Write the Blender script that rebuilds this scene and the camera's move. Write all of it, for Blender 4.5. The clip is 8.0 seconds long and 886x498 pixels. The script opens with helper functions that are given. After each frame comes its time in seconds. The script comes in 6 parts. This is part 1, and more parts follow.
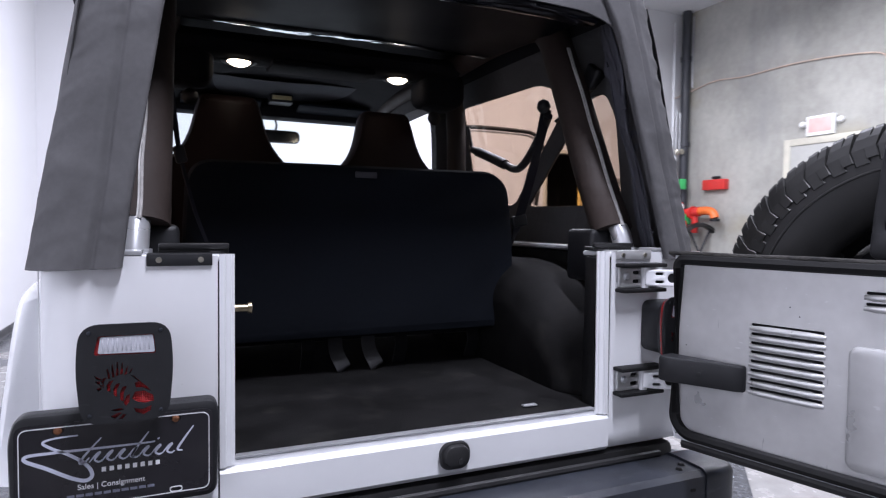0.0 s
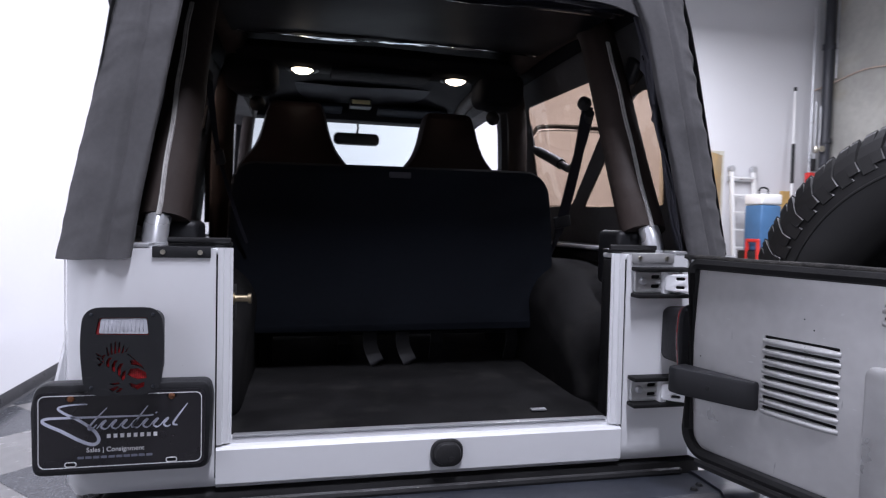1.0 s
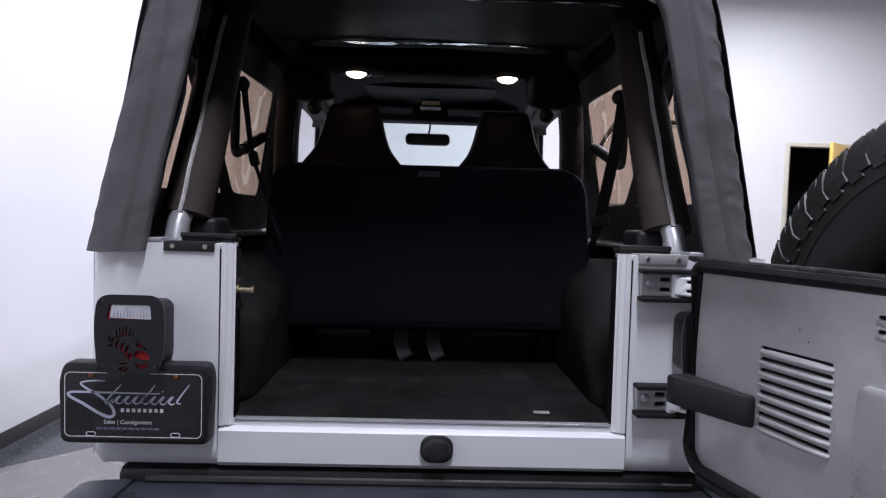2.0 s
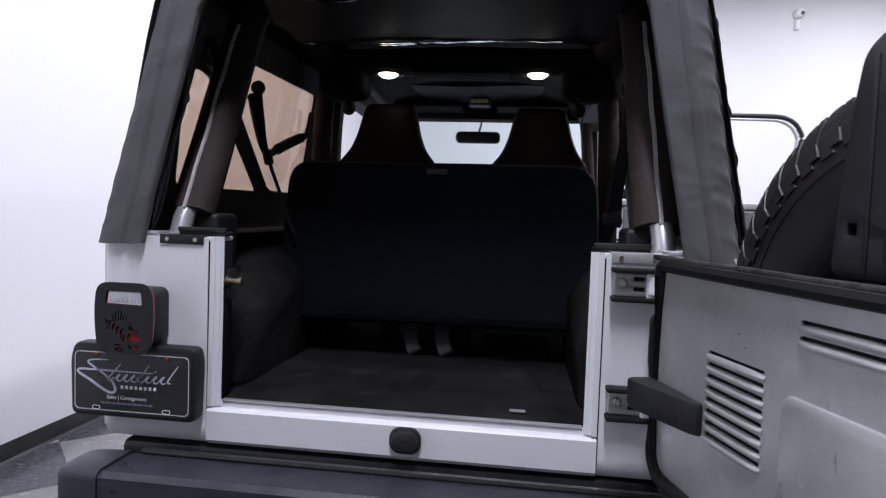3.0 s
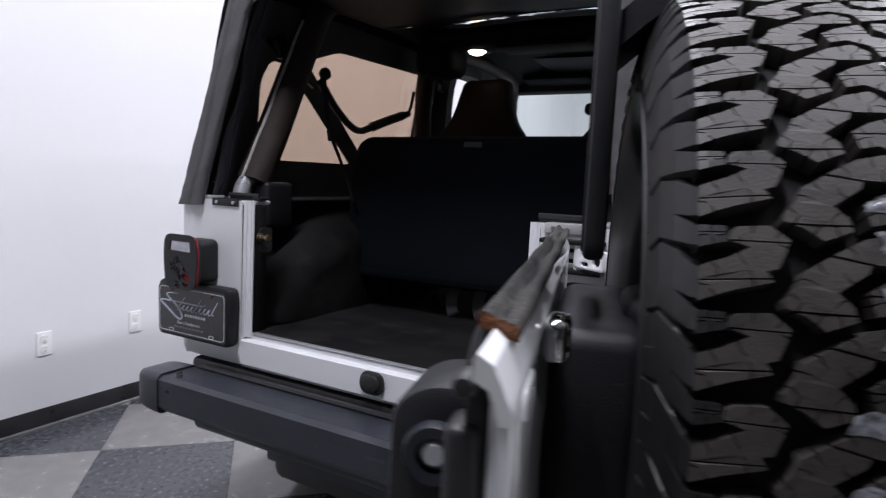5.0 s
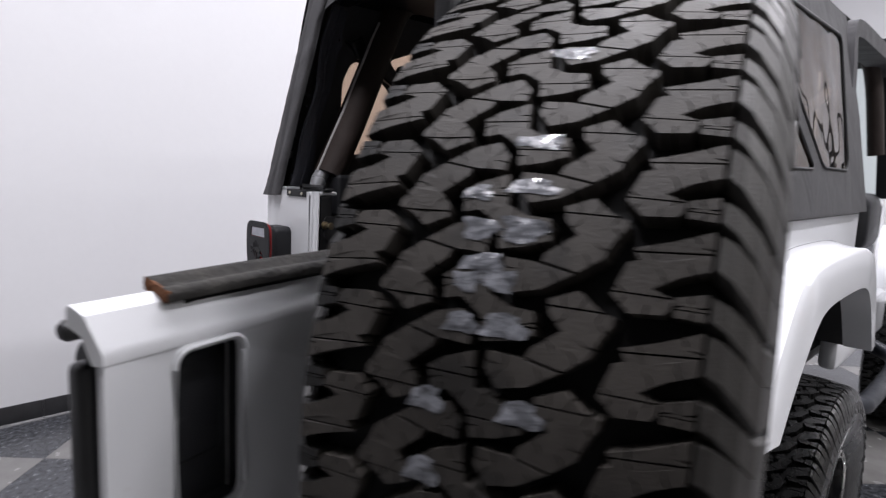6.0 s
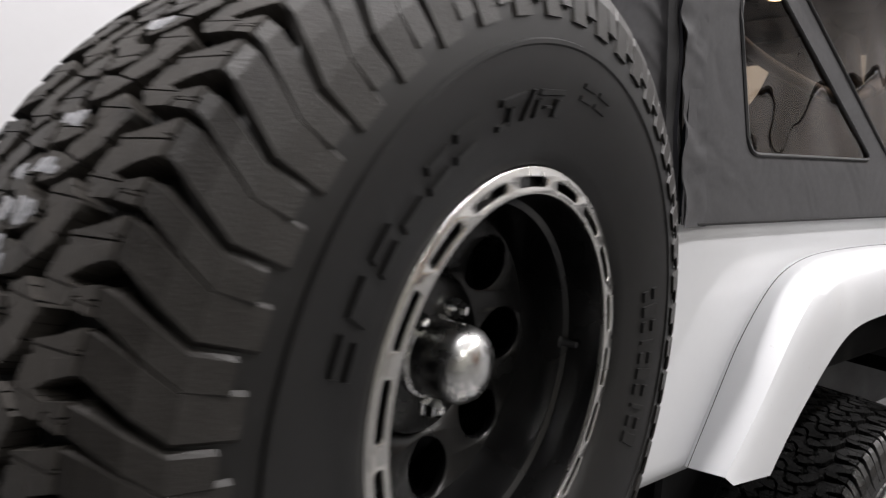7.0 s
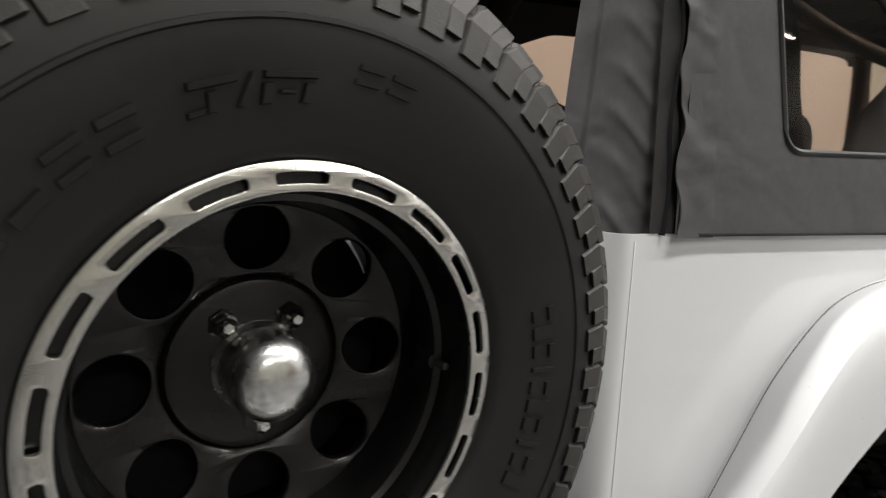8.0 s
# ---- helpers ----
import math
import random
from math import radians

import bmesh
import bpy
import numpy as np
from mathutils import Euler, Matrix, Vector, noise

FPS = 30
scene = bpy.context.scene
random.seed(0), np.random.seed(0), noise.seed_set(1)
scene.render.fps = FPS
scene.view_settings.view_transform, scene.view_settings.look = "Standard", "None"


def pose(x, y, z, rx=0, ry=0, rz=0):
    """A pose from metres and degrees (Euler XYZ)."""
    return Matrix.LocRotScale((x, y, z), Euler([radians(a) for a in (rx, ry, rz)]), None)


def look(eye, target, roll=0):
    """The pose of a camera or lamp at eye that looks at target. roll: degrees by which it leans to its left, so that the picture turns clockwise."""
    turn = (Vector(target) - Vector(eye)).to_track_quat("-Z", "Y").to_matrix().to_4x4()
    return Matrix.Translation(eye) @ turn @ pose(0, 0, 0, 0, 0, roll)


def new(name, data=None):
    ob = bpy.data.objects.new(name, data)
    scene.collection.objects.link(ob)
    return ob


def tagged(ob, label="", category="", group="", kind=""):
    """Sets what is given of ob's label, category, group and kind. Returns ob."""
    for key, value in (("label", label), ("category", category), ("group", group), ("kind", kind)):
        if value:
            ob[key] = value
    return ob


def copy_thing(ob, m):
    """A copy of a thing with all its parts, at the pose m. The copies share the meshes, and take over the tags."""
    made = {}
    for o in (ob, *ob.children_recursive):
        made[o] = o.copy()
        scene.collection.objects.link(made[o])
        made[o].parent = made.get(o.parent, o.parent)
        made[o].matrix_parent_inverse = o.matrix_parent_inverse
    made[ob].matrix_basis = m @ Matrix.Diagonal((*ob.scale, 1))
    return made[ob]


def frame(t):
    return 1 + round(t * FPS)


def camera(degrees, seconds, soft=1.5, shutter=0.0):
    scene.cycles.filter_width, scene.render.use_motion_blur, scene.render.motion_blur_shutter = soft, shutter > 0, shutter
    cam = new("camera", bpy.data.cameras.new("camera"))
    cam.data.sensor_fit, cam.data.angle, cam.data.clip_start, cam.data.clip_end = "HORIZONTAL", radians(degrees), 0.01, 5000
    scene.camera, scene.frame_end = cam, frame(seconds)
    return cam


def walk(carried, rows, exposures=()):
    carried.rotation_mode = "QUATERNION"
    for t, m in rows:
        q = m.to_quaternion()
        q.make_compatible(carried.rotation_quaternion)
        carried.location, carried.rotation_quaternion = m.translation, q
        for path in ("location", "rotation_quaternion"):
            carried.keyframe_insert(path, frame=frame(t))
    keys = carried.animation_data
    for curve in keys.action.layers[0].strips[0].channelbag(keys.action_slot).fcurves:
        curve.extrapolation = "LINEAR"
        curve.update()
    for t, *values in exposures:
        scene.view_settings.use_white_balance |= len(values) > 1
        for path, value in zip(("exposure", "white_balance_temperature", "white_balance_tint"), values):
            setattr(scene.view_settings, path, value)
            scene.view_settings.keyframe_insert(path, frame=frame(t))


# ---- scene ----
cam = camera(72.16, 8.0, soft=1.2, shutter=0.5)
# seconds, x, y, z, then the turns about x, y and z in degrees
ROWS = [
    (0.0, -0.5330, -1.2041, 1.3181, 87.741, -0.721, -23.860),
    (0.5, -0.3936, -1.2627, 1.3182, 87.699, -1.091, -17.729),
    (1.0, -0.2757, -1.3019, 1.3180, 87.650, -1.389, -12.428),
    (1.5, -0.1423, -1.3307, 1.3193, 87.495, -1.556, -6.514),
    (3.0, 0.2754, -1.3481, 1.3251, 86.915, -1.996, 7.504),
    (3.5, 0.4336, -1.3355, 1.3260, 86.117, -2.053, 13.099),
    (4.0, 0.5820, -1.3227, 1.3243, 85.241, -2.082, 17.314),
    (4.2, 0.6527, -1.3127, 1.3227, 85.021, -2.059, 19.081),
    (5.3, 1.0003, -1.2384, 1.3416, 83.330, -2.738, 33.301),
    (5.5, 1.0573, -1.2127, 1.3432, 83.129, -2.701, 36.111),
    (6.0, 1.2046, -1.1126, 1.3471, 82.510, -2.457, 43.882),
    (6.5, 1.3203, -0.9866, 1.3508, 82.220, -2.789, 48.993),
    (7.0, 1.3977, -0.8324, 1.3537, 81.356, -2.606, 55.442),
    (7.5, 1.4517, -0.6744, 1.3571, 81.134, -2.593, 61.876),
    (8.0, 1.4823, -0.5268, 1.3583, 81.095, -2.440, 69.703),
]
walk(cam, [(t, pose(x, y, z, rx, ry, rz)) for t, x, y, z, rx, ry, rz in ROWS],
     [(0.0, 0.64, 5900, 16), (0.7, 0.5, 5920, 16), (1.5, 0.12, 5950, 16), (3.0, 0.08, 6000, 16), (4.2, 0.02, 6060, 15), (5.5, 0.03, 6250, 13), (6.5, -0.12, 6550, 12), (8.0, -0.08, 6950, 6)])

# ---- world and lamps ----
world = bpy.data.worlds.new("world")
scene.world = world
world.use_nodes = True
world.node_tree.nodes["Background"].inputs["Color"].default_value = (0.75, 0.82, 1.0, 1)
world.node_tree.nodes["Background"].inputs["Strength"].default_value = 0.03
scene.view_settings.exposure = 0.0


def area_lamp(name, place, target, size, power, colour):
    data = bpy.data.lights.new(name, "AREA")
    data.shape, data.size, data.size_y = "RECTANGLE", size[0], size[1]
    data.energy, data.color = power, colour
    ob = new(name, data)
    ob.matrix_world = look(place, target)
    return ob


# fluorescent tubes: x, y of each fitting, all hanging at one height and lying along y
LAMP_Z = 5.2
COOL = (0.985, 0.965, 1.0)
WARMER = (1.0, 0.975, 0.965)
FITTINGS = [(0.2, -1.8, 180), (0.1, 1.2, 122), (0.1, 4.6, 112)] + [(2.6, 0.6, 112), (2.6, 3.2, 122), (2.6, 5.8, 122)] + [(7.4, 0.8, 128), (7.4, 4.4, 70), (5.4, 6.3, 145)]
for fx, fy, watts in FITTINGS:
    area_lamp("tube_lamp", (fx, fy, LAMP_Z - 0.09), (fx, fy, 0), (0.22, 1.9), watts, COOL if fx < 5 else WARMER)

# ---- materials ----
MATS = {}


def material(name, base, rough=0.6, metal=0.0, vary=0.12, scale=6.0, fine=60.0, bump=0.0, bump_scale=200.0,
             coat=0.0, spec=0.5, second=None, rough_vary=0.1, sheen=0.0, by_object=0.0):
    """A principled surface whose colour varies at two scales, with fine relief."""
    m = bpy.data.materials.new(name)
    m.use_nodes = True
    nt = m.node_tree
    n, l = nt.nodes, nt.links
    b = n["Principled BSDF"]
    co = n.new("ShaderNodeTexCoord")
    big, small = n.new("ShaderNodeTexNoise"), n.new("ShaderNodeTexNoise")
    for tex, sc, det in ((big, scale, 4), (small, fine, 3)):
        tex.inputs["Scale"].default_value, tex.inputs["Detail"].default_value = sc, det
        l.new(co.outputs["Object"], tex.inputs["Vector"])
    add = n.new("ShaderNodeMath")
    add.operation = "MULTIPLY_ADD"
    l.new(small.outputs["Fac"], add.inputs[0])
    add.inputs[1].default_value = 0.4
    l.new(big.outputs["Fac"], add.inputs[2])
    ramp = n.new("ShaderNodeValToRGB")
    lo = [c * (1 - vary) for c in base]
    hi = [min(1, c * (1 + vary)) for c in (second or base)]
    ramp.color_ramp.elements[0].position, ramp.color_ramp.elements[1].position = 0.45, 0.95
    ramp.color_ramp.elements[0].color, ramp.color_ramp.elements[1].color = (*lo, 1), (*hi, 1)
    l.new(add.outputs[0], ramp.inputs["Fac"])
    colour = ramp.outputs["Color"]
    if by_object:
        info, hsv, rng = n.new("ShaderNodeObjectInfo"), n.new("ShaderNodeHueSaturation"), n.new("ShaderNodeMapRange")
        rng.inputs["To Min"].default_value, rng.inputs["To Max"].default_value = 1 - by_object, 1 + by_object
        l.new(info.outputs["Random"], rng.inputs["Value"])
        l.new(rng.outputs["Result"], hsv.inputs["Value"])
        l.new(colour, hsv.inputs["Color"])
        colour = hsv.outputs["Color"]
    l.new(colour, b.inputs["Base Color"])
    rr = n.new("ShaderNodeMapRange")
    rr.inputs["From Min"].default_value, rr.inputs["From Max"].default_value = 0.3, 0.7
    rr.inputs["To Min"].default_value, rr.inputs["To Max"].default_value = max(0.02, rough - rough_vary), min(1, rough + rough_vary)
    l.new(big.outputs["Fac"], rr.inputs["Value"])
    l.new(rr.outputs["Result"], b.inputs["Roughness"])
    b.inputs["Metallic"].default_value = metal
    b.inputs["Specular IOR Level"].default_value = spec
    b.inputs["Coat Weight"].default_value = coat
    b.inputs["Coat Roughness"].default_value = 0.04
    b.inputs["Sheen Weight"].default_value = sheen
    if bump:
        t2, bp = n.new("ShaderNodeTexNoise"), n.new("ShaderNodeBump")
        t2.inputs["Scale"].default_value, t2.inputs["Detail"].default_value = bump_scale, 3
        l.new(co.outputs["Object"], t2.inputs["Vector"])
        bp.inputs["Strength"].default_value, bp.inputs["Distance"].default_value = bump, 1.5 / bump_scale
        l.new(t2.outputs["Fac"], bp.inputs["Height"])
        l.new(bp.outputs["Normal"], b.inputs["Normal"])
    MATS[name] = m
    return m


def add_marks(m, colour, stretch, level, soft=0.04, amount=0.6, turn=0.0):
    """Scuffs or scratches of their own shape over a surface."""
    n, l = m.node_tree.nodes, m.node_tree.links
    b = n["Principled BSDF"]
    co, mp, tex, rng, mul, mix = n.new("ShaderNodeTexCoord"), n.new("ShaderNodeMapping"), n.new("ShaderNodeTexNoise"), n.new("ShaderNodeMapRange"), n.new("ShaderNodeMath"), n.new("ShaderNodeMix")
    mp.inputs["Scale"].default_value, mp.inputs["Rotation"].default_value = stretch, (turn, turn * 0.7, turn)
    tex.inputs["Scale"].default_value, tex.inputs["Detail"].default_value = 1.0, 3
    rng.inputs["From Min"].default_value, rng.inputs["From Max"].default_value = level, level + soft
    mul.operation, mul.inputs[1].default_value = "MULTIPLY", amount
    mix.data_type = "RGBA"
    old = b.inputs["Base Color"].links[0].from_socket
    l.new(co.outputs["Object"], mp.inputs["Vector"])
    l.new(mp.outputs["Vector"], tex.inputs["Vector"])
    l.new(tex.outputs["Fac"], rng.inputs["Value"])
    l.new(rng.outputs["Result"], mul.inputs[0])
    l.new(mul.outputs[0], mix.inputs["Factor"])
    l.new(old, mix.inputs["A"])
    mix.inputs["B"].default_value = (*colour, 1)
    l.new(mix.outputs["Result"], b.inputs["Base Color"])
    return m


def fabric(name, base, wrinkle=0.35, weave=900.0, rough=0.85, folds=7.0, spec=0.3):
    """Woven cloth: a fine weave over soft folds."""
    m = material(name, base, rough=rough, vary=0.18, scale=5, fine=90, sheen=0.0, spec=spec)
    n, l = m.node_tree.nodes, m.node_tree.links
    co = n.new("ShaderNodeTexCoord")
    fold, weft = n.new("ShaderNodeTexNoise"), n.new("ShaderNodeTexNoise")
    fold.inputs["Scale"].default_value, fold.inputs["Detail"].default_value, fold.inputs["Distortion"].default_value = folds, 2, 0.8
    weft.inputs["Scale"].default_value, weft.inputs["Detail"].default_value = weave, 1
    b1, b2 = n.new("ShaderNodeBump"), n.new("ShaderNodeBump")
    b1.inputs["Strength"].default_value, b1.inputs["Distance"].default_value = wrinkle, 0.03
    b2.inputs["Strength"].default_value, b2.inputs["Distance"].default_value = 0.25, 0.001
    for tex in (fold, weft):
        l.new(co.outputs["Object"], tex.inputs["Vector"])
    l.new(fold.outputs["Fac"], b1.inputs["Height"])
    l.new(weft.outputs["Fac"], b2.inputs["Height"])
    l.new(b1.outputs["Normal"], b2.inputs["Normal"])
    l.new(b2.outputs["Normal"], n["Principled BSDF"].inputs["Normal"])
    return m


def clear_sheet(name, tint, gloss=0.04, wavy=0.0, rough=0.02, power=5.0):
    """Glass or clear vinyl: tinted straight-through light with a gloss that grows at grazing angles."""
    m = bpy.data.materials.new(name)
    m.use_nodes = True
    n, l = m.node_tree.nodes, m.node_tree.links
    n.remove(n["Principled BSDF"])
    tr, gl, mix, lw = n.new("ShaderNodeBsdfTransparent"), n.new("ShaderNodeBsdfGlossy"), n.new("ShaderNodeMixShader"), n.new("ShaderNodeLayerWeight")
    tr.inputs["Color"].default_value = (*tint, 1)
    gl.inputs["Roughness"].default_value = rough
    lw.inputs["Blend"].default_value = 0.5
    rise, part_gloss = n.new("ShaderNodeMath"), n.new("ShaderNodeMath")
    rise.operation, rise.inputs[1].default_value = "POWER", power
    part_gloss.operation, part_gloss.inputs[1].default_value, part_gloss.inputs[2].default_value = "MULTIPLY_ADD", 1 - gloss, gloss
    l.new(lw.outputs["Facing"], rise.inputs[0])
    l.new(rise.outputs[0], part_gloss.inputs[0])
    l.new(part_gloss.outputs[0], mix.inputs["Fac"])
    l.new(tr.outputs[0], mix.inputs[1])
    l.new(gl.outputs[0], mix.inputs[2])
    l.new(mix.outputs[0], n["Material Output"].inputs["Surface"])
    if wavy:
        co, tex, bp = n.new("ShaderNodeTexCoord"), n.new("ShaderNodeTexNoise"), n.new("ShaderNodeBump")
        tex.inputs["Scale"].default_value, tex.inputs["Detail"].default_value = 4.0, 1
        bp.inputs["Strength"].default_value, bp.inputs["Distance"].default_value = wavy, 0.06
        l.new(co.outputs["Object"], tex.inputs["Vector"])
        l.new(tex.outputs["Fac"], bp.inputs["Height"])
        l.new(bp.outputs["Normal"], gl.inputs["Normal"])
        l.new(bp.outputs["Normal"], lw.inputs["Normal"])
    MATS[name] = m
    return m


def lit(name, colour, strength):
    m = bpy.data.materials.new(name)
    m.use_nodes = True
    b = m.node_tree.nodes["Principled BSDF"]
    b.inputs["Base Color"].default_value = (*colour, 1)
    b.inputs["Emission Color"].default_value, b.inputs["Emission Strength"].default_value = (*colour, 1), strength
    MATS[name] = m
    return m


WALL_WHITE = material("white_wall_paint", (0.66, 0.66, 0.675), rough=0.75, vary=0.02, scale=1.2, fine=30, bump=0.12, bump_scale=260)
WALL_GREY = material("grey_concrete_wall", (0.36, 0.355, 0.325), rough=0.85, vary=0.22, scale=0.9, fine=9, bump=0.2, bump_scale=60)
WALL_DARK = material("light_cutting_wall_grey", (0.07, 0.07, 0.075), rough=0.8, vary=0.15, scale=1.2, fine=20, bump=0.15, bump_scale=80)
CEILING = material("ceiling_white", (0.62, 0.63, 0.65), rough=0.9, vary=0.05)
BASE_BLACK = material("black_rubber_baseboard", (0.018, 0.018, 0.02), rough=0.35, vary=0.3, scale=8)
TILE_LIGHT = material("light_grey_vinyl_tile", (0.185, 0.181, 0.176), rough=0.22, vary=0.16, scale=9, fine=120, by_object=0.06, spec=0.5)
TILE_DARK = material("dark_grey_vinyl_tile", (0.030, 0.032, 0.037), rough=0.2, vary=0.35, scale=40, fine=160, by_object=0.15, second=(0.062, 0.065, 0.072))
GROUT = material("tile_bed", (0.06, 0.06, 0.065), rough=0.7)
PAINT = material("white_car_paint", (0.742, 0.752, 0.770), rough=0.42, spec=0.35, vary=0.015, scale=3, coat=0.8, rough_vary=0.04, bump=0.02, bump_scale=900)
PAINT_IN = material("satin_grey_gate_paint", (0.53, 0.53, 0.53), rough=0.36, metal=0.55, vary=0.1, scale=5, fine=40, rough_vary=0.12, bump=0.05, bump_scale=350)
PLASTIC = material("black_grained_plastic", (0.012, 0.0125, 0.0145), rough=0.5, spec=0.35, vary=0.25, bump=0.35, bump_scale=900)
BUMPER = material("dark_grey_blue_coated_steel", (0.021, 0.024, 0.032), rough=0.42, vary=0.25, scale=10, fine=70, rough_vary=0.12, bump=0.1, bump_scale=300)
RUBBER = material("black_rubber_seal", (0.016, 0.016, 0.017), rough=0.45, vary=0.3, bump=0.1, bump_scale=200)
SEAL_BLACK = material("matt_black_seal", (0.0065, 0.0065, 0.007), rough=0.62, spec=0.25, vary=0.3, bump=0.1, bump_scale=200)
TYRE = material("tyre_rubber", (0.0066, 0.0064, 0.0062), rough=0.48, spec=0.46, vary=0.35, scale=12, fine=130, rough_vary=0.06, bump=0.05, bump_scale=700)
TREAD = material("dusty_tread_rubber", (0.0450, 0.0405, 0.0360), rough=0.56, spec=0.32, vary=0.3, scale=14, fine=130, rough_vary=0.1, bump=0.15, bump_scale=500)
SHOULDER_RUBBER = material("shoulder_rubber", (0.0265, 0.0242, 0.0220), rough=0.50, spec=0.45, vary=0.3, scale=14, fine=130, rough_vary=0.1, bump=0.15, bump_scale=500)
# groove rubber, darkened so its colour carries the shade between the blocks
GROOVE = material("shaded_groove_rubber", (0.011, 0.0108, 0.011), rough=0.6, vary=0.3, scale=12, fine=130, spec=0.25)
TYRE_WET = material("dressed_tyre_rubber", (0.015, 0.015, 0.015), rough=0.3, vary=0.3, scale=12, fine=90, bump=0.2, bump_scale=300)
RIM_BLACK = material("satin_black_alloy", (0.0032, 0.0032, 0.0033), rough=0.25, spec=0.45, vary=0.2, scale=10, bump=0.05, bump_scale=400, rough_vary=0.08)
RIM_LIP = material("machined_alloy", (0.70, 0.69, 0.66), rough=0.24, metal=1.0, vary=0.08, scale=14, bump=0.04, bump_scale=700)
CHROME = material("chrome", (0.75, 0.75, 0.74), rough=0.1, metal=1.0, vary=0.05, rough_vary=0.04)
DULL_CHROME = material("dulled_chrome", (0.78, 0.78, 0.77), rough=0.24, metal=1.0, vary=0.1, scale=30, fine=90, rough_vary=0.08, bump=0.05, bump_scale=30)
ZINC = material("zinc_bolt", (0.55, 0.52, 0.44), rough=0.35, metal=1.0, vary=0.15, scale=30)
BRASS = material("dull_brass_bolt", (0.36, 0.30, 0.20), rough=0.35, metal=1.0, vary=0.2, scale=30)
SILVER = material("silver_painted_tube", (0.55, 0.56, 0.58), rough=0.35, metal=0.6, vary=0.06)
TOP_CLOTH = fabric("charcoal_soft_top_cloth", (0.073, 0.072, 0.075), wrinkle=0.45, folds=6.0)
PAD_CLOTH = fabric("brown_black_bar_padding", (0.029, 0.0205, 0.0175), wrinkle=0.15, folds=14, rough=0.7)
SEAT_CLOTH = fabric("black_seat_cloth", (0.0088, 0.0106, 0.0148), wrinkle=0.1, folds=9, spec=0.08)
SEAT_DARKRED = fabric("dark_maroon_seat_leather", (0.0105, 0.0044, 0.0046), wrinkle=0.08, folds=10, rough=0.6, spec=0.18)
CARPET = material("black_carpet", (0.0140, 0.0137, 0.0140), rough=0.95, vary=0.4, scale=9, fine=220, bump=0.9, bump_scale=500, spec=0.05)
WEB = fabric("navy_black_seat_belt", (0.012, 0.012, 0.018), wrinkle=0.05)
ZIP = material("pale_zip_tape", (0.40, 0.39, 0.38), rough=0.5, vary=0.2, scale=60, bump=0.5, bump_scale=700)
VINYL = clear_sheet("smoke_tinted_vinyl", (0.68, 0.585, 0.505), gloss=0.03, wavy=0.34, power=5.8)
VINYL_ROLL = material("dark_glossy_vinyl", (0.004, 0.0045, 0.0075), rough=0.5, spec=0.06, vary=0.2, rough_vary=0.03)
VINYL_GLOSS = material("glossy_rolled_vinyl", (0.004, 0.0045, 0.0075), rough=0.16, spec=0.45, vary=0.2, rough_vary=0.04)
# mirror metal that makes the bright glint in the folded vinyl
GLINT_MIRROR = material("vinyl_glint_mirror", (0.80, 0.82, 0.86), rough=0.08, metal=1.0, vary=0.1, rough_vary=0.04)
LINING = material("black_headliner", (0.009, 0.009, 0.011), rough=0.9, vary=0.3, bump=0.2, bump_scale=500, spec=0.15)
GLASS = clear_sheet("windscreen_glass", (0.88, 0.96, 0.94), gloss=0.04)
LENS_RED = material("red_lamp_lens", (0.20, 0.006, 0.007), rough=0.12, vary=0.2, scale=60, bump=0.3, bump_scale=240, coat=0.6)
PRISM = material("red_reflex_prism", (0.52, 0.022, 0.025), rough=0.25, metal=0.15, vary=0.2, scale=90)
LENS_CLEAR = material("clear_ribbed_lens", (0.50, 0.51, 0.56), rough=0.10, vary=0.12, scale=50, coat=0.6, bump=0.2, bump_scale=200)
PLATE_BLACK = material("black_licence_plate", (0.012, 0.011, 0.014), rough=0.3, vary=0.1, coat=0.3)
INK_SILVER = material("silver_print", (0.50, 0.52, 0.62), rough=0.35, vary=0.12, scale=40)
INK_WHITE = material("white_print", (0.70, 0.70, 0.72), rough=0.4, vary=0.05)
RUST = material("rust", (0.14, 0.052, 0.018), rough=0.9, vary=0.4, scale=40, bump=0.5, bump_scale=200)
LETTER_WHITE = material("raised_white_letters", (0.62, 0.60, 0.55), rough=0.6, vary=0.15, scale=30)
DOME_LIT = lit("lit_dome_lens", (1.0, 0.84, 0.62), 7.0)
TUBE_LIT = lit("lit_fluorescent_tube", (0.9, 0.95, 1.0), 6.0)
WOOD = material("yellow_varnished_wood", (0.52, 0.34, 0.12), rough=0.4, vary=0.18, scale=5, fine=40)
# near-black that stands in for shade in holes, gaps and the doorway's room
VOID = material("shade_black", (0.012, 0.012, 0.013), rough=0.9)
RED_PAINT = material("red_paint", (0.55, 0.03, 0.025), rough=0.4, vary=0.1)
GREEN_PAINT = material("green_plastic", (0.05, 0.42, 0.12), rough=0.4, vary=0.1)
ORANGE_PAINT = material("orange_plastic", (0.75, 0.16, 0.03), rough=0.4, vary=0.1)
BLUE_PAINT = material("blue_plastic_cooler", (0.06, 0.15, 0.30), rough=0.4, vary=0.1)
WHITE_PLASTIC = material("white_plastic", (0.78, 0.78, 0.77), rough=0.4, vary=0.04)
CREAM = material("cream_door_frame_paint", (0.52, 0.50, 0.42), rough=0.5, vary=0.08)
EXIT_RED = material("pink_red_exit_legend", (0.85, 0.44, 0.41), rough=0.4)
PIPE_DARK = material("dark_painted_pipe", (0.03, 0.032, 0.04), rough=0.45, vary=0.2)

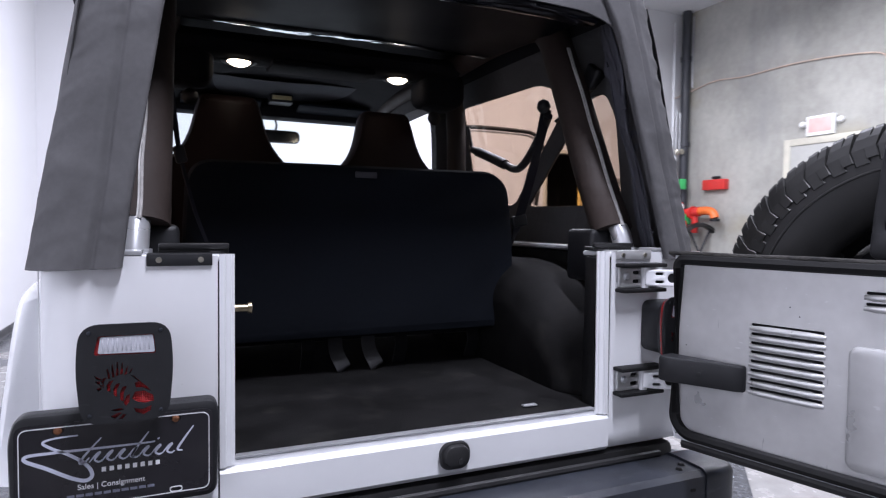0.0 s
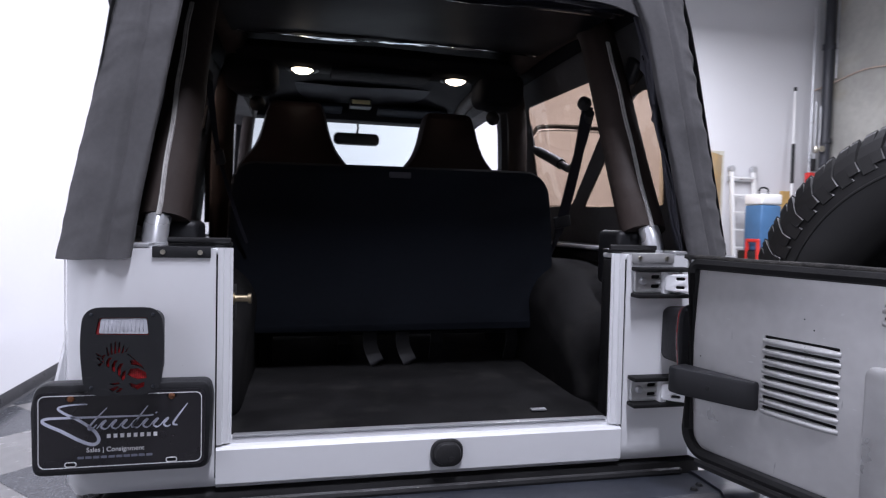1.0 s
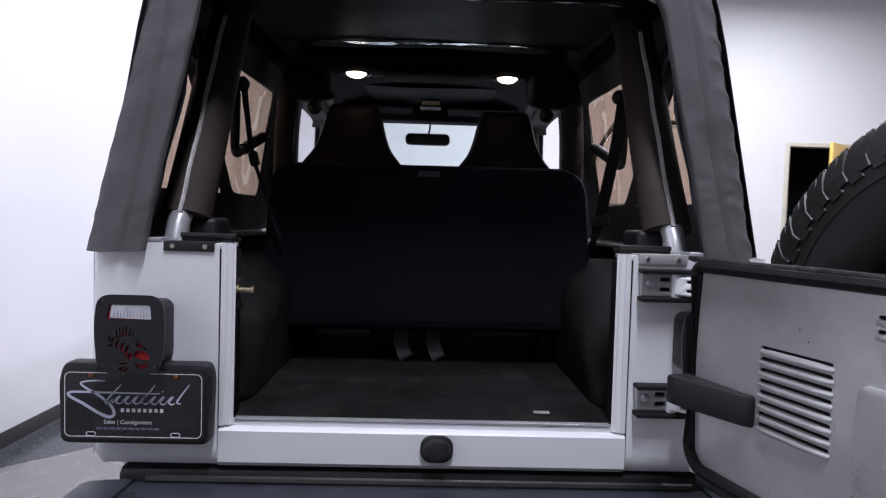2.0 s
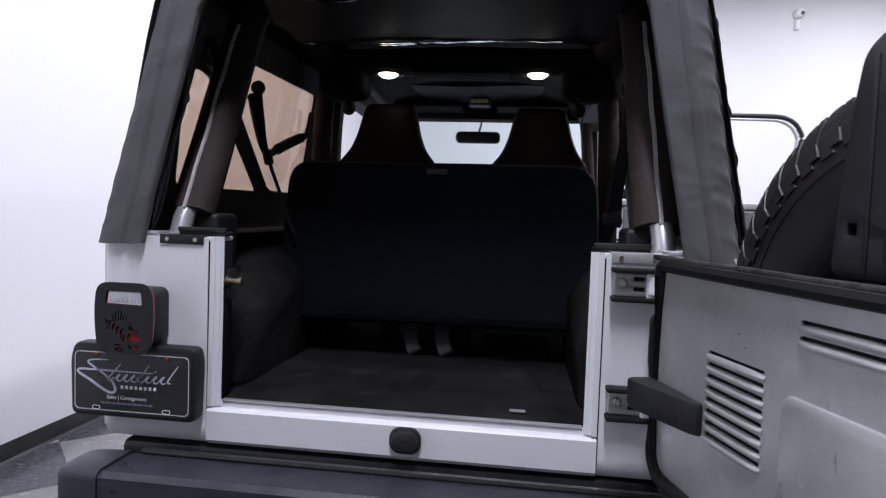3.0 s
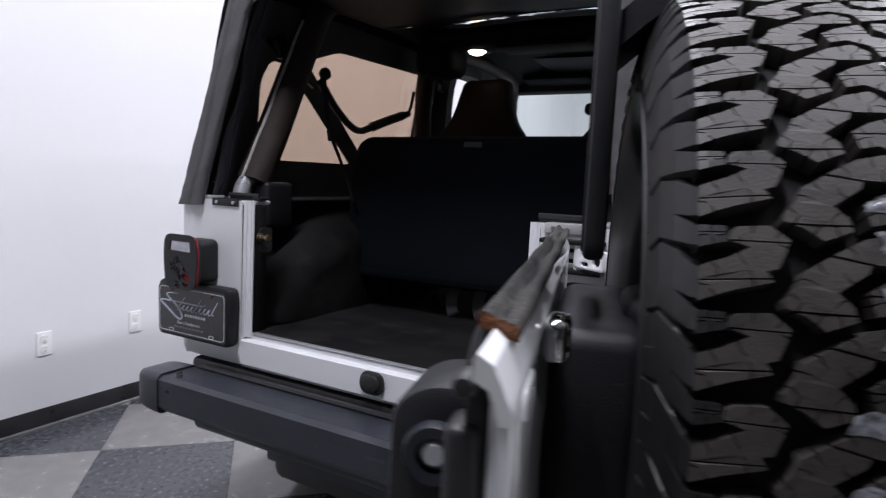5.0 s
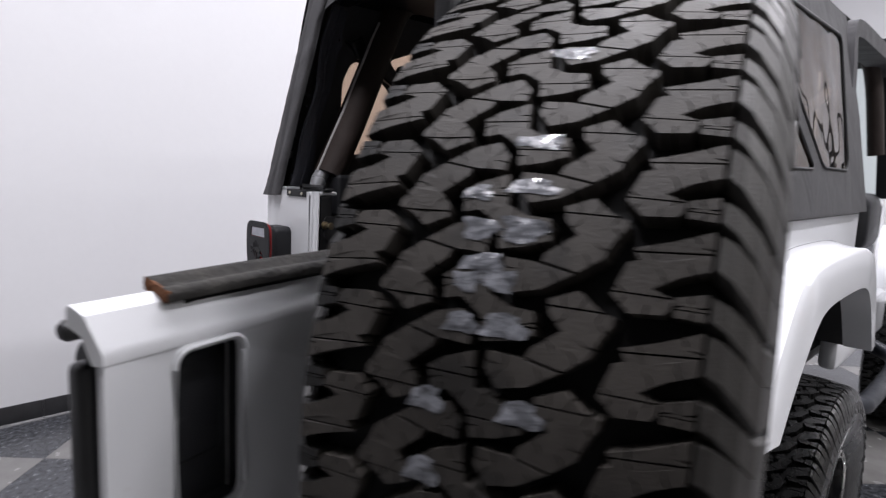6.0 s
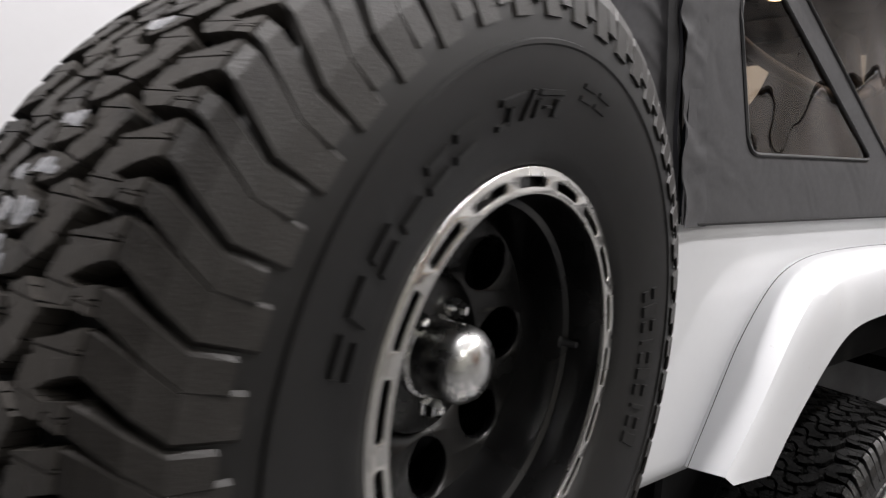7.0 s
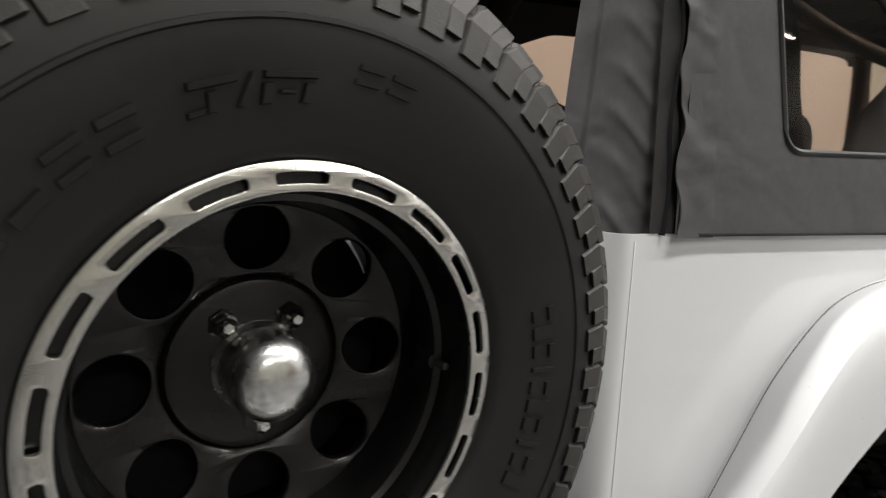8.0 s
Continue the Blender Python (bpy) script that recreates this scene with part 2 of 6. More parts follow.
# grey puts the dome lamps' light on the headliner front into the colour
HEADER_LINING = material("lit_headliner_grey", (0.052, 0.055, 0.060), rough=0.95, vary=0.15, bump=0.3, bump_scale=400, spec=0.1)
SCUFF_RUBBER = material("worn_grey_rubber", (0.013, 0.0128, 0.0125), rough=0.72, spec=0.3, vary=0.3, scale=25, bump=0.3, bump_scale=150, second=(0.034, 0.032, 0.029))
FLAP_CLOTH = fabric("grey_lining_cloth", (0.060, 0.061, 0.074), wrinkle=0.3, folds=9)
add_marks(PAINT_IN, (0.14, 0.14, 0.15), (60, 60, 9), 0.70, 0.03, 0.55, 0.5)
add_marks(PAINT_IN, (0.68, 0.69, 0.70), (30, 30, 110), 0.71, 0.02, 0.5, 0.2)
add_marks(PAINT_IN, (0.60, 0.61, 0.63), (2.5, 2.5, 3.5), 0.50, 0.2, 0.35)
add_marks(BUMPER, (0.055, 0.06, 0.07), (14, 60, 60), 0.66, 0.05, 0.5)
add_marks(BUMPER, (0.012, 0.012, 0.014), (5, 30, 40), 0.62, 0.12, 0.6)
add_marks(PLASTIC, (0.035, 0.035, 0.038), (40, 40, 160), 0.66, 0.06, 0.5, 0.3)
add_marks(TYRE, (0.011, 0.0105, 0.010), (7, 7, 7), 0.56, 0.2, 0.5)
add_marks(WALL_GREY, (0.30, 0.26, 0.15), (0.5, 0.5, 0.9), 0.58, 0.12, 0.5)
add_marks(WALL_GREY, (0.19, 0.195, 0.20), (0.9, 0.9, 0.25), 0.54, 0.15, 0.5)
add_marks(TREAD, (0.012, 0.012, 0.012), (22, 22, 22), 0.56, 0.12, 0.55)
add_marks(PAINT, (0.60, 0.60, 0.59), (120, 120, 120), 0.72, 0.02, 0.4)
add_marks(CARPET, (0.030, 0.029, 0.027), (10, 10, 10), 0.58, 0.15, 0.5)
add_marks(SCUFF_RUBBER, (0.12, 0.07, 0.035), (14, 14, 40), 0.62, 0.08, 0.4)

# ---- building tools ----
from mathutils import geometry


def part(name, bm, mat, parent=None, label="", smooth=True, angle=40):
    """Links a bmesh as one mesh object under a thing or a part."""
    me = bpy.data.meshes.new(name)
    bmesh.ops.recalc_face_normals(bm, faces=bm.faces)
    for f in bm.faces:
        f.smooth = smooth
    for e in bm.edges:
        if len(e.link_faces) == 2 and e.calc_face_angle(0) > radians(angle):
            e.smooth = False
    bm.to_mesh(me)
    bm.free()
    me.materials.append(mat)
    ob = new(name, me)
    ob.parent = parent
    if label:
        ob["label"] = label
    return ob


def thing(name, place, label, category, group="", kind=""):
    ob = new(name)
    ob.location = place
    ob.empty_display_size = 0.05
    return tagged(ob, label, category, group, kind)


def merge(*bms):
    out = bms[0]
    for b in bms[1:]:
        me = bpy.data.meshes.new("t")
        b.to_mesh(me)
        b.free()
        out.from_mesh(me)
        bpy.data.meshes.remove(me)
    return out


def box(x0, x1, y0, y1, z0, z1, bev=0.004, seg=2):
    bm = bmesh.new()
    bmesh.ops.create_cube(bm, size=1)
    bm.transform(Matrix.Translation(((x0 + x1) / 2, (y0 + y1) / 2, (z0 + z1) / 2)) @ Matrix.Diagonal((x1 - x0, y1 - y0, z1 - z0, 1)))
    if bev:
        bmesh.ops.bevel(bm, geom=bm.edges[:], offset=min(bev, 0.45 * min(x1 - x0, y1 - y0, z1 - z0)), segments=seg, affect="EDGES", profile=0.5)
    return bm


def lathe(profile, n=48, arc=360.0):
    """Turns (radius, height) points about the y axis."""
    bm = bmesh.new()
    rings = []
    closed = arc >= 359.9
    for k in range(n if closed else n + 1):
        a = radians(arc) * k / n
        rings.append([bm.verts.new((r * math.sin(a), h, r * math.cos(a))) for r, h in profile])
    for k in range(n):
        a, b = rings[k], rings[(k + 1) % len(rings)]
        for i in range(len(profile) - 1):
            bm.faces.new((a[i], a[i + 1], b[i + 1], b[i]))
    bmesh.ops.remove_doubles(bm, verts=bm.verts, dist=1e-6)
    return bm


def smooth_path(pts, steps=8):
    """A Catmull-Rom curve through points."""
    pts = [Vector(p) for p in pts]
    out = []
    for i in range(len(pts) - 1):
        p0, p1, p2, p3 = pts[max(i - 1, 0)], pts[i], pts[i + 1], pts[min(i + 2, len(pts) - 1)]
        for k in range(steps):
            t = k / steps
            out.append(0.5 * ((2 * p1) + (p2 - p0) * t + (2 * p0 - 5 * p1 + 4 * p2 - p3) * t * t + (3 * p1 - p0 - 3 * p2 + p3) * t ** 3))
    out.append(pts[-1])
    return out


def sweep(pts, section, closed=False, up=(0, 0, 1)):
    """Carries a section of (side, up) points along a path."""
    pts = [Vector(p) for p in pts]
    bm = bmesh.new()
    rings = []
    n = len(pts)
    for i, p in enumerate(pts):
        d = (pts[(i + 1) % n if closed else min(i + 1, n - 1)] - pts[(i - 1) % n if closed else max(i - 1, 0)]).normalized()
        side = d.cross(Vector(up))
        side = side.normalized() if side.length > 1e-4 else Vector((1, 0, 0))
        top = side.cross(d).normalized()
        sec = section(i / max(n - 1, 1)) if callable(section) else section
        rings.append([bm.verts.new(p + side * a + top * b) for a, b in sec])
    m = len(rings[0])
    for i in range(n if closed else n - 1):
        a, b = rings[i], rings[(i + 1) % n]
        for j in range(m):
            bm.faces.new((a[j], a[(j + 1) % m], b[(j + 1) % m], b[j]))
    if not closed:
        bm.faces.new(rings[0][::-1])
        bm.faces.new(rings[-1])
    return bm


def circle(r, n=10):
    return [(r * math.cos(2 * math.pi * k / n), r * math.sin(2 * math.pi * k / n)) for k in range(n)]


def rounded(w, h, r, n=5, cx=0.0, cy=0.0):
    """The outline of a rounded rectangle."""
    out = []
    for sx, sy, a0 in ((1, 1, 0), (-1, 1, 90), (-1, -1, 180), (1, -1, 270)):
        for k in range(n + 1):
            a = radians(a0 + 90 * k / n)
            out.append((cx + sx * (w / 2 - r) + r * math.cos(a), cy + sy * (h / 2 - r) + r * math.sin(a)))
    return out


def round_poly(pts, r, n=5):
    """Rounds the corners of a polygon."""
    out = []
    m = len(pts)
    for i in range(m):
        p, a, b = Vector(pts[i]), Vector(pts[i - 1]), Vector(pts[(i + 1) % m])
        u, v = (a - p), (b - p)
        q = min(r, 0.45 * u.length, 0.45 * v.length)
        s, e = p + u.normalized() * q, p + v.normalized() * q
        for k in range(n + 1):
            t = k / n
            out.append(tuple((1 - t) ** 2 * s + 2 * t * (1 - t) * p + t * t * e))
    return out


def plate(outline, holes=(), depth=0.004, edge=0.0):
    """A flat plate in x and y with holes through it, thick in z, with softened edges."""
    cu = bpy.data.curves.new("t", "CURVE")
    cu.dimensions, cu.fill_mode = "2D", "BOTH"
    for ring in (outline, *holes):
        s = cu.splines.new("POLY")
        s.points.add(len(ring) - 1)
        for q, p in zip(s.points, ring):
            q.co = (p[0], p[1], 0, 1)
        s.use_cyclic_u = True
    cu.extrude, cu.bevel_depth, cu.bevel_resolution = max(depth / 2 - edge, 0.0001), edge, 1
    if edge:
        cu.offset = -edge
    ob = bpy.data.objects.new("t", cu)
    scene.collection.objects.link(ob)
    me = bpy.data.meshes.new_from_object(ob.evaluated_get(bpy.context.evaluated_depsgraph_get()))
    bm = bmesh.new()
    bm.from_mesh(me)
    bmesh.ops.remove_doubles(bm, verts=bm.verts, dist=1e-6)
    bpy.data.objects.remove(ob)
    bpy.data.curves.remove(cu)
    bpy.data.meshes.remove(me)
    return bm


def cut_plate(outline, holes, depth):
    """A flat plate with many small cut-outs."""
    pts, faces = [], []
    for ring in (outline, *holes):
        faces.append(list(range(len(pts), len(pts) + len(ring))))
        pts += [Vector(p) for p in ring]
    out = geometry.delaunay_2d_cdt(pts, [], faces, 2, 1e-6)
    bm = bmesh.new()
    vs = [bm.verts.new((p.x, p.y, -depth / 2)) for p in out[0]]
    for f in out[2]:
        bm.faces.new([vs[i] for i in f])
    res = bmesh.ops.extrude_face_region(bm, geom=bm.faces[:])
    for v in res["geom"]:
        if isinstance(v, bmesh.types.BMVert):
            v.co.z += depth
    return bm


def sheet(f, nu, nv, thick=0.0):
    """A surface f(u, v) with u and v from 0 to 1, given some thickness."""
    bm = bmesh.new()
    g = [[bm.verts.new(f(i / nu, j / nv)) for j in range(nv + 1)] for i in range(nu + 1)]
    for i in range(nu):
        for j in range(nv):
            bm.faces.new((g[i][j], g[i + 1][j], g[i + 1][j + 1], g[i][j + 1]))
    if thick:
        bmesh.ops.recalc_face_normals(bm, faces=bm.faces)
        bmesh.ops.solidify(bm, geom=bm.faces[:], thickness=thick)
    return bm


def bent(bm, f):
    """Moves every corner of a mesh by f."""
    for v in bm.verts:
        v.co = f(v.co)
    return bm


def moved(bm, m):
    bm.transform(m)
    return bm


# x, y of a flat plate become x, z of the world, its thickness points to -y
STAND = Matrix(((1, 0, 0, 0), (0, 0, -1, 0), (0, 1, 0, 0), (0, 0, 0, 1)))
# x, y of a flat plate become y, z of the world, its thickness points to +x
SIDE = Matrix(((0, 0, 1, 0), (1, 0, 0, 0), (0, 1, 0, 0), (0, 0, 0, 1)))
# the open tailgate's own axes: x away from the hinge, y out through its outer skin
SWING = Matrix(((0.2791, 0.9603, 0, 0), (-0.9603, 0.2791, 0, 0), (0, 0, 1, 0), (0, 0, 0, 1)))
GATE = SWING @ Matrix(((1, 0, 0, 0), (-0.0106, 1, 0, 0.00477), (0, 0, 1, 0), (0, 0, 0, 1)))


def at(*p):
    return Matrix.Translation(p)

# ---- the showroom ----
XL, XR, YB, YF, ZC = -2.28, 9.6, -15.0, 8.9, 5.9


def structure(name, bm, mat, label, category, parent=None):
    return tagged(part(name, bm, mat, parent, smooth=False), label, category, "", "structure")


floor = structure("floor", box(XL - 0.2, XR + 0.2, YB - 0.2, YF + 0.2, -0.2, -0.004, 0), GROUT, "showroom floor of grey checkered vinyl tiles laid diagonally", "floor")
structure("ceiling", box(XL - 0.2, XR + 0.2, YB - 0.2, YF + 0.2, ZC, ZC + 0.2, 0), CEILING, "plain pale grey showroom ceiling", "ceiling")
structure("wall_west", box(XL - 0.2, XL, YB - 0.2, YF + 0.2, 0, ZC, 0), WALL_WHITE, "plain white painted showroom wall above black baseboard", "wall")
# unseen wall, kept dark to hold back light reflected from the south
structure("wall_south", box(XL, XR, YB - 0.2, YB, 0, ZC, 0), WALL_DARK, "unseen dark grey wall closing the showroom, added to cut reflected light", "wall")
structure("wall_east", box(XR, XR + 0.2, YB - 0.2, YF + 0.2, 0, ZC, 0), WALL_GREY, "stained bare grey concrete wall with pipes", "wall")
# front wall with a doorway cut through it
DX0, DX1, DZ = 6.12, 7.34, 2.78
front = plate([(XL, 0), (DX0, 0), (DX0, DZ), (DX1, DZ), (DX1, 0), (XR, 0), (XR, ZC), (XL, ZC)], depth=0.2)
structure("wall_north", moved(front, at(0, YF + 0.1, 0) @ STAND), WALL_WHITE, "white painted showroom wall with a dark doorway", "wall")
# the room's darkness is in its near-black walls
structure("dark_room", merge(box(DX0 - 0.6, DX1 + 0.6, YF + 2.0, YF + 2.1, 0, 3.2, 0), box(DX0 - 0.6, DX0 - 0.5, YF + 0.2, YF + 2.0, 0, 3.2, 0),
                             box(DX1 + 0.5, DX1 + 0.6, YF + 0.2, YF + 2.0, 0, 3.2, 0), box(DX0 - 0.6, DX1 + 0.6, YF + 0.2, YF + 2.1, 3.2, 3.3, 0)), VOID, "room behind the open doorway, its dark put into the wall colour", "wall")


def cove(y0, y1):
    """Rubber cove base along the west wall, with its toe."""
    sec = [(0, 0), (0.018, 0), (0.016, 0.004), (0.007, 0.012), (0.005, 0.096), (0.003, 0.1), (0, 0.1)]
    bm = bmesh.new()
    rings = [[bm.verts.new((XL + a, y, b)) for a, b in sec] for y in (y0, y1)]
    for i in range(len(sec)):
        bm.faces.new((rings[0][i], rings[0][(i + 1) % len(sec)], rings[1][(i + 1) % len(sec)], rings[1][i]))
    bm.faces.new(rings[0])
    bm.faces.new(rings[1][::-1])
    return bm


board = tagged(new("baseboard"), "glossy black rubber baseboard along the white wall", "baseboard", "", "structure")
y = YB
while y < YF:
    part("baseboard_strip", cove(y, min(y + 1.219, YF)), BASE_BLACK, board)
    y += 1.221

# fluorescent fittings under the ceiling
fitting = thing("fluorescent_light", (0, 0, LAMP_Z), "long white fluorescent ceiling light, switched on", "ceiling light", "fluorescent lights")
hood = sheet(lambda u, v: Vector((0.2 * math.sin((u - 0.5) * 2.2) / math.sin(1.1), (v - 0.5) * 2.0, 0.1 * math.cos((u - 0.5) * 2.6) - 0.02)), 10, 2, 0.004)
part("housing", moved(hood, at(0, 0, 0.0)), WHITE_PLASTIC, fitting)
for dx in (-0.07, 0.07):
    part("tube", moved(lathe([(0, -0.93), (0.017, -0.93), (0.017, 0.93), (0, 0.93)], 10), at(dx, 0, -0.02)), TUBE_LIT, fitting)
for dy in (-0.8, 0.8):
    part("hanger", moved(box(-0.006, 0.006, -0.006, 0.006, 0.06, ZC - LAMP_Z, 0), at(0, dy, 0)), WHITE_PLASTIC, fitting)
fitting.location = (FITTINGS[0][0], FITTINGS[0][1], LAMP_Z)
for fx, fy, watts in FITTINGS[1:]:
    copy_thing(fitting, at(fx, fy, LAMP_Z))


def socket(y, z):
    ob = thing("wall_socket", (XL, y, z), "white double wall socket on the white wall", "wall socket", "wall sockets")
    part("cover_plate", moved(plate(rounded(0.074, 0.122, 0.006), depth=0.006, edge=0.002), at(0.003, 0, 0) @ SIDE), WHITE_PLASTIC, ob)
    for dz in (-0.028, 0.028):
        part("outlet", moved(plate(rounded(0.034, 0.036, 0.012), [rounded(0.003, 0.011, 0.001, 2, -0.007, 0.004), rounded(0.003, 0.011, 0.001, 2, 0.007, 0.004),
                                                             rounded(0.006, 0.006, 0.0028, 3, 0, -0.01)], depth=0.004), at(0.007, 0, dz) @ SIDE), WHITE_PLASTIC, ob)
        # black sheet stands in for the dark inside the outlet's slots
        part("slot_backing", moved(plate(rounded(0.028, 0.03, 0.008), depth=0.001), at(0.0066, 0, dz) @ SIDE), RUBBER, ob)
    part("screw", moved(lathe([(0, 0.001), (0.003, 0), (0, -0.001)], 8), at(0.0068, 0, 0) @ Matrix.Rotation(radians(90), 4, "Z")), ZINC, ob)
    return ob


socket(0.398, 0.435)
socket(0.895, 0.46)

# ---- the off-road car: its tub stands with the rear face at y = 0, nose to +y ----
car = thing("off_road_car", (0, 0.9, 0), "white open-backed off-road car with charcoal soft top and open tailgate", "car")
car.location = (0, 0, 0)
W, Z0, Z1 = 0.768, 0.762, 1.256    # half width of the tub, its lower and upper edge
SEAM, JAMB = 0.457, 0.427


def lean_in(s, x):
    """The tub sits slightly off the middle of its opening: its left side is 2 cm nearer."""
    return x - 0.02 * max(0.0, min(1.0, (x - 0.60) / 0.112)) if s < 0 else x


ARCH_Y = 0.88       # rear axle


def arch(y):
    """Lower edge of the tub's side, cut away over the rear wheel."""
    pts = [(0.24, Z0), (0.30, 0.84), (0.42, 1.04), (0.55, 1.10), (1.12, 1.10), (1.30, 1.02), (1.42, 0.84), (1.48, Z0)]
    if y <= pts[0][0] or y >= pts[-1][0]:
        return Z0
    for (a, za), (b, zb) in zip(pts, pts[1:]):
        if y <= b:
            return za + (zb - za) * (y - a) / (b - a)


def wheel_box(s):
    """A carpeted hump over the wheel, rounded along its top and its inner edge."""
    ring = round_poly([(0.06, 0.86), (0.10, 0.945), (0.18, 1.045), (0.30, 1.13), (0.45, 1.185), (0.65, 1.205), (0.90, 1.20), (1.10, 1.10), (1.20, 0.86)], 0.08, 4)
    mid, r = Vector((0.62, 0.86)), 0.13
    rows = [(0.725, 0.0), (0.62, 0.0), (0.56, 0.0)] + [(0.56 - r * math.sin(radians(a)), r * (1 - math.cos(radians(a)))) for a in (12, 24, 36, 48, 60, 72, 81, 90)]
    bm = bmesh.new()
    rings = []
    for x, inset in rows:
        line = []
        for a, b in ring:
            d = mid - Vector((a, b))
            k = min(0.9, inset / max(d.length, 0.1))
            rough = 0.004 * noise.noise(Vector((a * 9, b * 9, x * 9)))
            line.append(bm.verts.new((s * (x + rough - 0.03 * max(0, (b - 0.9))), a + d.x * k, max(0.86, b + d.y * k + rough))))
        rings.append(line)
    for a, b in zip(rings, rings[1:]):
        for i in range(len(ring) - 1):
            bm.faces.new((a[i], a[i + 1], b[i + 1], b[i]))
    bm.faces.new(rings[-1])
    return bm


for s in (-1, 1):
    # rear corner and side in one pressed panel
    bend = 0.032 if s > 0 else 0.056
    plan = [(SEAM + 0.0015, 0.0)] + [(SEAM + (W - bend - SEAM) * k / 4, 0.0) for k in range(1, 5)]
    plan += [(W - bend + bend * math.sin(radians(a)), bend - bend * math.cos(radians(a))) for a in range(15, 91, 15)]
    plan += [(W, 0.08 + (1.53 - 0.08) * k / 46) for k in range(47)]

    def panel(u, v):
        i = min(int(u * (len(plan) - 1) + 0.5), len(plan) - 1)
        x, yy = plan[i]
        lo = arch(yy) if i > 10 else Z0
        z = lo + (Z1 - lo) * v
        tuck = 0.012 * max(0, 1 - (z - Z0) / 0.02) ** 2 if lo == Z0 else 0
        return Vector((s * (lean_in(s, x) - tuck), yy + (tuck if i < 6 else 0), z))
    part("corner_panel", sheet(panel, len(plan) - 1, 24, 0.004), PAINT, car, angle=60)
    part("panel_seam", box(s * lean_in(s, W) - 0.0008, s * lean_in(s, W) + 0.0008, 0.0365, 0.0385, Z0 + 0.01, Z1 - 0.01, 0.0003), PAINT, car)
    # door jamb beside the opening: two pressed steps
    steps = [(SEAM - 0.0015, 0.0), (SEAM - 0.012, 0.0), (SEAM - 0.0135, 0.006), (SEAM - 0.0235, 0.0075), (SEAM - 0.025, 0.0110), (JAMB, 0.0120), (JAMB + 0.001, 0.0170), (JAMB + 0.012, 0.022), (SEAM - 0.0015, 0.022)]
    bm = bmesh.new()
    lo = [bm.verts.new((s * x, yy, 0.852)) for x, yy in steps]
    hi = [bm.verts.new((s * x, yy + 0.006, Z1 + 0.002)) for x, yy in steps]
    for i in range(len(steps)):
        bm.faces.new((lo[i], lo[(i + 1) % len(steps)], hi[(i + 1) % len(steps)], hi[i]))
    bm.faces.new(lo)
    bm.faces.new(hi)
    part("door_jamb", bm, PAINT, car, angle=25)
    # rail on top of the tub
    part("top_rail", merge(box(min(s * (SEAM - 0.010), s * 0.715), max(s * (SEAM - 0.010), s * 0.715), 0.006, 0.105, Z1 - 0.012, Z1 + 0.001, 0.005),
                           box(min(s * 0.67, s * lean_in(s, W)) + 0.002, max(s * 0.67, s * lean_in(s, W)) - 0.002, 0.1, 1.5, Z1 - 0.012, Z1 + 0.001, 0.004)), PAINT, car)
    # inner sides of the load bay and wheel boxes
    part("bay_side", box(min(s * 0.70, s * 0.738), max(s * 0.70, s * 0.738), 0.06, 1.52, 0.86, Z1 - 0.02, 0.01), CARPET, car)
    part("wheel_box", wheel_box(s), CARPET, car, "black carpeted wheel box", angle=60)
    part("jamb_lining", box(min(s * 0.432, s * 0.72), max(s * 0.432, s * 0.72), 0.0300, 0.075, 0.862, Z1 - 0.014, 0.004), SEAL_BLACK, car)

# sill under the opening
sill = [(-0.004, Z0 + 0.01), (0.004, Z0), (0.03, Z0), (0.06, 0.85), (0.062, 0.862), (0.022, 0.8625), (0.016, 0.859), (0.015, 0.8485), (0.002, 0.847), (-0.004, 0.842)]
bm = bmesh.new()
ends = [[bm.verts.new((x, a, b)) for a, b in sill] for x in (-SEAM + 0.0015, SEAM - 0.0015)]
for i in range(len(sill)):
    bm.faces.new((ends[0][i], ends[0][(i + 1) % len(sill)], ends[1][(i + 1) % len(sill)], ends[1][i]))
bm.faces.new(ends[0])
bm.faces.new(ends[1][::-1])
part("rear_sill", bm, PAINT, car, angle=25)
part("sill_trim", box(-0.425, 0.425, 0.012, 0.030, 0.8628, 0.8665, 0.001), SILVER, car, "pale metal sill strip")
part("load_floor", sheet(lambda u, v: Vector(((u - 0.5) * 1.40, 0.032 + v * 1.5, 0.864 + 0.003 * noise.noise(Vector((u * 9, v * 9, 0))))), 40, 30, 0.01), CARPET, car, "black carpeted load floor")
part("latch_tab", box(0.262, 0.300, 0.078, 0.094, 0.868, 0.8715, 0.001), SILVER, car)

# rubber stop on the sill
stop = part("rubber_stop", merge(moved(plate(rounded(0.074, 0.062, 0.026, 6), depth=0.014, edge=0.006), at(0.03, -0.010, 0.812) @ STAND),
                                 moved(plate(rounded(0.060, 0.048, 0.022, 6), depth=0.026, edge=0.008), at(0.03, -0.016, 0.814) @ STAND)), RUBBER, car, "black rubber tailgate stop")
# dark stud stands in for the shaded hole in the stop
part("stop_screw", moved(lathe([(0, -0.001), (0.006, -0.0012), (0.0065, 0.004), (0, 0.005)], 12), at(0.036, -0.0300, 0.804)), VOID, stop)

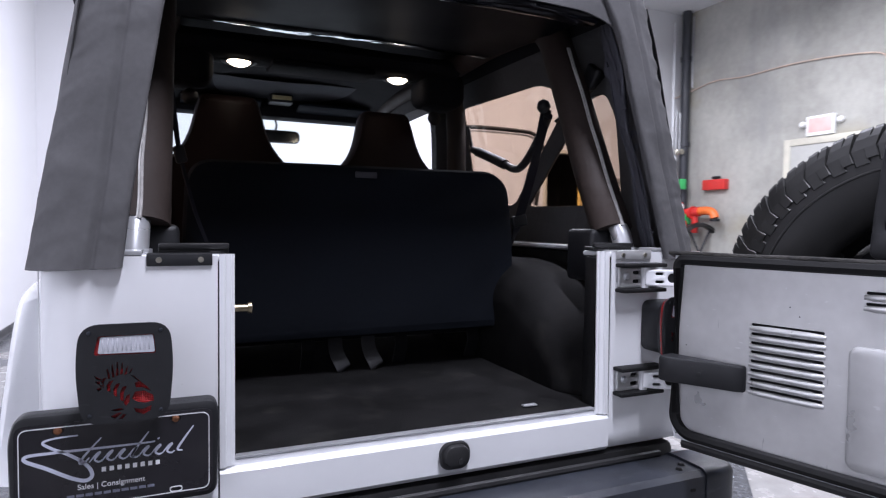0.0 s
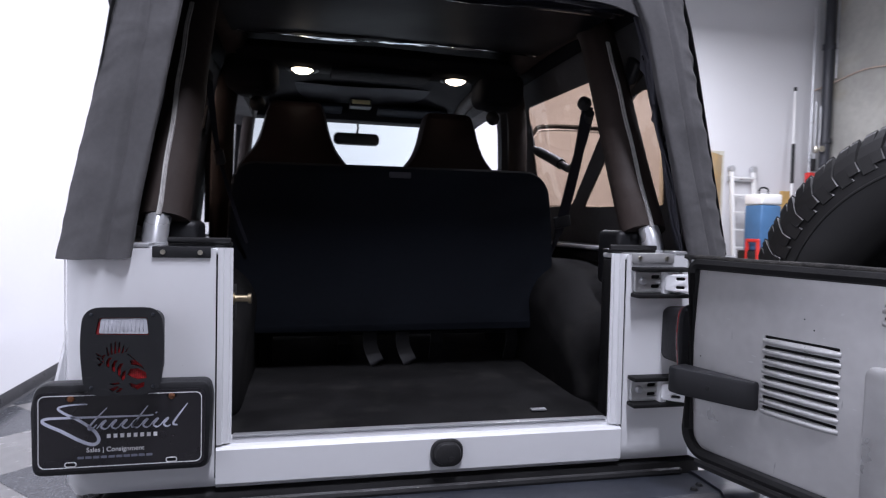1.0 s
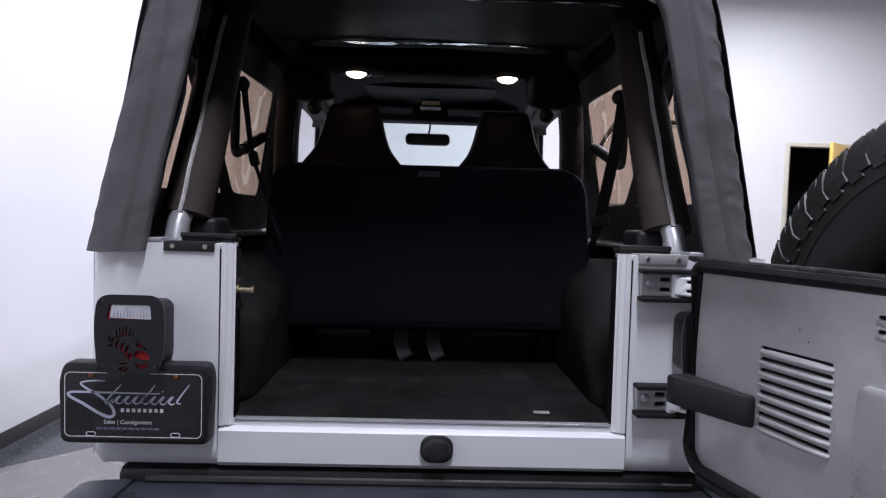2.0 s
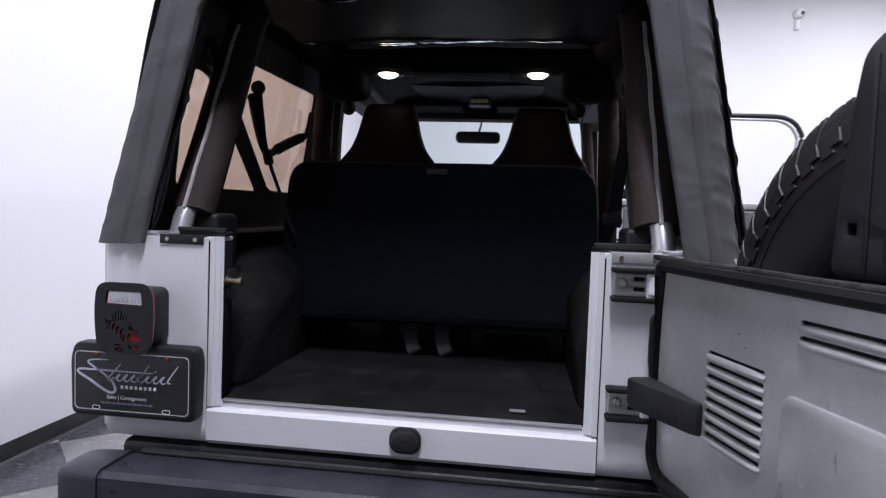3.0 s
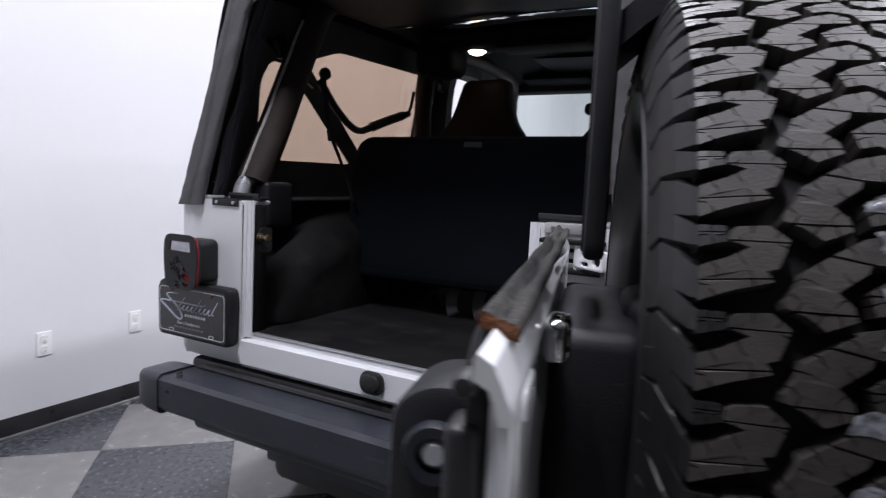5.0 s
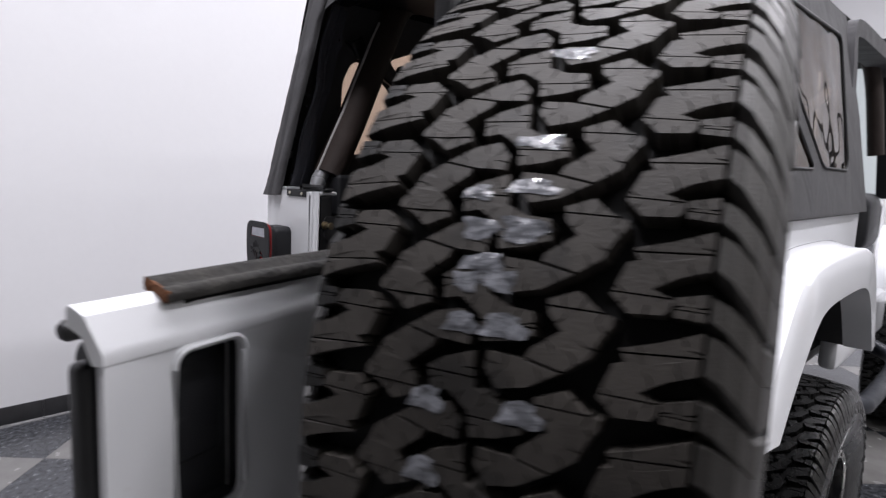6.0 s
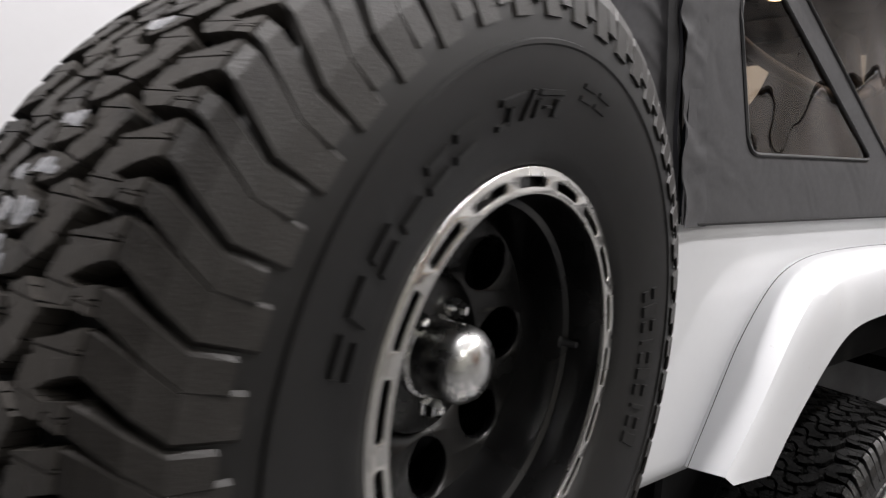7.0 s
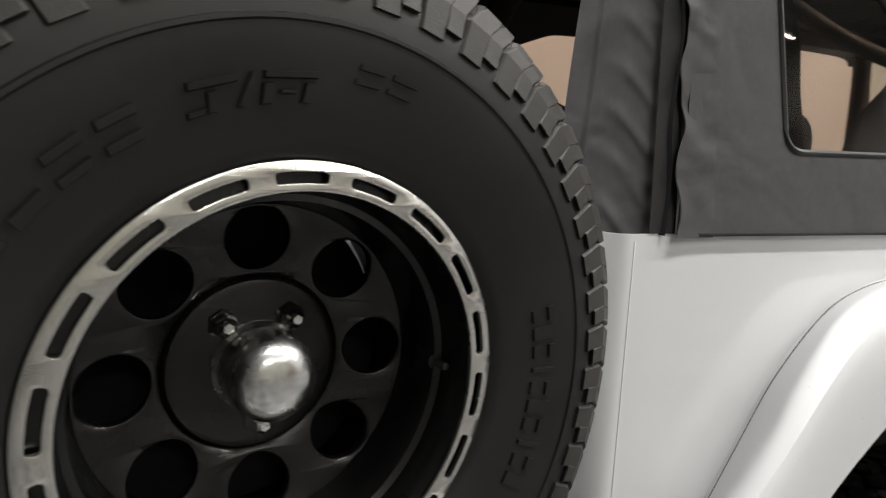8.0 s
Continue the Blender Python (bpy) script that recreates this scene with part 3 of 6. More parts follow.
# black strips and brackets on the rails
for s in (-1, 1):
    a, b = sorted((s * 0.468, s * 0.578))
    br = part("rail_bracket", merge(box(a, b, -0.004, 0.05, Z1 + 0.001, Z1 + 0.004, 0.001), box(a, b, -0.005, -0.002, Z1 - 0.018, Z1 + 0.004, 0.001)), PLASTIC if s < 0 else PAINT_IN, car)
    for x in (a + 0.02, b - 0.02):
        part("bolt", moved(lathe([(0, -0.003), (0.005, -0.003), (0.0055, 0), (0, 0)], 8), at(x, -0.005, Z1 - 0.007)), ZINC, br)
    a, b = sorted((s * 0.435, s * 0.56))
    part("rail_seal", merge(box(a, b, 0.045, 0.085, Z1 + 0.002, Z1 + 0.012, 0.004), box(a, b, 0.04, 0.05, Z1 + 0.01, Z1 + 0.022, 0.003)), RUBBER, car)
    a, b = sorted((s * 0.585, s * 0.635))
    part("rail_clip", box(a, b, 0.0, 0.05, Z1 + 0.001, Z1 + 0.010, 0.002), SILVER, car)

# latch striker on the opening's edge
st = part("striker", moved(lathe([(0, -0.002), (0.013, -0.002), (0.013, 0.004), (0.0075, 0.005), (0.0075, 0.03), (0.011, 0.031), (0.0115, 0.038), (0, 0.04)], 14), at(-0.431, 0.045, 1.15) @ Matrix.Rotation(radians(-90), 4, "Z")), BRASS, car, "brass-coloured latch striker bolt")
# dark plate stands in for the shaded recess round the striker
part("striker_hole", moved(plate(rounded(0.05, 0.075, 0.012), depth=0.004), at(-0.430, 0.068, 1.14) @ SIDE), VOID, st)

# ---- roll bars ----
for s in (-1, 1):
    part("roll_bar_foot", merge(sweep([(s * 0.605, 0.125, Z1 - 0.01), (s * 0.603, 0.14, 1.295), (s * 0.6, 0.17, 1.34)], circle(0.027, 14)),
                                       moved(lathe([(0, -0.004), (0.034, -0.004), (0.034, 0.004), (0, 0.004)], 14), at(s * 0.605, 0.125, Z1 + 0.004) @ Matrix.Rotation(radians(90), 4, "X"))), SILVER, car, "silver steel roll bar foot")
    part("foot_cover", box(min(s * 0.522, s * 0.590), max(s * 0.522, s * 0.590), 0.165, 0.285, 1.165, 1.312, 0.014, 3), PLASTIC, car)
    path = smooth_path([(s * 0.600, 0.176, 1.308), (s * 0.594, 0.262, 1.49), (s * 0.588, 0.345, 1.68), (s * 0.580, 0.410, 1.83), (s * 0.572, 0.455, 1.92), (s * 0.56, 0.54, 1.975), (s * 0.56, 0.85, 1.995), (s * 0.56, 1.2, 1.985)], 6)
    bar = part("roll_bar_padding", sweep(path, lambda t: [((0.062 - 0.014 * t) * math.cos(a), (0.052 - 0.006 * t) * math.sin(a)) for a in np.linspace(0, 2 * math.pi, 19)[:-1]]), PAD_CLOTH, car, "brown-black zipped roll bar padding")
    zp = [p + Vector((0.0012 * math.sin(i * 1.1) - s * 0.004, -0.0485, 0.016)) for i, p in enumerate(path[:20])]
    part("zip", sweep(zp, [(-0.0055, -0.002), (0.0055, -0.002), (0.0048, 0.003), (0.0013, 0.002), (0, 0.0042), (-0.0013, 0.002), (-0.0048, 0.003)]), ZIP, bar, "pale zip with metal teeth")
    # main hoop and front bars
    part("main_hoop_post", sweep(smooth_path([(s * 0.63, 1.28, 0.9), (s * 0.62, 1.26, 1.4), (s * 0.6, 1.24, 1.8), (s * 0.54, 1.23, 1.945), (s * 0.40, 1.22, 1.985)], 6), circle(0.042, 12)), PAD_CLOTH, car)
    part("front_bar", sweep(smooth_path([(s * 0.56, 1.2, 1.96), (s * 0.56, 1.8, 1.985), (s * 0.58, 2.2, 1.96), (s * 0.62, 2.33, 1.86), (s * 0.66, 2.40, 1.5)], 6), circle(0.035, 10)), PAD_CLOTH, car)
    # grab handle under the bar
    part("grab_handle", sweep(smooth_path([(s * 0.575, 0.470, 1.675), (s * 0.615, 0.60, 1.605), (s * 0.665, 0.76, 1.552), (s * 0.692, 0.87, 1.540), (s * 0.694, 0.97, 1.570), (s * 0.692, 1.10, 1.612), (s * 0.685, 1.235, 1.655)], 6), circle(0.015, 10)), PLASTIC, car)
    part("grip", sweep(smooth_path([(s * 0.694, 0.955, 1.565), (s * 0.693, 1.06, 1.600), (s * 0.688, 1.19, 1.641)], 5), circle(0.021, 12)), PLASTIC, car)
    part("handle_hook", sweep(smooth_path([(s * 0.685, 1.235, 1.655), (s * 0.680, 1.25, 1.70), (s * 0.668, 1.25, 1.76)], 4), circle(0.008, 6)), PLASTIC, car)
    part("door_surround", sweep(smooth_path([(s * 0.665, 1.50, 1.30), (s * 0.66, 1.50, 1.70), (s * 0.645, 1.52, 1.88), (s * 0.64, 1.62, 1.925), (s * 0.64, 2.0, 1.93), (s * 0.645, 2.30, 1.92), (s * 0.66, 2.39, 1.88)], 6), [(-0.03, -0.05), (0.03, -0.05), (0.03, 0.05), (-0.03, 0.05)], up=(1, 0, 0)), TOP_CLOTH, car)
    # shoulder belt for the rear bench: the right one shows its width, the left one hangs twisted
    part("belt_guide", moved(lathe([(0, -0.020), (0.014, -0.018), (0.021, -0.008), (0.022, 0.004), (0.016, 0.016), (0, 0.020)], 16), at(s * 0.556, 0.470, 1.703) @ Matrix.Rotation(radians(50), 4, "X")), PLASTIC, car)
    if s > 0:
        ribbon = smooth_path([(0.572, 0.478, 1.695), (0.570, 0.510, 1.60), (0.562, 0.539, 1.503), (0.55, 0.604, 1.335), (0.537, 0.625, 1.26), (0.515, 0.64, 1.18)], 6)
        part("shoulder_belt", sweep(ribbon, lambda t: [(-0.019 + 0.010 * max(0, t - 0.7), -0.002), (0.019 - 0.010 * max(0, t - 0.7), -0.002), (0.019, 0.002), (-0.019, 0.002)]), WEB, car)
        part("belt_buckle", moved(box(-0.029, 0.029, -0.010, 0.010, -0.020, 0.020, 0.006, 3), at(0.55, 0.60, 1.335) @ Matrix.Rotation(radians(-12), 4, "Y")), PLASTIC, car)
    else:
        ribbon = smooth_path([(-0.545, 0.45, 1.688), (-0.534, 0.455, 1.59), (-0.520, 0.465, 1.49), (-0.485, 0.51, 1.352), (-0.448, 0.52, 1.25)], 6)
        part("shoulder_belt", sweep(ribbon, lambda t: [(-0.003, -0.003), (0.003 + 0.016 * max(0, 0.5 - t), -0.010 + 0.006 * t), (0.003, 0.010 - 0.006 * t), (-0.003 - 0.016 * max(0, 0.5 - t), 0.003)]), WEB, car)
        part("belt_buckle", moved(box(-0.014, 0.014, -0.010, 0.010, -0.022, 0.022, 0.007, 3), at(-0.518, 0.466, 1.487) @ Matrix.Rotation(radians(-14), 4, "Y")), PLASTIC, car)
    # folding bow links of the soft top, up in the corner
    part("bow_link", sweep([(s * 0.675, 0.30, 1.80), (s * 0.640, 0.385, 1.715), (s * 0.60, 0.46, 1.655)], [(-0.012, -0.004), (0.012, -0.004), (0.012, 0.004), (-0.012, 0.004)]), PLASTIC, car, "black folding bow link of the soft top")
    part("bow_hinge", moved(box(-0.012, 0.012, -0.03, 0.03, -0.034, 0.034, 0.008, 3), at(s * 0.635, 0.33, 1.775) @ Matrix.Rotation(radians(35), 4, "X")), PLASTIC, car)
part("main_hoop", sweep([(-0.41, 1.22, 1.985), (0, 1.215, 1.995), (0.41, 1.22, 1.985)], circle(0.04, 12)), PAD_CLOTH, car)

# overhead speaker bar with its two lamps
bar = part("speaker_bar", sheet(lambda u, v: Vector(((u - 0.5) * 1.1, 1.20 + 0.12 * math.cos(v * 2 * math.pi), 1.962 + 0.05 * math.sin(v * 2 * math.pi) * (1.0 if abs(u - 0.5) > 0.12 else 0.8))), 40, 16), LINING, car, "black overhead speaker bar")
for s in (-1, 1):
    ring = part("lamp_ring", moved(lathe([(0.030, 0.0), (0.040, -0.006), (0.052, 0.0), (0.05, 0.012), (0.03, 0.012)], 24), at(s * 0.31, 1.185, 1.913) @ Matrix.Rotation(radians(78), 4, "X") @ Matrix.Diagonal((1.25, 1, 0.8, 1))), PLASTIC, bar)
    part("lamp_lens", moved(lathe([(0, -0.017), (0.012, -0.0155), (0.024, -0.010), (0.034, 0.0), (0.034, 0.006), (0, 0.006)], 24), at(s * 0.31, 1.185, 1.911) @ Matrix.Rotation(radians(78), 4, "X") @ Matrix.Diagonal((1.25, 1, 0.8, 1))), DOME_LIT, bar, "lit warm dome lamp")
    part("speaker_pod", box(min(s * 0.40, s * 0.60), max(s * 0.40, s * 0.60), 1.12, 1.30, 1.812, 1.955, 0.045, 4), LINING, bar, "black speaker pod")
    part("front_belt_guide", moved(lathe([(0, -0.016), (0.014, -0.014), (0.030, 0.0), (0.014, 0.014), (0, 0.016)], 14), at(s * 0.478, 1.19, 1.770)), PLASTIC, car)
    part("speaker_grille", moved(lathe([(0, -0.012), (0.05, -0.010), (0.07, 0.0), (0.07, 0.01), (0, 0.01)], 24), at(s * 0.500, 1.2, 1.812) @ Matrix.Rotation(radians(90), 4, "X")), LINING, bar)
part("console_panel", box(-0.2, 0.2, 1.12, 1.28, 1.905, 1.925, 0.01), LINING, bar)

# ---- windscreen frame, header, mirror ----
for s in (-1, 1):
    part("windscreen_pillar", sweep([(s * 0.70, 2.52, 1.30), (s * 0.665, 2.40, 1.90)], [(-0.03, -0.02), (0.03, -0.02), (0.03, 0.02), (-0.03, 0.02)]), PLASTIC, car)
    part("sun_visor", moved(box(-0.2, 0.2, -0.09, 0.09, -0.01, 0.01, 0.008), at(s * 0.30, 2.27, 1.955) @ Matrix.Rotation(radians(-10), 4, "X")), SEAT_CLOTH, car)
part("windscreen_header", box(-0.70, 0.70, 2.30, 2.42, 1.905, 2.02, 0.02), LINING, car)
part("header_lining", sheet(lambda u, v: Vector(((u - 0.5) * 1.24, 2.27 - 0.30 * v, 2.006 + 0.030 * v + 0.004 * math.sin(u * 11))), 24, 6, 0.003), HEADER_LINING, car, "front of the headliner, greyed as if lit by the dome lamps")
part("windscreen", sheet(lambda u, v: Vector(((u - 0.5) * 1.36, 2.535 - 0.125 * v, 1.30 + 0.62 * v)), 2, 2), GLASS, car, "clear pale green windscreen").visible_shadow = False
part("dashboard", box(-0.70, 0.70, 2.15, 2.55, 1.05, 1.32, 0.06, 4), PLASTIC, car)
mir = part("rear_view_mirror", moved(plate(rounded(0.265, 0.070, 0.028, 6), depth=0.03, edge=0.01), at(-0.012, 2.30, 1.80) @ STAND), PLASTIC, car)
part("mirror_glass", moved(plate(rounded(0.25, 0.058, 0.024, 6), depth=0.002), at(-0.012, 2.2835, 1.80) @ STAND), CHROME, mir)
part("mirror_stem", sweep([(-0.012, 2.31, 1.82), (0.0, 2.34, 1.87), (0.0, 2.38, 1.90)], circle(0.006, 8)), PLASTIC, mir)
part("warning_label", box(-0.05, 0.05, 2.150, 2.156, 1.978, 2.000, 0.001), material("pale_yellow_label", (0.62, 0.55, 0.30), rough=0.5), car, "small pale yellow warning label")
part("label_holder", box(-0.06, 0.06, 2.156, 2.26, 1.965, 2.005, 0.004), PLASTIC, car)

# ---- seats ----
back = [(-0.50, 0.98), (0.50, 0.98), (0.515, 1.25), (0.50, 1.496), (-0.50, 1.496), (-0.515, 1.25)]
bench = part("rear_bench_back", bent(moved(plate(round_poly(back, 0.085, 8), depth=0.13, edge=0.03), at(0, 0.62, 0) @ STAND), lambda c: Vector((c.x, c.y + (c.z - 1.2) * 0.10 - 0.012 * math.cos(c.x * 3.0), c.z + 0.004 * math.sin(c.x * 21)))), SEAT_CLOTH, car, "black cloth back of the rear bench")
part("release_strap", box(-0.036, 0.032, 0.57, 0.576, 1.457, 1.475, 0.002), material("grey_strap", (0.05, 0.05, 0.06), rough=0.6), bench)
part("rear_bench_seat", box(-0.50, 0.50, 0.68, 1.10, 0.98, 1.12, 0.05, 4), SEAT_CLOTH, car)
for x in (-0.40, -0.16, 0.14, 0.40):
    part("bench_bracket", sweep([(x, 0.66, 1.0), (x, 0.64, 0.93), (x, 0.67, 0.868)], [(-0.02, -0.004), (0.02, -0.004), (0.02, 0.004), (-0.02, 0.004)], up=(0, 1, 0)), PLASTIC, car)
part("bench_rail", sweep([(-0.46, 0.68, 0.965), (0.46, 0.68, 0.965)], circle(0.016, 8)), PLASTIC, car)
for dx in (-0.075, 0.03):
    part("lap_belt", sweep(smooth_path([(dx, 0.655, 0.99), (dx - 0.005, 0.62, 0.93), (dx + 0.012, 0.60, 0.885), (dx + 0.02, 0.61, 0.872)], 5), [(-0.022, -0.002), (0.022, -0.002), (0.022, 0.002), (-0.022, 0.002)], up=(0, 1, 0)), material("grey_lap_belt", (0.060, 0.060, 0.064), rough=0.5), car)
for x in (-0.335, 0.335):
    s = part("front_seat_back", bent(moved(plate(round_poly([(-0.245, 1.0), (0.245, 1.0), (0.25, 1.47), (0.222, 1.545), (0.165, 1.615), (0.140, 1.68), (0.122, 1.76), (0.104, 1.818), (-0.104, 1.818), (-0.122, 1.76), (-0.140, 1.68), (-0.165, 1.615), (-0.222, 1.545), (-0.25, 1.47)], 0.035, 4), depth=0.13, edge=0.035), at(x, 1.34 if x < 0 else 1.41, 0) @ STAND), lambda c: Vector((c.x, c.y + (c.z - 1.6) * 0.16, c.z))), SEAT_DARKRED, car, "dark maroon high-backed front seat")
    part("front_seat_cushion", box(x - 0.24, x + 0.24, 1.36, 1.86, 0.98, 1.14, 0.05, 4), SEAT_DARKRED, car)

# ---- wheel-arch flares, bumper, tail lamps, licence plate ----
FLARE_BODY = [(0.205, 0.780), (0.308, 0.966), (0.336, 1.015), (0.428, 1.123), (0.50, 1.155), (0.60, 1.180), (0.85, 1.184), (1.12, 1.180), (1.27, 1.145), (1.38, 1.04), (1.46, 0.82)]
FLARE_CREST = [(0.180, 0.806), (0.272, 0.916), (0.318, 0.985), (0.368, 1.056), (0.415, 1.108), (0.470, 1.142), (0.56, 1.160), (0.85, 1.164), (1.1, 1.160), (1.27, 1.12), (1.45, 0.80)]
FLARE_LIP = [(0.300, 0.790), (0.362, 0.870), (0.430, 0.937), (0.480, 0.982), (0.520, 1.012), (0.570, 1.038), (0.66, 1.052), (0.85, 1.055), (1.06, 1.052), (1.20, 1.01), (1.36, 0.795)]
def eased(line, times):
    """Irons small bumps out of a row of points, keeping its ends."""
    for _ in range(times):
        line = [line[0]] + [(a + 2 * b + c) / 4 for a, b, c in zip(line, line[1:], line[2:])] + [line[-1]]
    return line


for s in (-1, 1):
    rails = []
    for pts, x in ((FLARE_BODY, W - 0.004), (FLARE_BODY, W + 0.006), (FLARE_CREST, 0.866), (FLARE_CREST, 0.878), (FLARE_LIP, 0.884), (FLARE_LIP, 0.874), (FLARE_LIP, 0.80)):
        k = len(rails)
        off = {2: (-0.006, 0.006), 3: (0.004, -0.006)}.get(k, (0, 0))
        rails.append(eased(smooth_path([(s * lean_in(s, x), y + off[0], z + off[1]) for y, z in pts], 6), 14))
    n = len(rails[0]) - 1
    part("wheel_arch_flare", sheet(lambda u, v: rails[int(v * 6 + 0.5)][int(u * n + 0.5)], n, 6, 0.003), PAINT, car, angle=55)
    part("flare_seam", sweep([(s * lean_in(s, W + 0.0065), p.y, p.z) for p in rails[1]], circle(0.0009, 5)), RUBBER, car)
    liner = smooth_path([(s * 0.765, y, z + 0.01) for y, z in FLARE_LIP], 4)
    part("wheel_arch_liner", sheet(lambda u, v: Vector((s * (0.80 - 0.28 * v), liner[int(u * (len(liner) - 1) + 0.5)].y, liner[int(u * (len(liner) - 1) + 0.5)].z - 0.004)), len(liner) - 1, 2, 0.004), RUBBER, car)
    part("inner_wheel_wall", box(min(s * 0.565, s * 0.585), max(s * 0.565, s * 0.585), 0.42, 1.18, 0.45, 1.08, 0), RUBBER, car)

beam = [(-0.155, 0.648), (-0.148, 0.636), (-0.03, 0.636), (-0.022, 0.65), (-0.022, 0.722), (-0.03, 0.736), (-0.140, 0.738), (-0.155, 0.728)]
bm = bmesh.new()
ends = [[bm.verts.new((x, a, b)) for a, b in beam] for x in (-0.625, 0.625)]
for i in range(len(beam)):
    bm.faces.new((ends[0][i], ends[0][(i + 1) % len(beam)], ends[1][(i + 1) % len(beam)], ends[1][i]))
bm.faces.new(ends[0])
bm.faces.new(ends[1][::-1])
bumper = part("rear_bumper", bm, BUMPER, car, "dark grey-blue steel rear bumper", angle=20)
for s in (-1, 1):
    prof = rounded(0.142, 0.122, 0.022, 5, -0.088, 0.682)
    bm = bmesh.new()
    rings = []
    for k in range(9):
        a = k / 8 * math.pi / 2
        q = 0.55 + 0.45 * math.cos(a) ** 0.5 if k < 8 else 0.55
        rings.append([bm.verts.new((s * (0.626 + 0.11 * math.sin(a)), -0.07 + (py + 0.07) * q, 0.682 + (pz - 0.682) * (0.72 + 0.28 * math.cos(a) ** 0.5 if k < 8 else 0.72))) for py, pz in prof])
    for a, b in zip(rings, rings[1:]):
        for j in range(len(prof)):
            bm.faces.new((a[j], a[(j + 1) % len(prof)], b[(j + 1) % len(prof)], b[j]))
    bm.faces.new(rings[-1])
    bm.faces.new(rings[0][::-1])
    part("bumper_end_cap", bm, BUMPER, bumper, "scuffed dark bumper end cap")
    # flat dark plate drawn for the shaded hole
    part("bolt_hole", moved(plate(rounded(0.016, 0.007, 0.003), depth=0.002), at(s * 0.585, -0.1553, 0.70) @ STAND), VOID, bumper)
for x in (0.575, 0.602):
    for sx in (-1, 1):
        part("bumper_bolt", moved(lathe([(0, 0.006), (0.006, 0.005), (0.009, 0.0), (0, 0.0)], 10), at(sx * x, -0.12 + 0.02 * (x > 0.58), 0.738) @ Matrix.Rotation(radians(90), 4, "X")), PLASTIC, bumper)
part("bumper_gap_seal", sweep([(-0.60, -0.028, 0.742), (0.60, -0.028, 0.742)], circle(0.009, 8)), RUBBER, bumper)
part("tow_tube", merge(sweep([(-0.545, -0.06, 0.605), (0.545, -0.06, 0.605)], circle(0.034, 14)), box(-0.3, 0.3, -0.05, 0.15, 0.53, 0.64, 0.01)), BUMPER, car, "dark steel tow bar under the bumper")
part("frame_cross_member", box(-0.68, 0.68, 0.0, 0.14, 0.60, 0.755, 0.02), RUBBER, car)
part("underbody", box(-0.52, 0.52, 0.1, 3.3, 0.46, 0.80, 0.04), RUBBER, car)
part("fuel_tank_skid", box(-0.45, 0.45, 0.12, 0.5, 0.36, 0.56, 0.04), RUBBER, car)


def fish():
    """Cut-outs in the shape of a leaping fish: head, scales, fins and tail, in tenths of a millimetre."""
    out = []

    def put(*pts):
        out.append([(x / 2743, -y / 2560) for x, y in pts])
    # head and jaw
    put((22, 112), (36, 84), (72, 80), (110, 102), (114, 130), (72, 136), (42, 126))
    put((30, 150), (66, 160), (104, 146), (100, 170), (70, 184), (40, 172))
    # back
    put((34, 44), (58, 40), (88, 66), (104, 88), (72, 70), (40, 66))
    put((20, 12), (32, 14), (62, 42), (50, 38))
    # bands of the body
    for k in range(4):
        x, y = -12 - 26 * k, 58 - 14 * k
        h = 66 - 9 * k
        put((x, y), (x + 17, y - 3), (x + 3, y + h * 0.4), (x + 4, y + h), (x - 10, y + h * 0.85), (x - 12, y + h * 0.35))
    put((2, 96), (16, 90), (14, 126), (0, 140), (-10, 128))
    # fin on the back, ray by ray
    for k in range(6):
        x, y = -70 + 16 * k, 22 - 5 * k + (8 if k > 3 else 0)
        lean, tall = -3 + 4 * k, (46, 58, 62, 54, 40, 26)[k]
        put((x, y), (x + 10, y - 3), (x + lean + 3, y - tall), (x + lean - 3, y - tall + 6))
    # tail
    put((-124, 2), (-98, 18), (-92, 26), (-116, 20))
    put((-122, 26), (-98, 30), (-90, 44), (-108, 42))
    put((-116, 60), (-94, 50), (-90, 56), (-106, 70))
    # lower fins
    put((-62, 152), (-18, 146), (-8, 154), (-42, 160))
    put((-62, 178), (-24, 164), (-14, 168), (-46, 192))
    put((-32, 194), (-10, 172), (2, 176), (-18, 198))
    return out


def tail_lamp(s):
    cx, cz = s * 0.606, 1.0705
    lamp = part("tail_lamp", moved(plate(rounded(0.104, 0.128, 0.020), depth=0.062, edge=0.004), at(cx, -0.031, cz) @ STAND), PLASTIC, car, "black tail lamp with a fish-shaped cut-out guard" if s < 0 else "black tail lamp beside the hinge")
    outline = [(-0.064, -0.081), (0.064, -0.081), (0.072, 0.01), (0.066, 0.081), (-0.066, 0.081), (-0.072, 0.01)]
    part("lens_housing", moved(plate(round_poly(outline, 0.03, 6), depth=0.024, edge=0.003), at(cx, -0.0735, cz) @ STAND @ Matrix.Diagonal((0.80, 0.86, 1, 1))), PLASTIC, lamp)
    lens = part("lens", moved(plate(round_poly(outline, 0.03, 6), depth=0.009, edge=0.002), at(cx, -0.0860, cz) @ STAND @ Matrix.Diagonal((0.955, 0.955, 1, 1))), LENS_RED, lamp, "red ribbed lens")
    # rows of small reflecting prisms behind the cut-outs
    prisms = bmesh.new()
    for i in range(30):
        for j in range(24):
            px, pz = cx - 0.048 + i * 0.0033, cz - 0.071 + j * 0.0033
            a = 0.0013
            ring = [prisms.verts.new((px + dx, -0.0908, pz + dz)) for dx, dz in ((-a, -a), (a, -a), (a, a), (-a, a))]
            tip = prisms.verts.new((px + 0.0003 * math.sin(i * 7 + j * 3), -0.0918, pz + 0.0003 * math.cos(i * 5 + j * 11)))
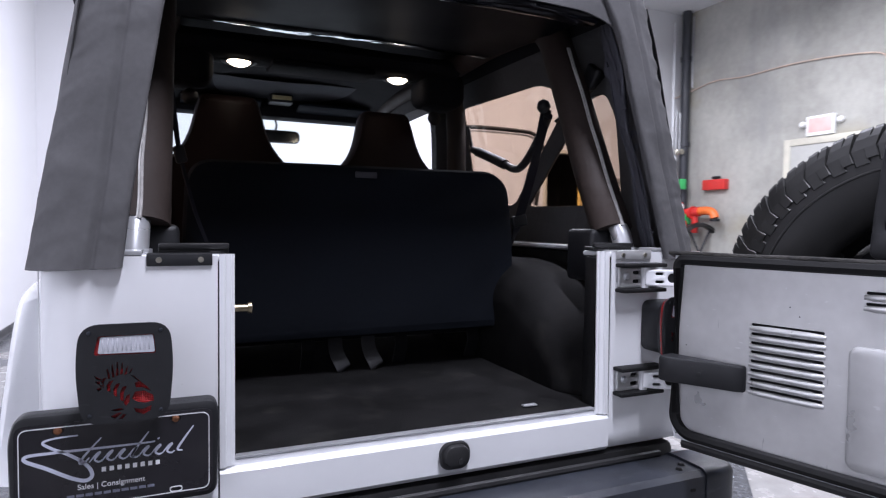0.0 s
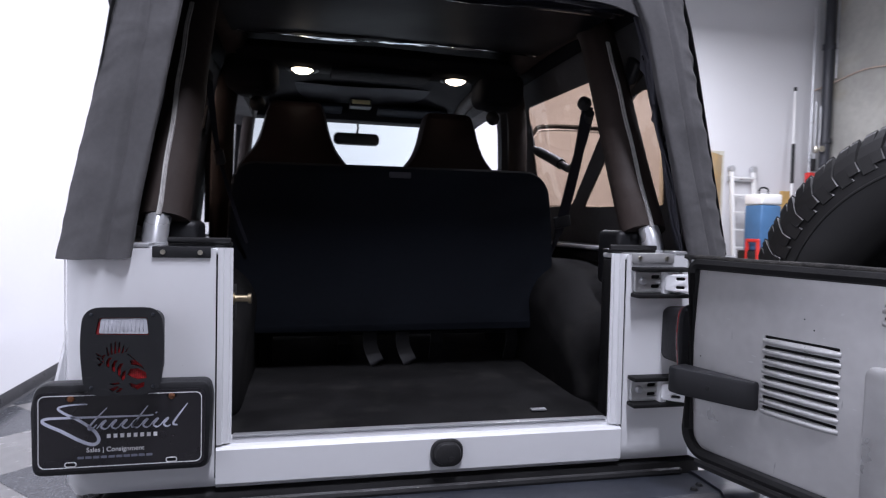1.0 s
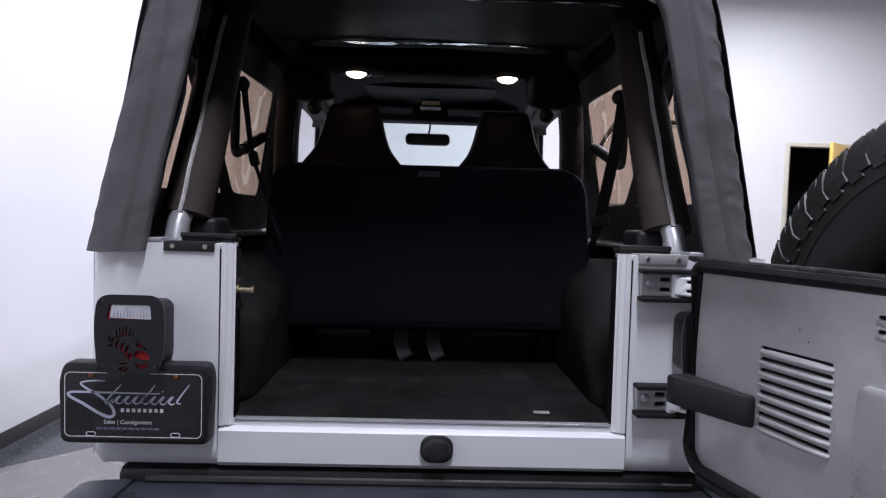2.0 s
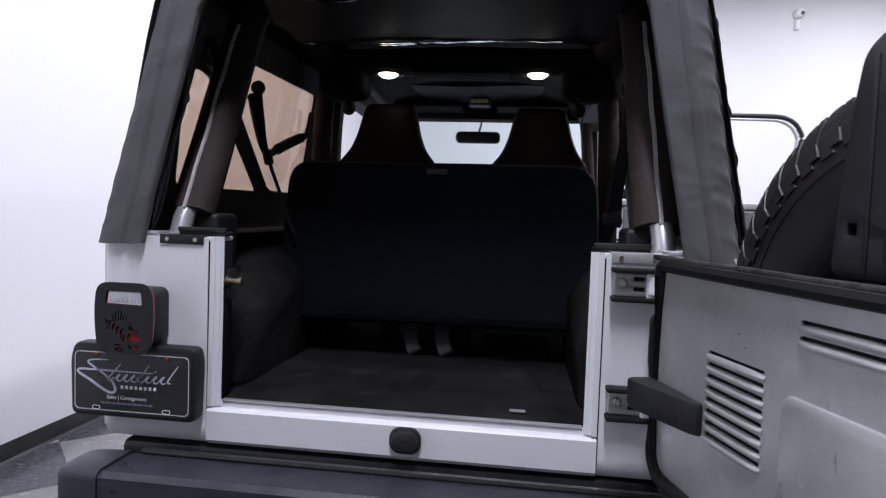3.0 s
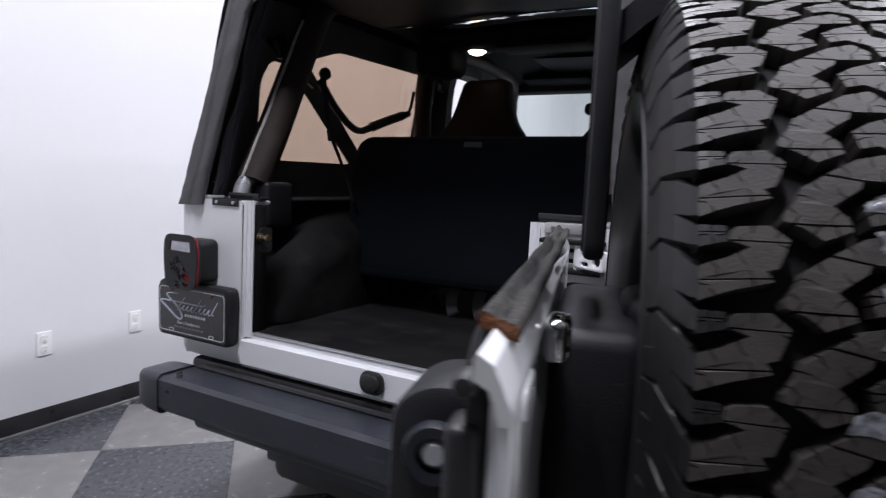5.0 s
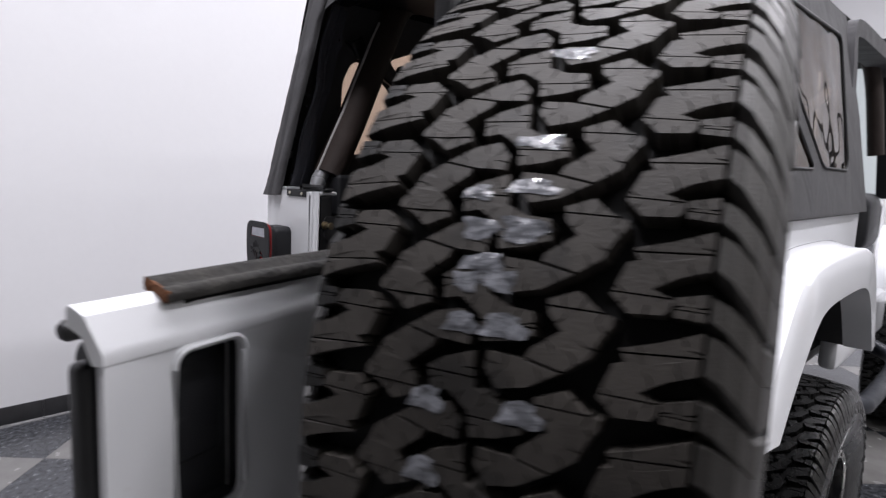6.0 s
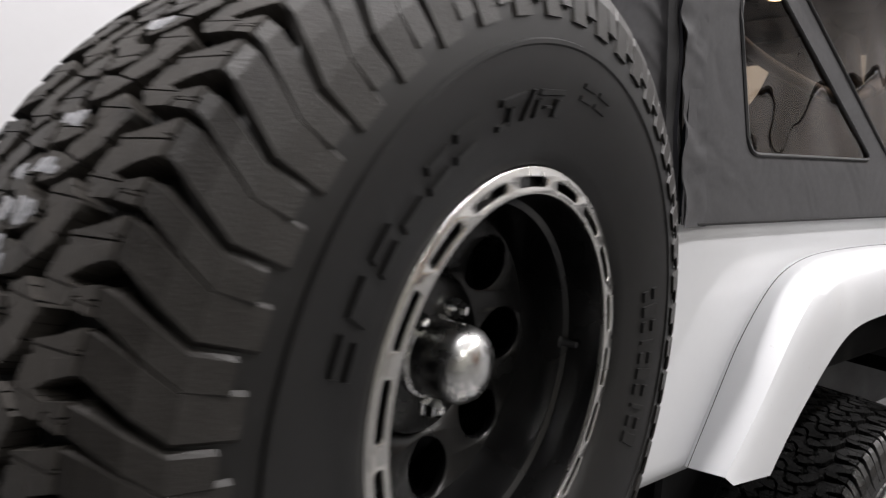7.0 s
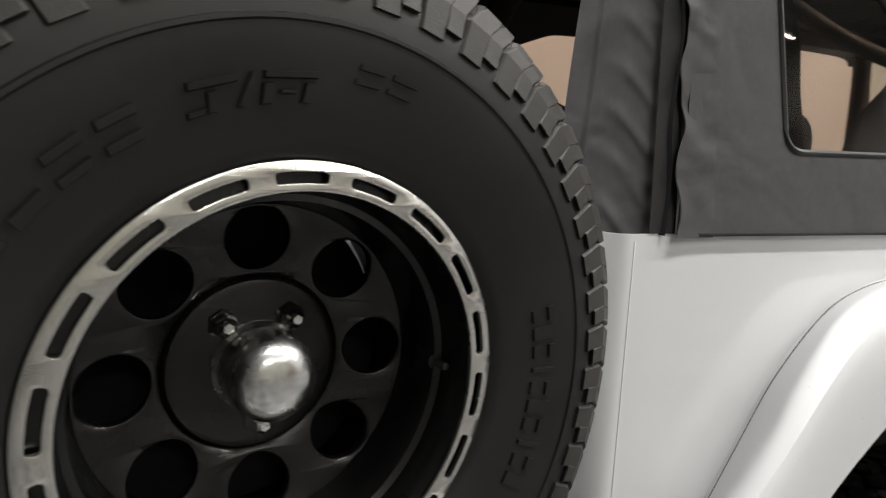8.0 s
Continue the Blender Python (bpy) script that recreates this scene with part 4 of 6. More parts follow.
            for k in range(4):
                prisms.faces.new((ring[k], ring[(k + 1) % 4], tip))
    part("reflector", prisms, PRISM, lens, "bright red prismatic reflector")
    win = [(-0.046, 0.031), (0.045, 0.029), (0.042, 0.062), (-0.040, 0.062)]
    part("reversing_lens", moved(plate(round_poly(win, 0.004, 3), depth=0.003), at(cx, -0.0915, cz) @ STAND @ Matrix.Diagonal((0.985, 0.99, 1, 1))), LENS_RED, lamp)
    inner = [(-0.040, 0.0335), (0.0435, 0.0315), (0.0405, 0.0605), (-0.036, 0.0605)]
    ribs = [moved(plate(round_poly(inner, 0.003, 3), depth=0.003), at(cx, -0.0932, cz) @ STAND)]
    for k in range(11):
        ribs.append(box(cx - 0.033 + k * 0.0066, cx - 0.0305 + k * 0.0066, -0.0958, -0.093, cz + 0.036, cz + 0.058, 0.0008, 1))
    part("clear_ribs", merge(*ribs), LENS_CLEAR, lamp, "clear ribbed reversing lens")
    part("guard", moved(cut_plate(round_poly(outline, 0.03, 6), [round_poly(win, 0.004, 3), *fish()], 0.004), at(cx, -0.0945, cz) @ STAND), PLASTIC, lamp, "black steel guard with fish cut-out")
    for dx in (-0.052, 0.052):
        for dz in (-0.066, 0.068):
            part("guard_screw", moved(lathe([(0, -0.0022), (0.0026, -0.0016), (0.0034, 0), (0, 0)], 8), at(cx + dx, -0.0967, cz + dz)), BUMPER, lamp)


tail_lamp(-1)
tail_lamp(1)

# licence plate holder
CX, CZ = -0.6205, 0.9085
holder_shape = [(-0.158, -0.087), (0.158, -0.087), (0.163, 0.06), (0.155, 0.09), (-0.150, 0.09), (-0.161, 0.05)]
part("plate_holder", moved(plate(round_poly(holder_shape, 0.022, 6), depth=0.042, edge=0.009), at(CX, -0.022, CZ) @ STAND), PLASTIC, car, "black plastic licence plate holder")
lp = part("licence_plate", moved(plate(rounded(0.300, 0.150, 0.014, 5), [rounded(0.018, 0.008, 0.0038, 4, x, z) for x in (-0.089, 0.089) for z in (-0.063, 0.063)], depth=0.002), at(CX, -0.0445, CZ) @ STAND), PLATE_BLACK, car, "black dealer licence plate with silver script")
part("plate_border", moved(plate(rounded(0.289, 0.139, 0.012, 5), [rounded(0.2862, 0.1362, 0.011, 5)], depth=0.0012), at(CX, -0.0458, CZ) @ STAND), INK_WHITE, lp, "thin white border line")
PY = -0.0462


def stroke(pts, wide, thin=None):
    """A pen stroke of plain shape on the plate, in its own x and z."""
    p = smooth_path([(x, 0, z) for x, z in pts], 7)
    n = len(p)

    bm = bmesh.new()
    rows = []
    for i, q in enumerate(p):
        d = (p[min(i + 1, n - 1)] - p[max(i - 1, 0)]).normalized()
        nrm = Vector((-d.z, 0, d.x))
        t = i / (n - 1)
        w = wide if thin is None else thin + (wide - thin) * math.sin(math.pi * t)
        c = Vector((CX, PY, CZ)) + q
        rows.append([bm.verts.new(c + nrm * w + Vector((0, dy, 0))) for dy in (-0.0004, 0.0004)] + [bm.verts.new(c - nrm * w + Vector((0, dy, 0))) for dy in (0.0004, -0.0004)])
    for a, b in zip(rows, rows[1:]):
        for j in range(4):
            bm.faces.new((a[j], a[(j + 1) % 4], b[(j + 1) % 4], b[j]))
    bm.faces.new(rows[0])
    bm.faces.new(rows[-1][::-1])
    return bm


part("script_flourish", merge(
    stroke([(-0.060, 0.052), (-0.092, 0.051), (-0.110, 0.046), (-0.100, 0.036), (-0.072, 0.020), (-0.048, 0.000), (-0.040, -0.018), (-0.050, -0.026), (-0.072, -0.018), (-0.105, 0.002), (-0.134, 0.018), (-0.132, 0.026), (-0.100, 0.027), (-0.040, 0.0265), (0.040, 0.026), (0.056, 0.027)], 0.0030, 0.0010),
    stroke([(-0.026, 0.044), (-0.046, 0.022), (-0.058, 0.006), (-0.052, 0.004), (-0.044, 0.012)], 0.0019, 0.0009),
    *[stroke([(-0.044 + k * 0.0185, 0.004), (-0.034 + k * 0.0185, 0.016), (-0.028 + k * 0.0185, 0.019), (-0.036 + k * 0.0185, 0.008), (-0.030 + k * 0.0185, 0.003), (-0.024 + k * 0.0185, 0.006)], 0.0017, 0.0008) for k in range(7)],
    stroke([(0.046, 0.045), (0.026, 0.018), (0.018, 0.006), (0.026, 0.004)], 0.0019, 0.0009),
    stroke([(0.118, 0.047), (0.100, 0.022), (0.092, 0.008), (0.100, 0.005)], 0.0019, 0.0009),
    stroke([(0.060, 0.030), (0.063, 0.032)], 0.0012)), INK_SILVER, lp, "silver script flourish")
for k in range(8):
    part("word_bar", box(CX - 0.026 + k * 0.0118, CX - 0.0195 + k * 0.0118, PY - 0.0006, PY + 0.0004, CZ - 0.0145, CZ - 0.007, 0), INK_WHITE, lp)
DIM_PRINT = material("dim_blue_grey_print", (0.16, 0.17, 0.22), rough=0.4, vary=0.1)
for k in range(10):
    part("address_bar", box(CX - 0.077 + 0.0134 * k, CX - 0.0662 + 0.0134 * k, PY - 0.0004, PY + 0.0004, CZ - 0.0530, CZ - 0.0485, 0), DIM_PRINT, lp)


def words(text, size, place, mat, parent, align="CENTER"):
    cu = bpy.data.curves.new("t", "FONT")
    cu.body, cu.size, cu.align_x, cu.extrude = text, size, align, 0.0004
    ob = bpy.data.objects.new("t", cu)
    scene.collection.objects.link(ob)
    me = bpy.data.meshes.new_from_object(ob.evaluated_get(bpy.context.evaluated_depsgraph_get()))
    bm = bmesh.new()
    bm.from_mesh(me)
    bpy.data.objects.remove(ob)
    bpy.data.curves.remove(cu)
    bpy.data.meshes.remove(me)
    return part("printed_words", moved(bm, place @ STAND), mat, parent, smooth=False)


words("Sales | Consignment", 0.0125, at(CX - 0.011, PY, CZ - 0.0405), INK_WHITE, lp)
for x in (-0.089, 0.089):
    part("plate_bolt", moved(lathe([(0, -0.005), (0.0045, -0.004), (0.0065, 0), (0, 0)], 10), at(CX + x, -0.0455, CZ + 0.0625)), RUST, lp)
    part("slot_edge", moved(plate(rounded(0.021, 0.010, 0.0048, 4), [rounded(0.0175, 0.0068, 0.0033, 4)], depth=0.001), at(CX + x, PY, CZ - 0.063) @ STAND), INK_WHITE, lp)

# ---- hinges between tub and tailgate ----
for hz in (1.193, 0.935):
    h = part("hinge_leaf", moved(plate(rounded(0.074, 0.052, 0.005), [rounded(0.013, 0.013, 0.006, 6, -0.018, 0.004), rounded(0.024, 0.009, 0.004, 4, 0.017, 0.012), rounded(0.024, 0.009, 0.004, 4, 0.017, -0.010)], depth=0.010, edge=0.003), at(0.511, -0.0065, hz) @ STAND), PAINT_IN, car, "grey-white painted tailgate hinge")
    # dark sheet stands in for the shade in the leaf's slots
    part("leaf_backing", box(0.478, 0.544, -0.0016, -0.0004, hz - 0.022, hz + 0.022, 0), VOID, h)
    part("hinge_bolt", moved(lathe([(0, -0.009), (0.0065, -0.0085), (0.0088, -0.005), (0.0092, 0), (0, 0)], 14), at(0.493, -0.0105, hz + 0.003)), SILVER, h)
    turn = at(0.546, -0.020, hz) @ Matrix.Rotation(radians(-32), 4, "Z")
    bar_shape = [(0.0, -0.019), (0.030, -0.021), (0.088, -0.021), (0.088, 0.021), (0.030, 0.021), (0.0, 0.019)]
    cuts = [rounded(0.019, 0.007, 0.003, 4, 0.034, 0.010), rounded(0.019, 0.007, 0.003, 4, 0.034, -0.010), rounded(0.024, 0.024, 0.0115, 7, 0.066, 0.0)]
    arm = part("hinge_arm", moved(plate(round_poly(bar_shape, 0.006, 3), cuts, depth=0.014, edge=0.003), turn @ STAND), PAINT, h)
    # dark block behind the arm's cut-outs stands in for their shade
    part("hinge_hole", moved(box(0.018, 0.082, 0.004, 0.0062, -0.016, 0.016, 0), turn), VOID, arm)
    part("hinge_knuckle", moved(lathe([(0, -0.027), (0.011, -0.027), (0.011, 0.027), (0, 0.027)], 14), at(0.552, -0.014, hz) @ Matrix.Rotation(radians(90), 4, "X")), PAINT, h)
    for dz in (0.031, -0.031):
        part("hinge_shim", box(0.468, 0.604, -0.036, 0.0, hz + dz - 0.0050, hz + dz + 0.0050, 0.003), SEAL_BLACK, h)

# ---- the open tailgate ----
slots, bulges = [], []


def louvres(a0, a1, tops):
    for z in tops:
        slots.append(rounded(a1 - a0, 0.0062, 0.0030, 3, (a0 + a1) / 2, z + 0.0125))
        bulges.append((a0 - 0.003, a1 + 0.003, z + 0.0040))


louvres(0.446, 0.586, [0.966 + 0.0195 * k for k in range(8)])
louvres(0.652, 0.800, [1.168, 1.189])
louvres(0.862, 1.002, [0.966 + 0.0195 * k for k in range(8)])
# plate drawn in the gate's x and z, thick along its y
skin = [(0.308, 0.842), (1.170, 0.842), (1.170, 1.243), (0.283, 1.243), (0.283, 0.866)]
gate = part("tailgate", moved(plate(round_poly(skin, 0.012, 4), slots + [rounded(0.058, 0.130, 0.010, 5, 1.0955, 1.146)], depth=0.003), GATE @ at(0, 0.4885, 0) @ STAND), PAINT_IN, car, "open tailgate with scuffed satin grey inner skin")
# near-black sheet puts the shade behind the louvre slots into colour
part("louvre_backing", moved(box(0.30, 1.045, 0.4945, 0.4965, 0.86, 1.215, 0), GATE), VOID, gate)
half = [(0.0068 * math.cos(a), 0.0058 * math.sin(a)) for a in np.linspace(0, math.pi, 9)]
for a0, a1, z in bulges:
    bm = bmesh.new()
    rows = []
    for k in range(11):
        t = k / 10
        q = min(1, 6 * min(t, 1 - t) + 0.05) ** 0.5
        rows.append([bm.verts.new((a0 + (a1 - a0) * t, 0.4872 - dy * q * 1.5, z + dz * (0.5 + 0.5 * q))) for dz, dy in half])
    for a, b in zip(rows, rows[1:]):
        for j in range(len(half) - 1):
            bm.faces.new((a[j], a[j + 1], b[j + 1], b[j]))
    part("louvre", moved(bm, GATE), PAINT_IN, gate)
# pressed rib round the middle panel
part("pressed_panel", moved(plate(rounded(0.200, 0.239, 0.020, 6, 0.728, 0.980), depth=0.016, edge=0.0055), GATE @ at(0, 0.4895, 0) @ STAND), PAINT_IN, gate)
# outer shell: flat skin, a top edge that slopes outwards, and end caps
skin_out = [(0.268, 0.835), (0.285, 0.822), (1.1785, 0.822), (1.1785, 1.224), (0.268, 1.224)]
part("outer_skin", moved(plate(skin_out, [rounded(0.058, 0.130, 0.010, 5, 1.0955, 1.146)], depth=0.006, edge=0.0015), GATE @ at(0, 0.5011, 0) @ STAND), PAINT, gate, "white painted outer skin")
part("pocket_rim", sweep([GATE @ Vector((a, 0.5043, z)) for a, z in rounded(0.064, 0.136, 0.013, 5, 1.0955, 1.146)], circle(0.003, 6), closed=True), PAINT, gate)
cap = [(0.4855, 1.2420), (0.4855, 1.2525), (0.4872, 1.2552), (0.4950, 1.2486), (0.5035, 1.2275), (0.5050, 1.2235), (0.5050, 1.2170), (0.499, 1.2170), (0.493, 1.236)]
bm = bmesh.new()
rows = [[bm.verts.new((a - (0.5 * (b - 0.4867) if a > 1 else 0), b, c)) for b, c in cap] for a in (0.269, 1.188)]
for i in range(len(cap)):
    bm.faces.new((rows[0][i], rows[0][(i + 1) % len(cap)], rows[1][(i + 1) % len(cap)], rows[1][i]))
bm.faces.new(rows[0])
bm.faces.new(rows[1][::-1])
part("top_edge", moved(bm, GATE), PAINT, gate, "white sloping top edge", angle=25)
for a0, a1 in ((0.269, 0.277), (1.168, 1.176)):
    part("end_edge", moved(box(a0, a1, 0.4925, 0.4985, 0.83, 1.226, 0.002), GATE), PAINT, gate)
part("bottom_edge", moved(box(0.275, 1.176, 0.488, 0.4985, 0.822, 0.834, 0.002), GATE), PAINT, gate)
part("end_seal", moved(box(1.166, 1.1755, 0.480, 0.4915, 0.80, 1.236, 0.002), GATE), RUBBER, gate)
pocket = part("handle_pocket", moved(box(1.062, 1.129, 0.4715, 0.4740, 1.078, 1.214, 0.001), GATE), PLASTIC, gate, "black recessed door handle pocket")
for a0, a1, z0, z1 in ((1.0625, 1.0665, 1.080, 1.212), (1.1245, 1.1285, 1.080, 1.212), (1.067, 1.124, 1.207, 1.211), (1.067, 1.124, 1.081, 1.085)):
    part("pocket_side", moved(box(a0, a1, 0.474, 0.4975, z0, z1, 0.001), GATE), PLASTIC, pocket)
part("pull_rod", moved(sweep([(1.074, 0.480, 1.118), (1.116, 0.484, 1.090)], circle(0.003, 6)), GATE), SILVER, pocket)
part("handle_paddle", moved(box(1.070, 1.121, 0.474, 0.490, 1.118, 1.196, 0.006, 3), GATE), PLASTIC, gate, "black plastic pull handle")
# rubber seals
loop = round_poly([(0.306, 0.838), (1.152, 0.838), (1.152, 1.200), (1.118, 1.246), (0.2785, 1.246), (0.2785, 0.868)], 0.02, 5)
part("rubber_seal", sweep([GATE @ Vector((a, 0.484, z)) for a, z in loop], [(0.0130 * math.cos(t), 0.0130 * math.sin(t)) for t in np.linspace(0, 2 * math.pi, 9)[:-1]], closed=True), SEAL_BLACK, gate, "black rubber tailgate seal")
lips = [(a, b + 0.33 * a) for a, b in ((0.0120, -0.005), (0.0124, 0.0005), (0.0098, 0.0038), (0.0060, 0.0036), (0.0034, 0.0), (0.0, -0.0014), (-0.0034, 0.0), (-0.0060, 0.0034), (-0.0098, 0.0036), (-0.0124, 0.0005), (-0.0120, -0.005))]
part("top_seal", sweep([GATE @ Vector((0.256 + 0.873 * t, 0.4897 + 0.0006 * math.sin(t * 30), 1.2575 + 0.0006 * math.sin(t * 23))) for t in np.linspace(0, 1, 60)], lips), SCUFF_RUBBER, gate, "worn black double-lipped rubber strip on the top edge", angle=60)
part("lower_edge_strip", sweep([GATE @ Vector((0.29 + 0.90 * t, 0.508, 0.812)) for t in (0, 1)], circle(0.015, 8)), RUBBER, gate)
def rust_end():
    """A ragged rust crust where the worn strip stops."""
    bm = bmesh.new()
    n = 14
    rows = []
    for k in range(n + 1):
        t = k / n
        b = 0.4775 + 0.0235 * t
        z = 1.2606 - 0.33 * (b - 0.4780)
        reach = 0.0008 + 0.003 * abs(noise.noise(Vector((t * 6, 3, 1))))
        rows.append([bm.verts.new((1.1265, b, z + 0.0026)), bm.verts.new((1.1295, b, z + 0.0034 + 0.001 * noise.noise(Vector((t * 9, 1, 5))))), bm.verts.new((1.1295 + reach, b, z - 0.0010)), bm.verts.new((1.1295, b, z - 0.006))])
    for a, b in zip(rows, rows[1:]):
        for i in range(4):
            bm.faces.new((a[i], a[(i + 1) % 4], b[(i + 1) % 4], b[i]))
    bm.faces.new(rows[0])
    bm.faces.new(rows[-1][::-1])
    return bm


part("rust_patch", moved(rust_end(), GATE), RUST, gate, "orange rust crust at the end of the worn strip")
# check-arm cover at the hinge side
cov = [(0.258, 0.446), (0.264, 0.431), (0.286, 0.430), (0.424, 0.468), (0.438, 0.478), (0.440, 0.4875), (0.262, 0.4875)]
chk = part("check_arm_cover", moved(bent(plate(round_poly(cov, 0.008, 4), depth=0.058, edge=0.006), lambda c: Vector((c.x, c.y, c.z * (1.0 - 0.6 * max(0.0, 0.30 - c.x))))), GATE @ at(0, 0, 0.995)), PLASTIC, gate, "black plastic check-arm cover")
part("cover_screw", moved(lathe([(0, -0.002), (0.005, -0.001), (0.005, 0.001), (0, 0.001)], 10), GATE @ at(0.352, 0.4478, 0.994) @ Matrix.Rotation(radians(15), 4, "Z")), VOID, chk)
# latch cover at the free end
part("latch_cover", moved(plate(round_poly([(1.05, 0.93), (1.150, 0.93), (1.150, 1.205), (1.09, 1.225), (1.056, 1.19)], 0.03, 5), depth=0.05, edge=0.014), GATE @ at(0, 0.463, 0) @ STAND), PLASTIC, gate, "black plastic latch cover")
case = part("latch_case", moved(plate(round_poly([(0.432, 1.09), (0.486, 1.08), (0.486, 1.226), (0.454, 1.226), (0.434, 1.212)], 0.016, 5), depth=0.060, edge=0.006), GATE @ at(1.126, 0, 0) @ SIDE), PLASTIC, gate, "black latch with its round catch")
part("catch_ring", moved(lathe([(0.010, 0.006), (0.0165, 0.007), (0.0185, 0.003), (0.0185, -0.004), (0.010, -0.004)], 24), GATE @ at(1.156, 0.4615, 1.188) @ Matrix.Rotation(radians(-90), 4, "Z")), BUMPER, case)
part("catch_bolt", moved(lathe([(0, 0.005), (0.006, 0.005), (0.010, 0.001), (0.010, -0.004), (0, -0.004)], 16), GATE @ at(1.156, 0.4615, 1.188) @ Matrix.Rotation(radians(-90), 4, "Z")), SILVER, case)
part("latch_plate", moved(box(1.150, 1.182, 0.470, 0.489, 0.86, 1.215, 0.006, 3), GATE), RUBBER, gate)
part("buffer", moved(lathe([(0, -0.016), (0.006, -0.0150), (0.0088, -0.011), (0.0085, 0.004), (0, 0.004)], 16), GATE @ at(1.178, 0.4815, 1.238) @ Matrix.Scale(0.8, 4) @ Matrix.Rotation(radians(90), 4, "Z")), RUBBER, gate)
for k in range(34):
    a, z = 0.3 + 0.85 * random.random(), 0.87 + 0.36 * random.random()
    if not (0.43 < a < 0.60 and z < 1.14) and not (0.62 < a < 0.83) and not (a > 0.84 and z < 1.22):
        part("paint_chip", moved(lathe([(0, -0.0004), (0.0006 + 0.0008 * random.random(), -0.0002), (0.0016, 0.0002)], 7), GATE @ at(a, 0.4868, z)), SILVER if k % 3 else BUMPER, gate)
# spare wheel bracket with the tall ribbed cover of the high brake lamp
cover = [(0.640, 1.262), (0.834, 1.262), (0.834, 1.586), (0.705, 1.574), (0.674, 1.552), (0.658, 1.47), (0.646, 1.35)]
sq = [rounded(0.012, 0.014, 0.001, 2, a, z) for a, z in ((0.673, 1.326), (0.735, 1.305))]
brk = part("brake_lamp_bracket", moved(plate(round_poly(cover, 0.02, 4), sq, depth=0.022, edge=0.006), GATE @ at(0, 0.5425, 0) @ STAND), PLASTIC, gate, "tall ribbed black brake lamp bracket")
# dark sheet gives the bracket's square holes their shade
part("hole_backing", moved(box(0.655, 0.76, 0.5540, 0.5560, 1.28, 1.35, 0), GATE), VOID, brk)
for a in (0.698, 0.730, 0.776, 0.808):
    part("bracket_rib", moved(box(a - 0.004, a + 0.004, 0.529, 0.533, 1.27, 1.545, 0.0018), GATE), PLASTIC, brk)
arm = smooth_path([(0.746, 0.545, 1.49), (0.746, 0.580, 1.520), (0.746, 0.62, 1.536), (0.746, 0.70, 1.546)], 4)
part("bracket_arm", moved(sweep(arm, [(-0.078, -0.014), (0.078, -0.014), (0.078, 0.012), (-0.078, 0.012)]), GATE), PLASTIC, brk)
part("bracket_foot", moved(merge(box(0.56, 0.88, 0.506, 0.60, 0.98, 1.20, 0.02, 3), box(0.66, 0.79, 0.58, 0.70, 1.08, 1.22, 0.02, 3)), GATE), PLASTIC, gate, "black spare wheel mount")
# black disc added behind the spare rim so its holes stay dark
part("mount_disc", moved(lathe([(0, 0.0), (0.166, 0.0), (0.170, -0.01), (0, -0.01)], 48), SWING @ at(0.722, 0.660, 1.145)), LINING, gate)
part("bracket_plate", moved(box(0.915, 0.965, 0.5045, 0.528, 1.188, 1.226, 0.008, 3), GATE), CHROME, gate)

# ---- wheels: built round the origin with the axle along y and the outer face at +y ----
R = 0.392
PITCH = 46


def crown(w):
    return R - 0.0065 * (w / 0.105) ** 2


# one pitch of the tread: (turn in pitches, millimetres across); the other half is the same turned round
ARM_BLOCK = [(-0.69, -30), (-0.76, -14), (-0.57, -5), (-0.38, -6), (-0.40, -27), (-0.30, -29), (-0.07, -45), (0.08, -37), (0.23, -35), (0.36, -51), (0.21, -61), (0.14, -71), (0.06, -71), (-0.11, -65), (-0.30, -61), (-0.48, -48)]
Z_BLOCK = [(-0.09, -30), (-0.22, -20), (-0.34, -2), (0.04, 1), (0.15, 14), (0.17, 29), (0.41, 31), (0.51, 16), (0.56, 1), (0.29, -2), (0.12, -16), (0.16, -27)]
SHOULDER = [(0.23, -94), (0.20, -77), (0.37, -67), (0.55, -70), (0.71, -73), (0.75, -79), (0.86, -75), (0.98, -95), (1.13, -114), (0.72, -114), (0.61, -99), (0.47, -87), (0.40, -98), (0.29, -97)]
SHOULDER_SMALL = [(0.22, -114), (0.23, -99), (0.42, -98), (0.50, -114)]


def clip(poly, p, q, gap):
    """The part of a polygon to the left of the line from p to q, kept back by a gap."""
    n = Vector((-(q[1] - p[1]), (q[0] - p[0]) * 51.0)).normalized()
    d = [(a - p[0]) * 51.0 * n.x + (b - p[1]) * n.y - gap for a, b in poly]
    out = []
    for i in range(len(poly)):
        j = (i + 1) % len(poly)
        if d[i] >= 0:
            out.append(poly[i])
        if (d[i] >= 0) != (d[j] >= 0):
            t = d[i] / (d[i] - d[j])
            out.append((poly[i][0] + t * (poly[j][0] - poly[i][0]), poly[i][1] + t * (poly[j][1] - poly[i][1])))
    return out


def cut(polys, p, q, gap=0.35):
    """Cuts polygons along a sipe from p to q."""
    out = []
    for poly in polys:
        for side in (clip(poly, p, q, gap), clip(poly, q, p, gap)):
            if len(side) > 2:
                out.append(side)
    return out


def notched(poly):
    """Crooked sipes let into the longer edges of a block."""
    pts = [Vector(p) for p in poly]
    turn = sum(pts[i - 1].x * pts[i].y - pts[i].x * pts[i - 1].y for i in range(len(pts)))
    out = []
    for i, a in enumerate(pts):
        b = pts[(i + 1) % len(pts)]
        out.append(tuple(a))
        e = b - a
        if e.length < 9.0:
            continue
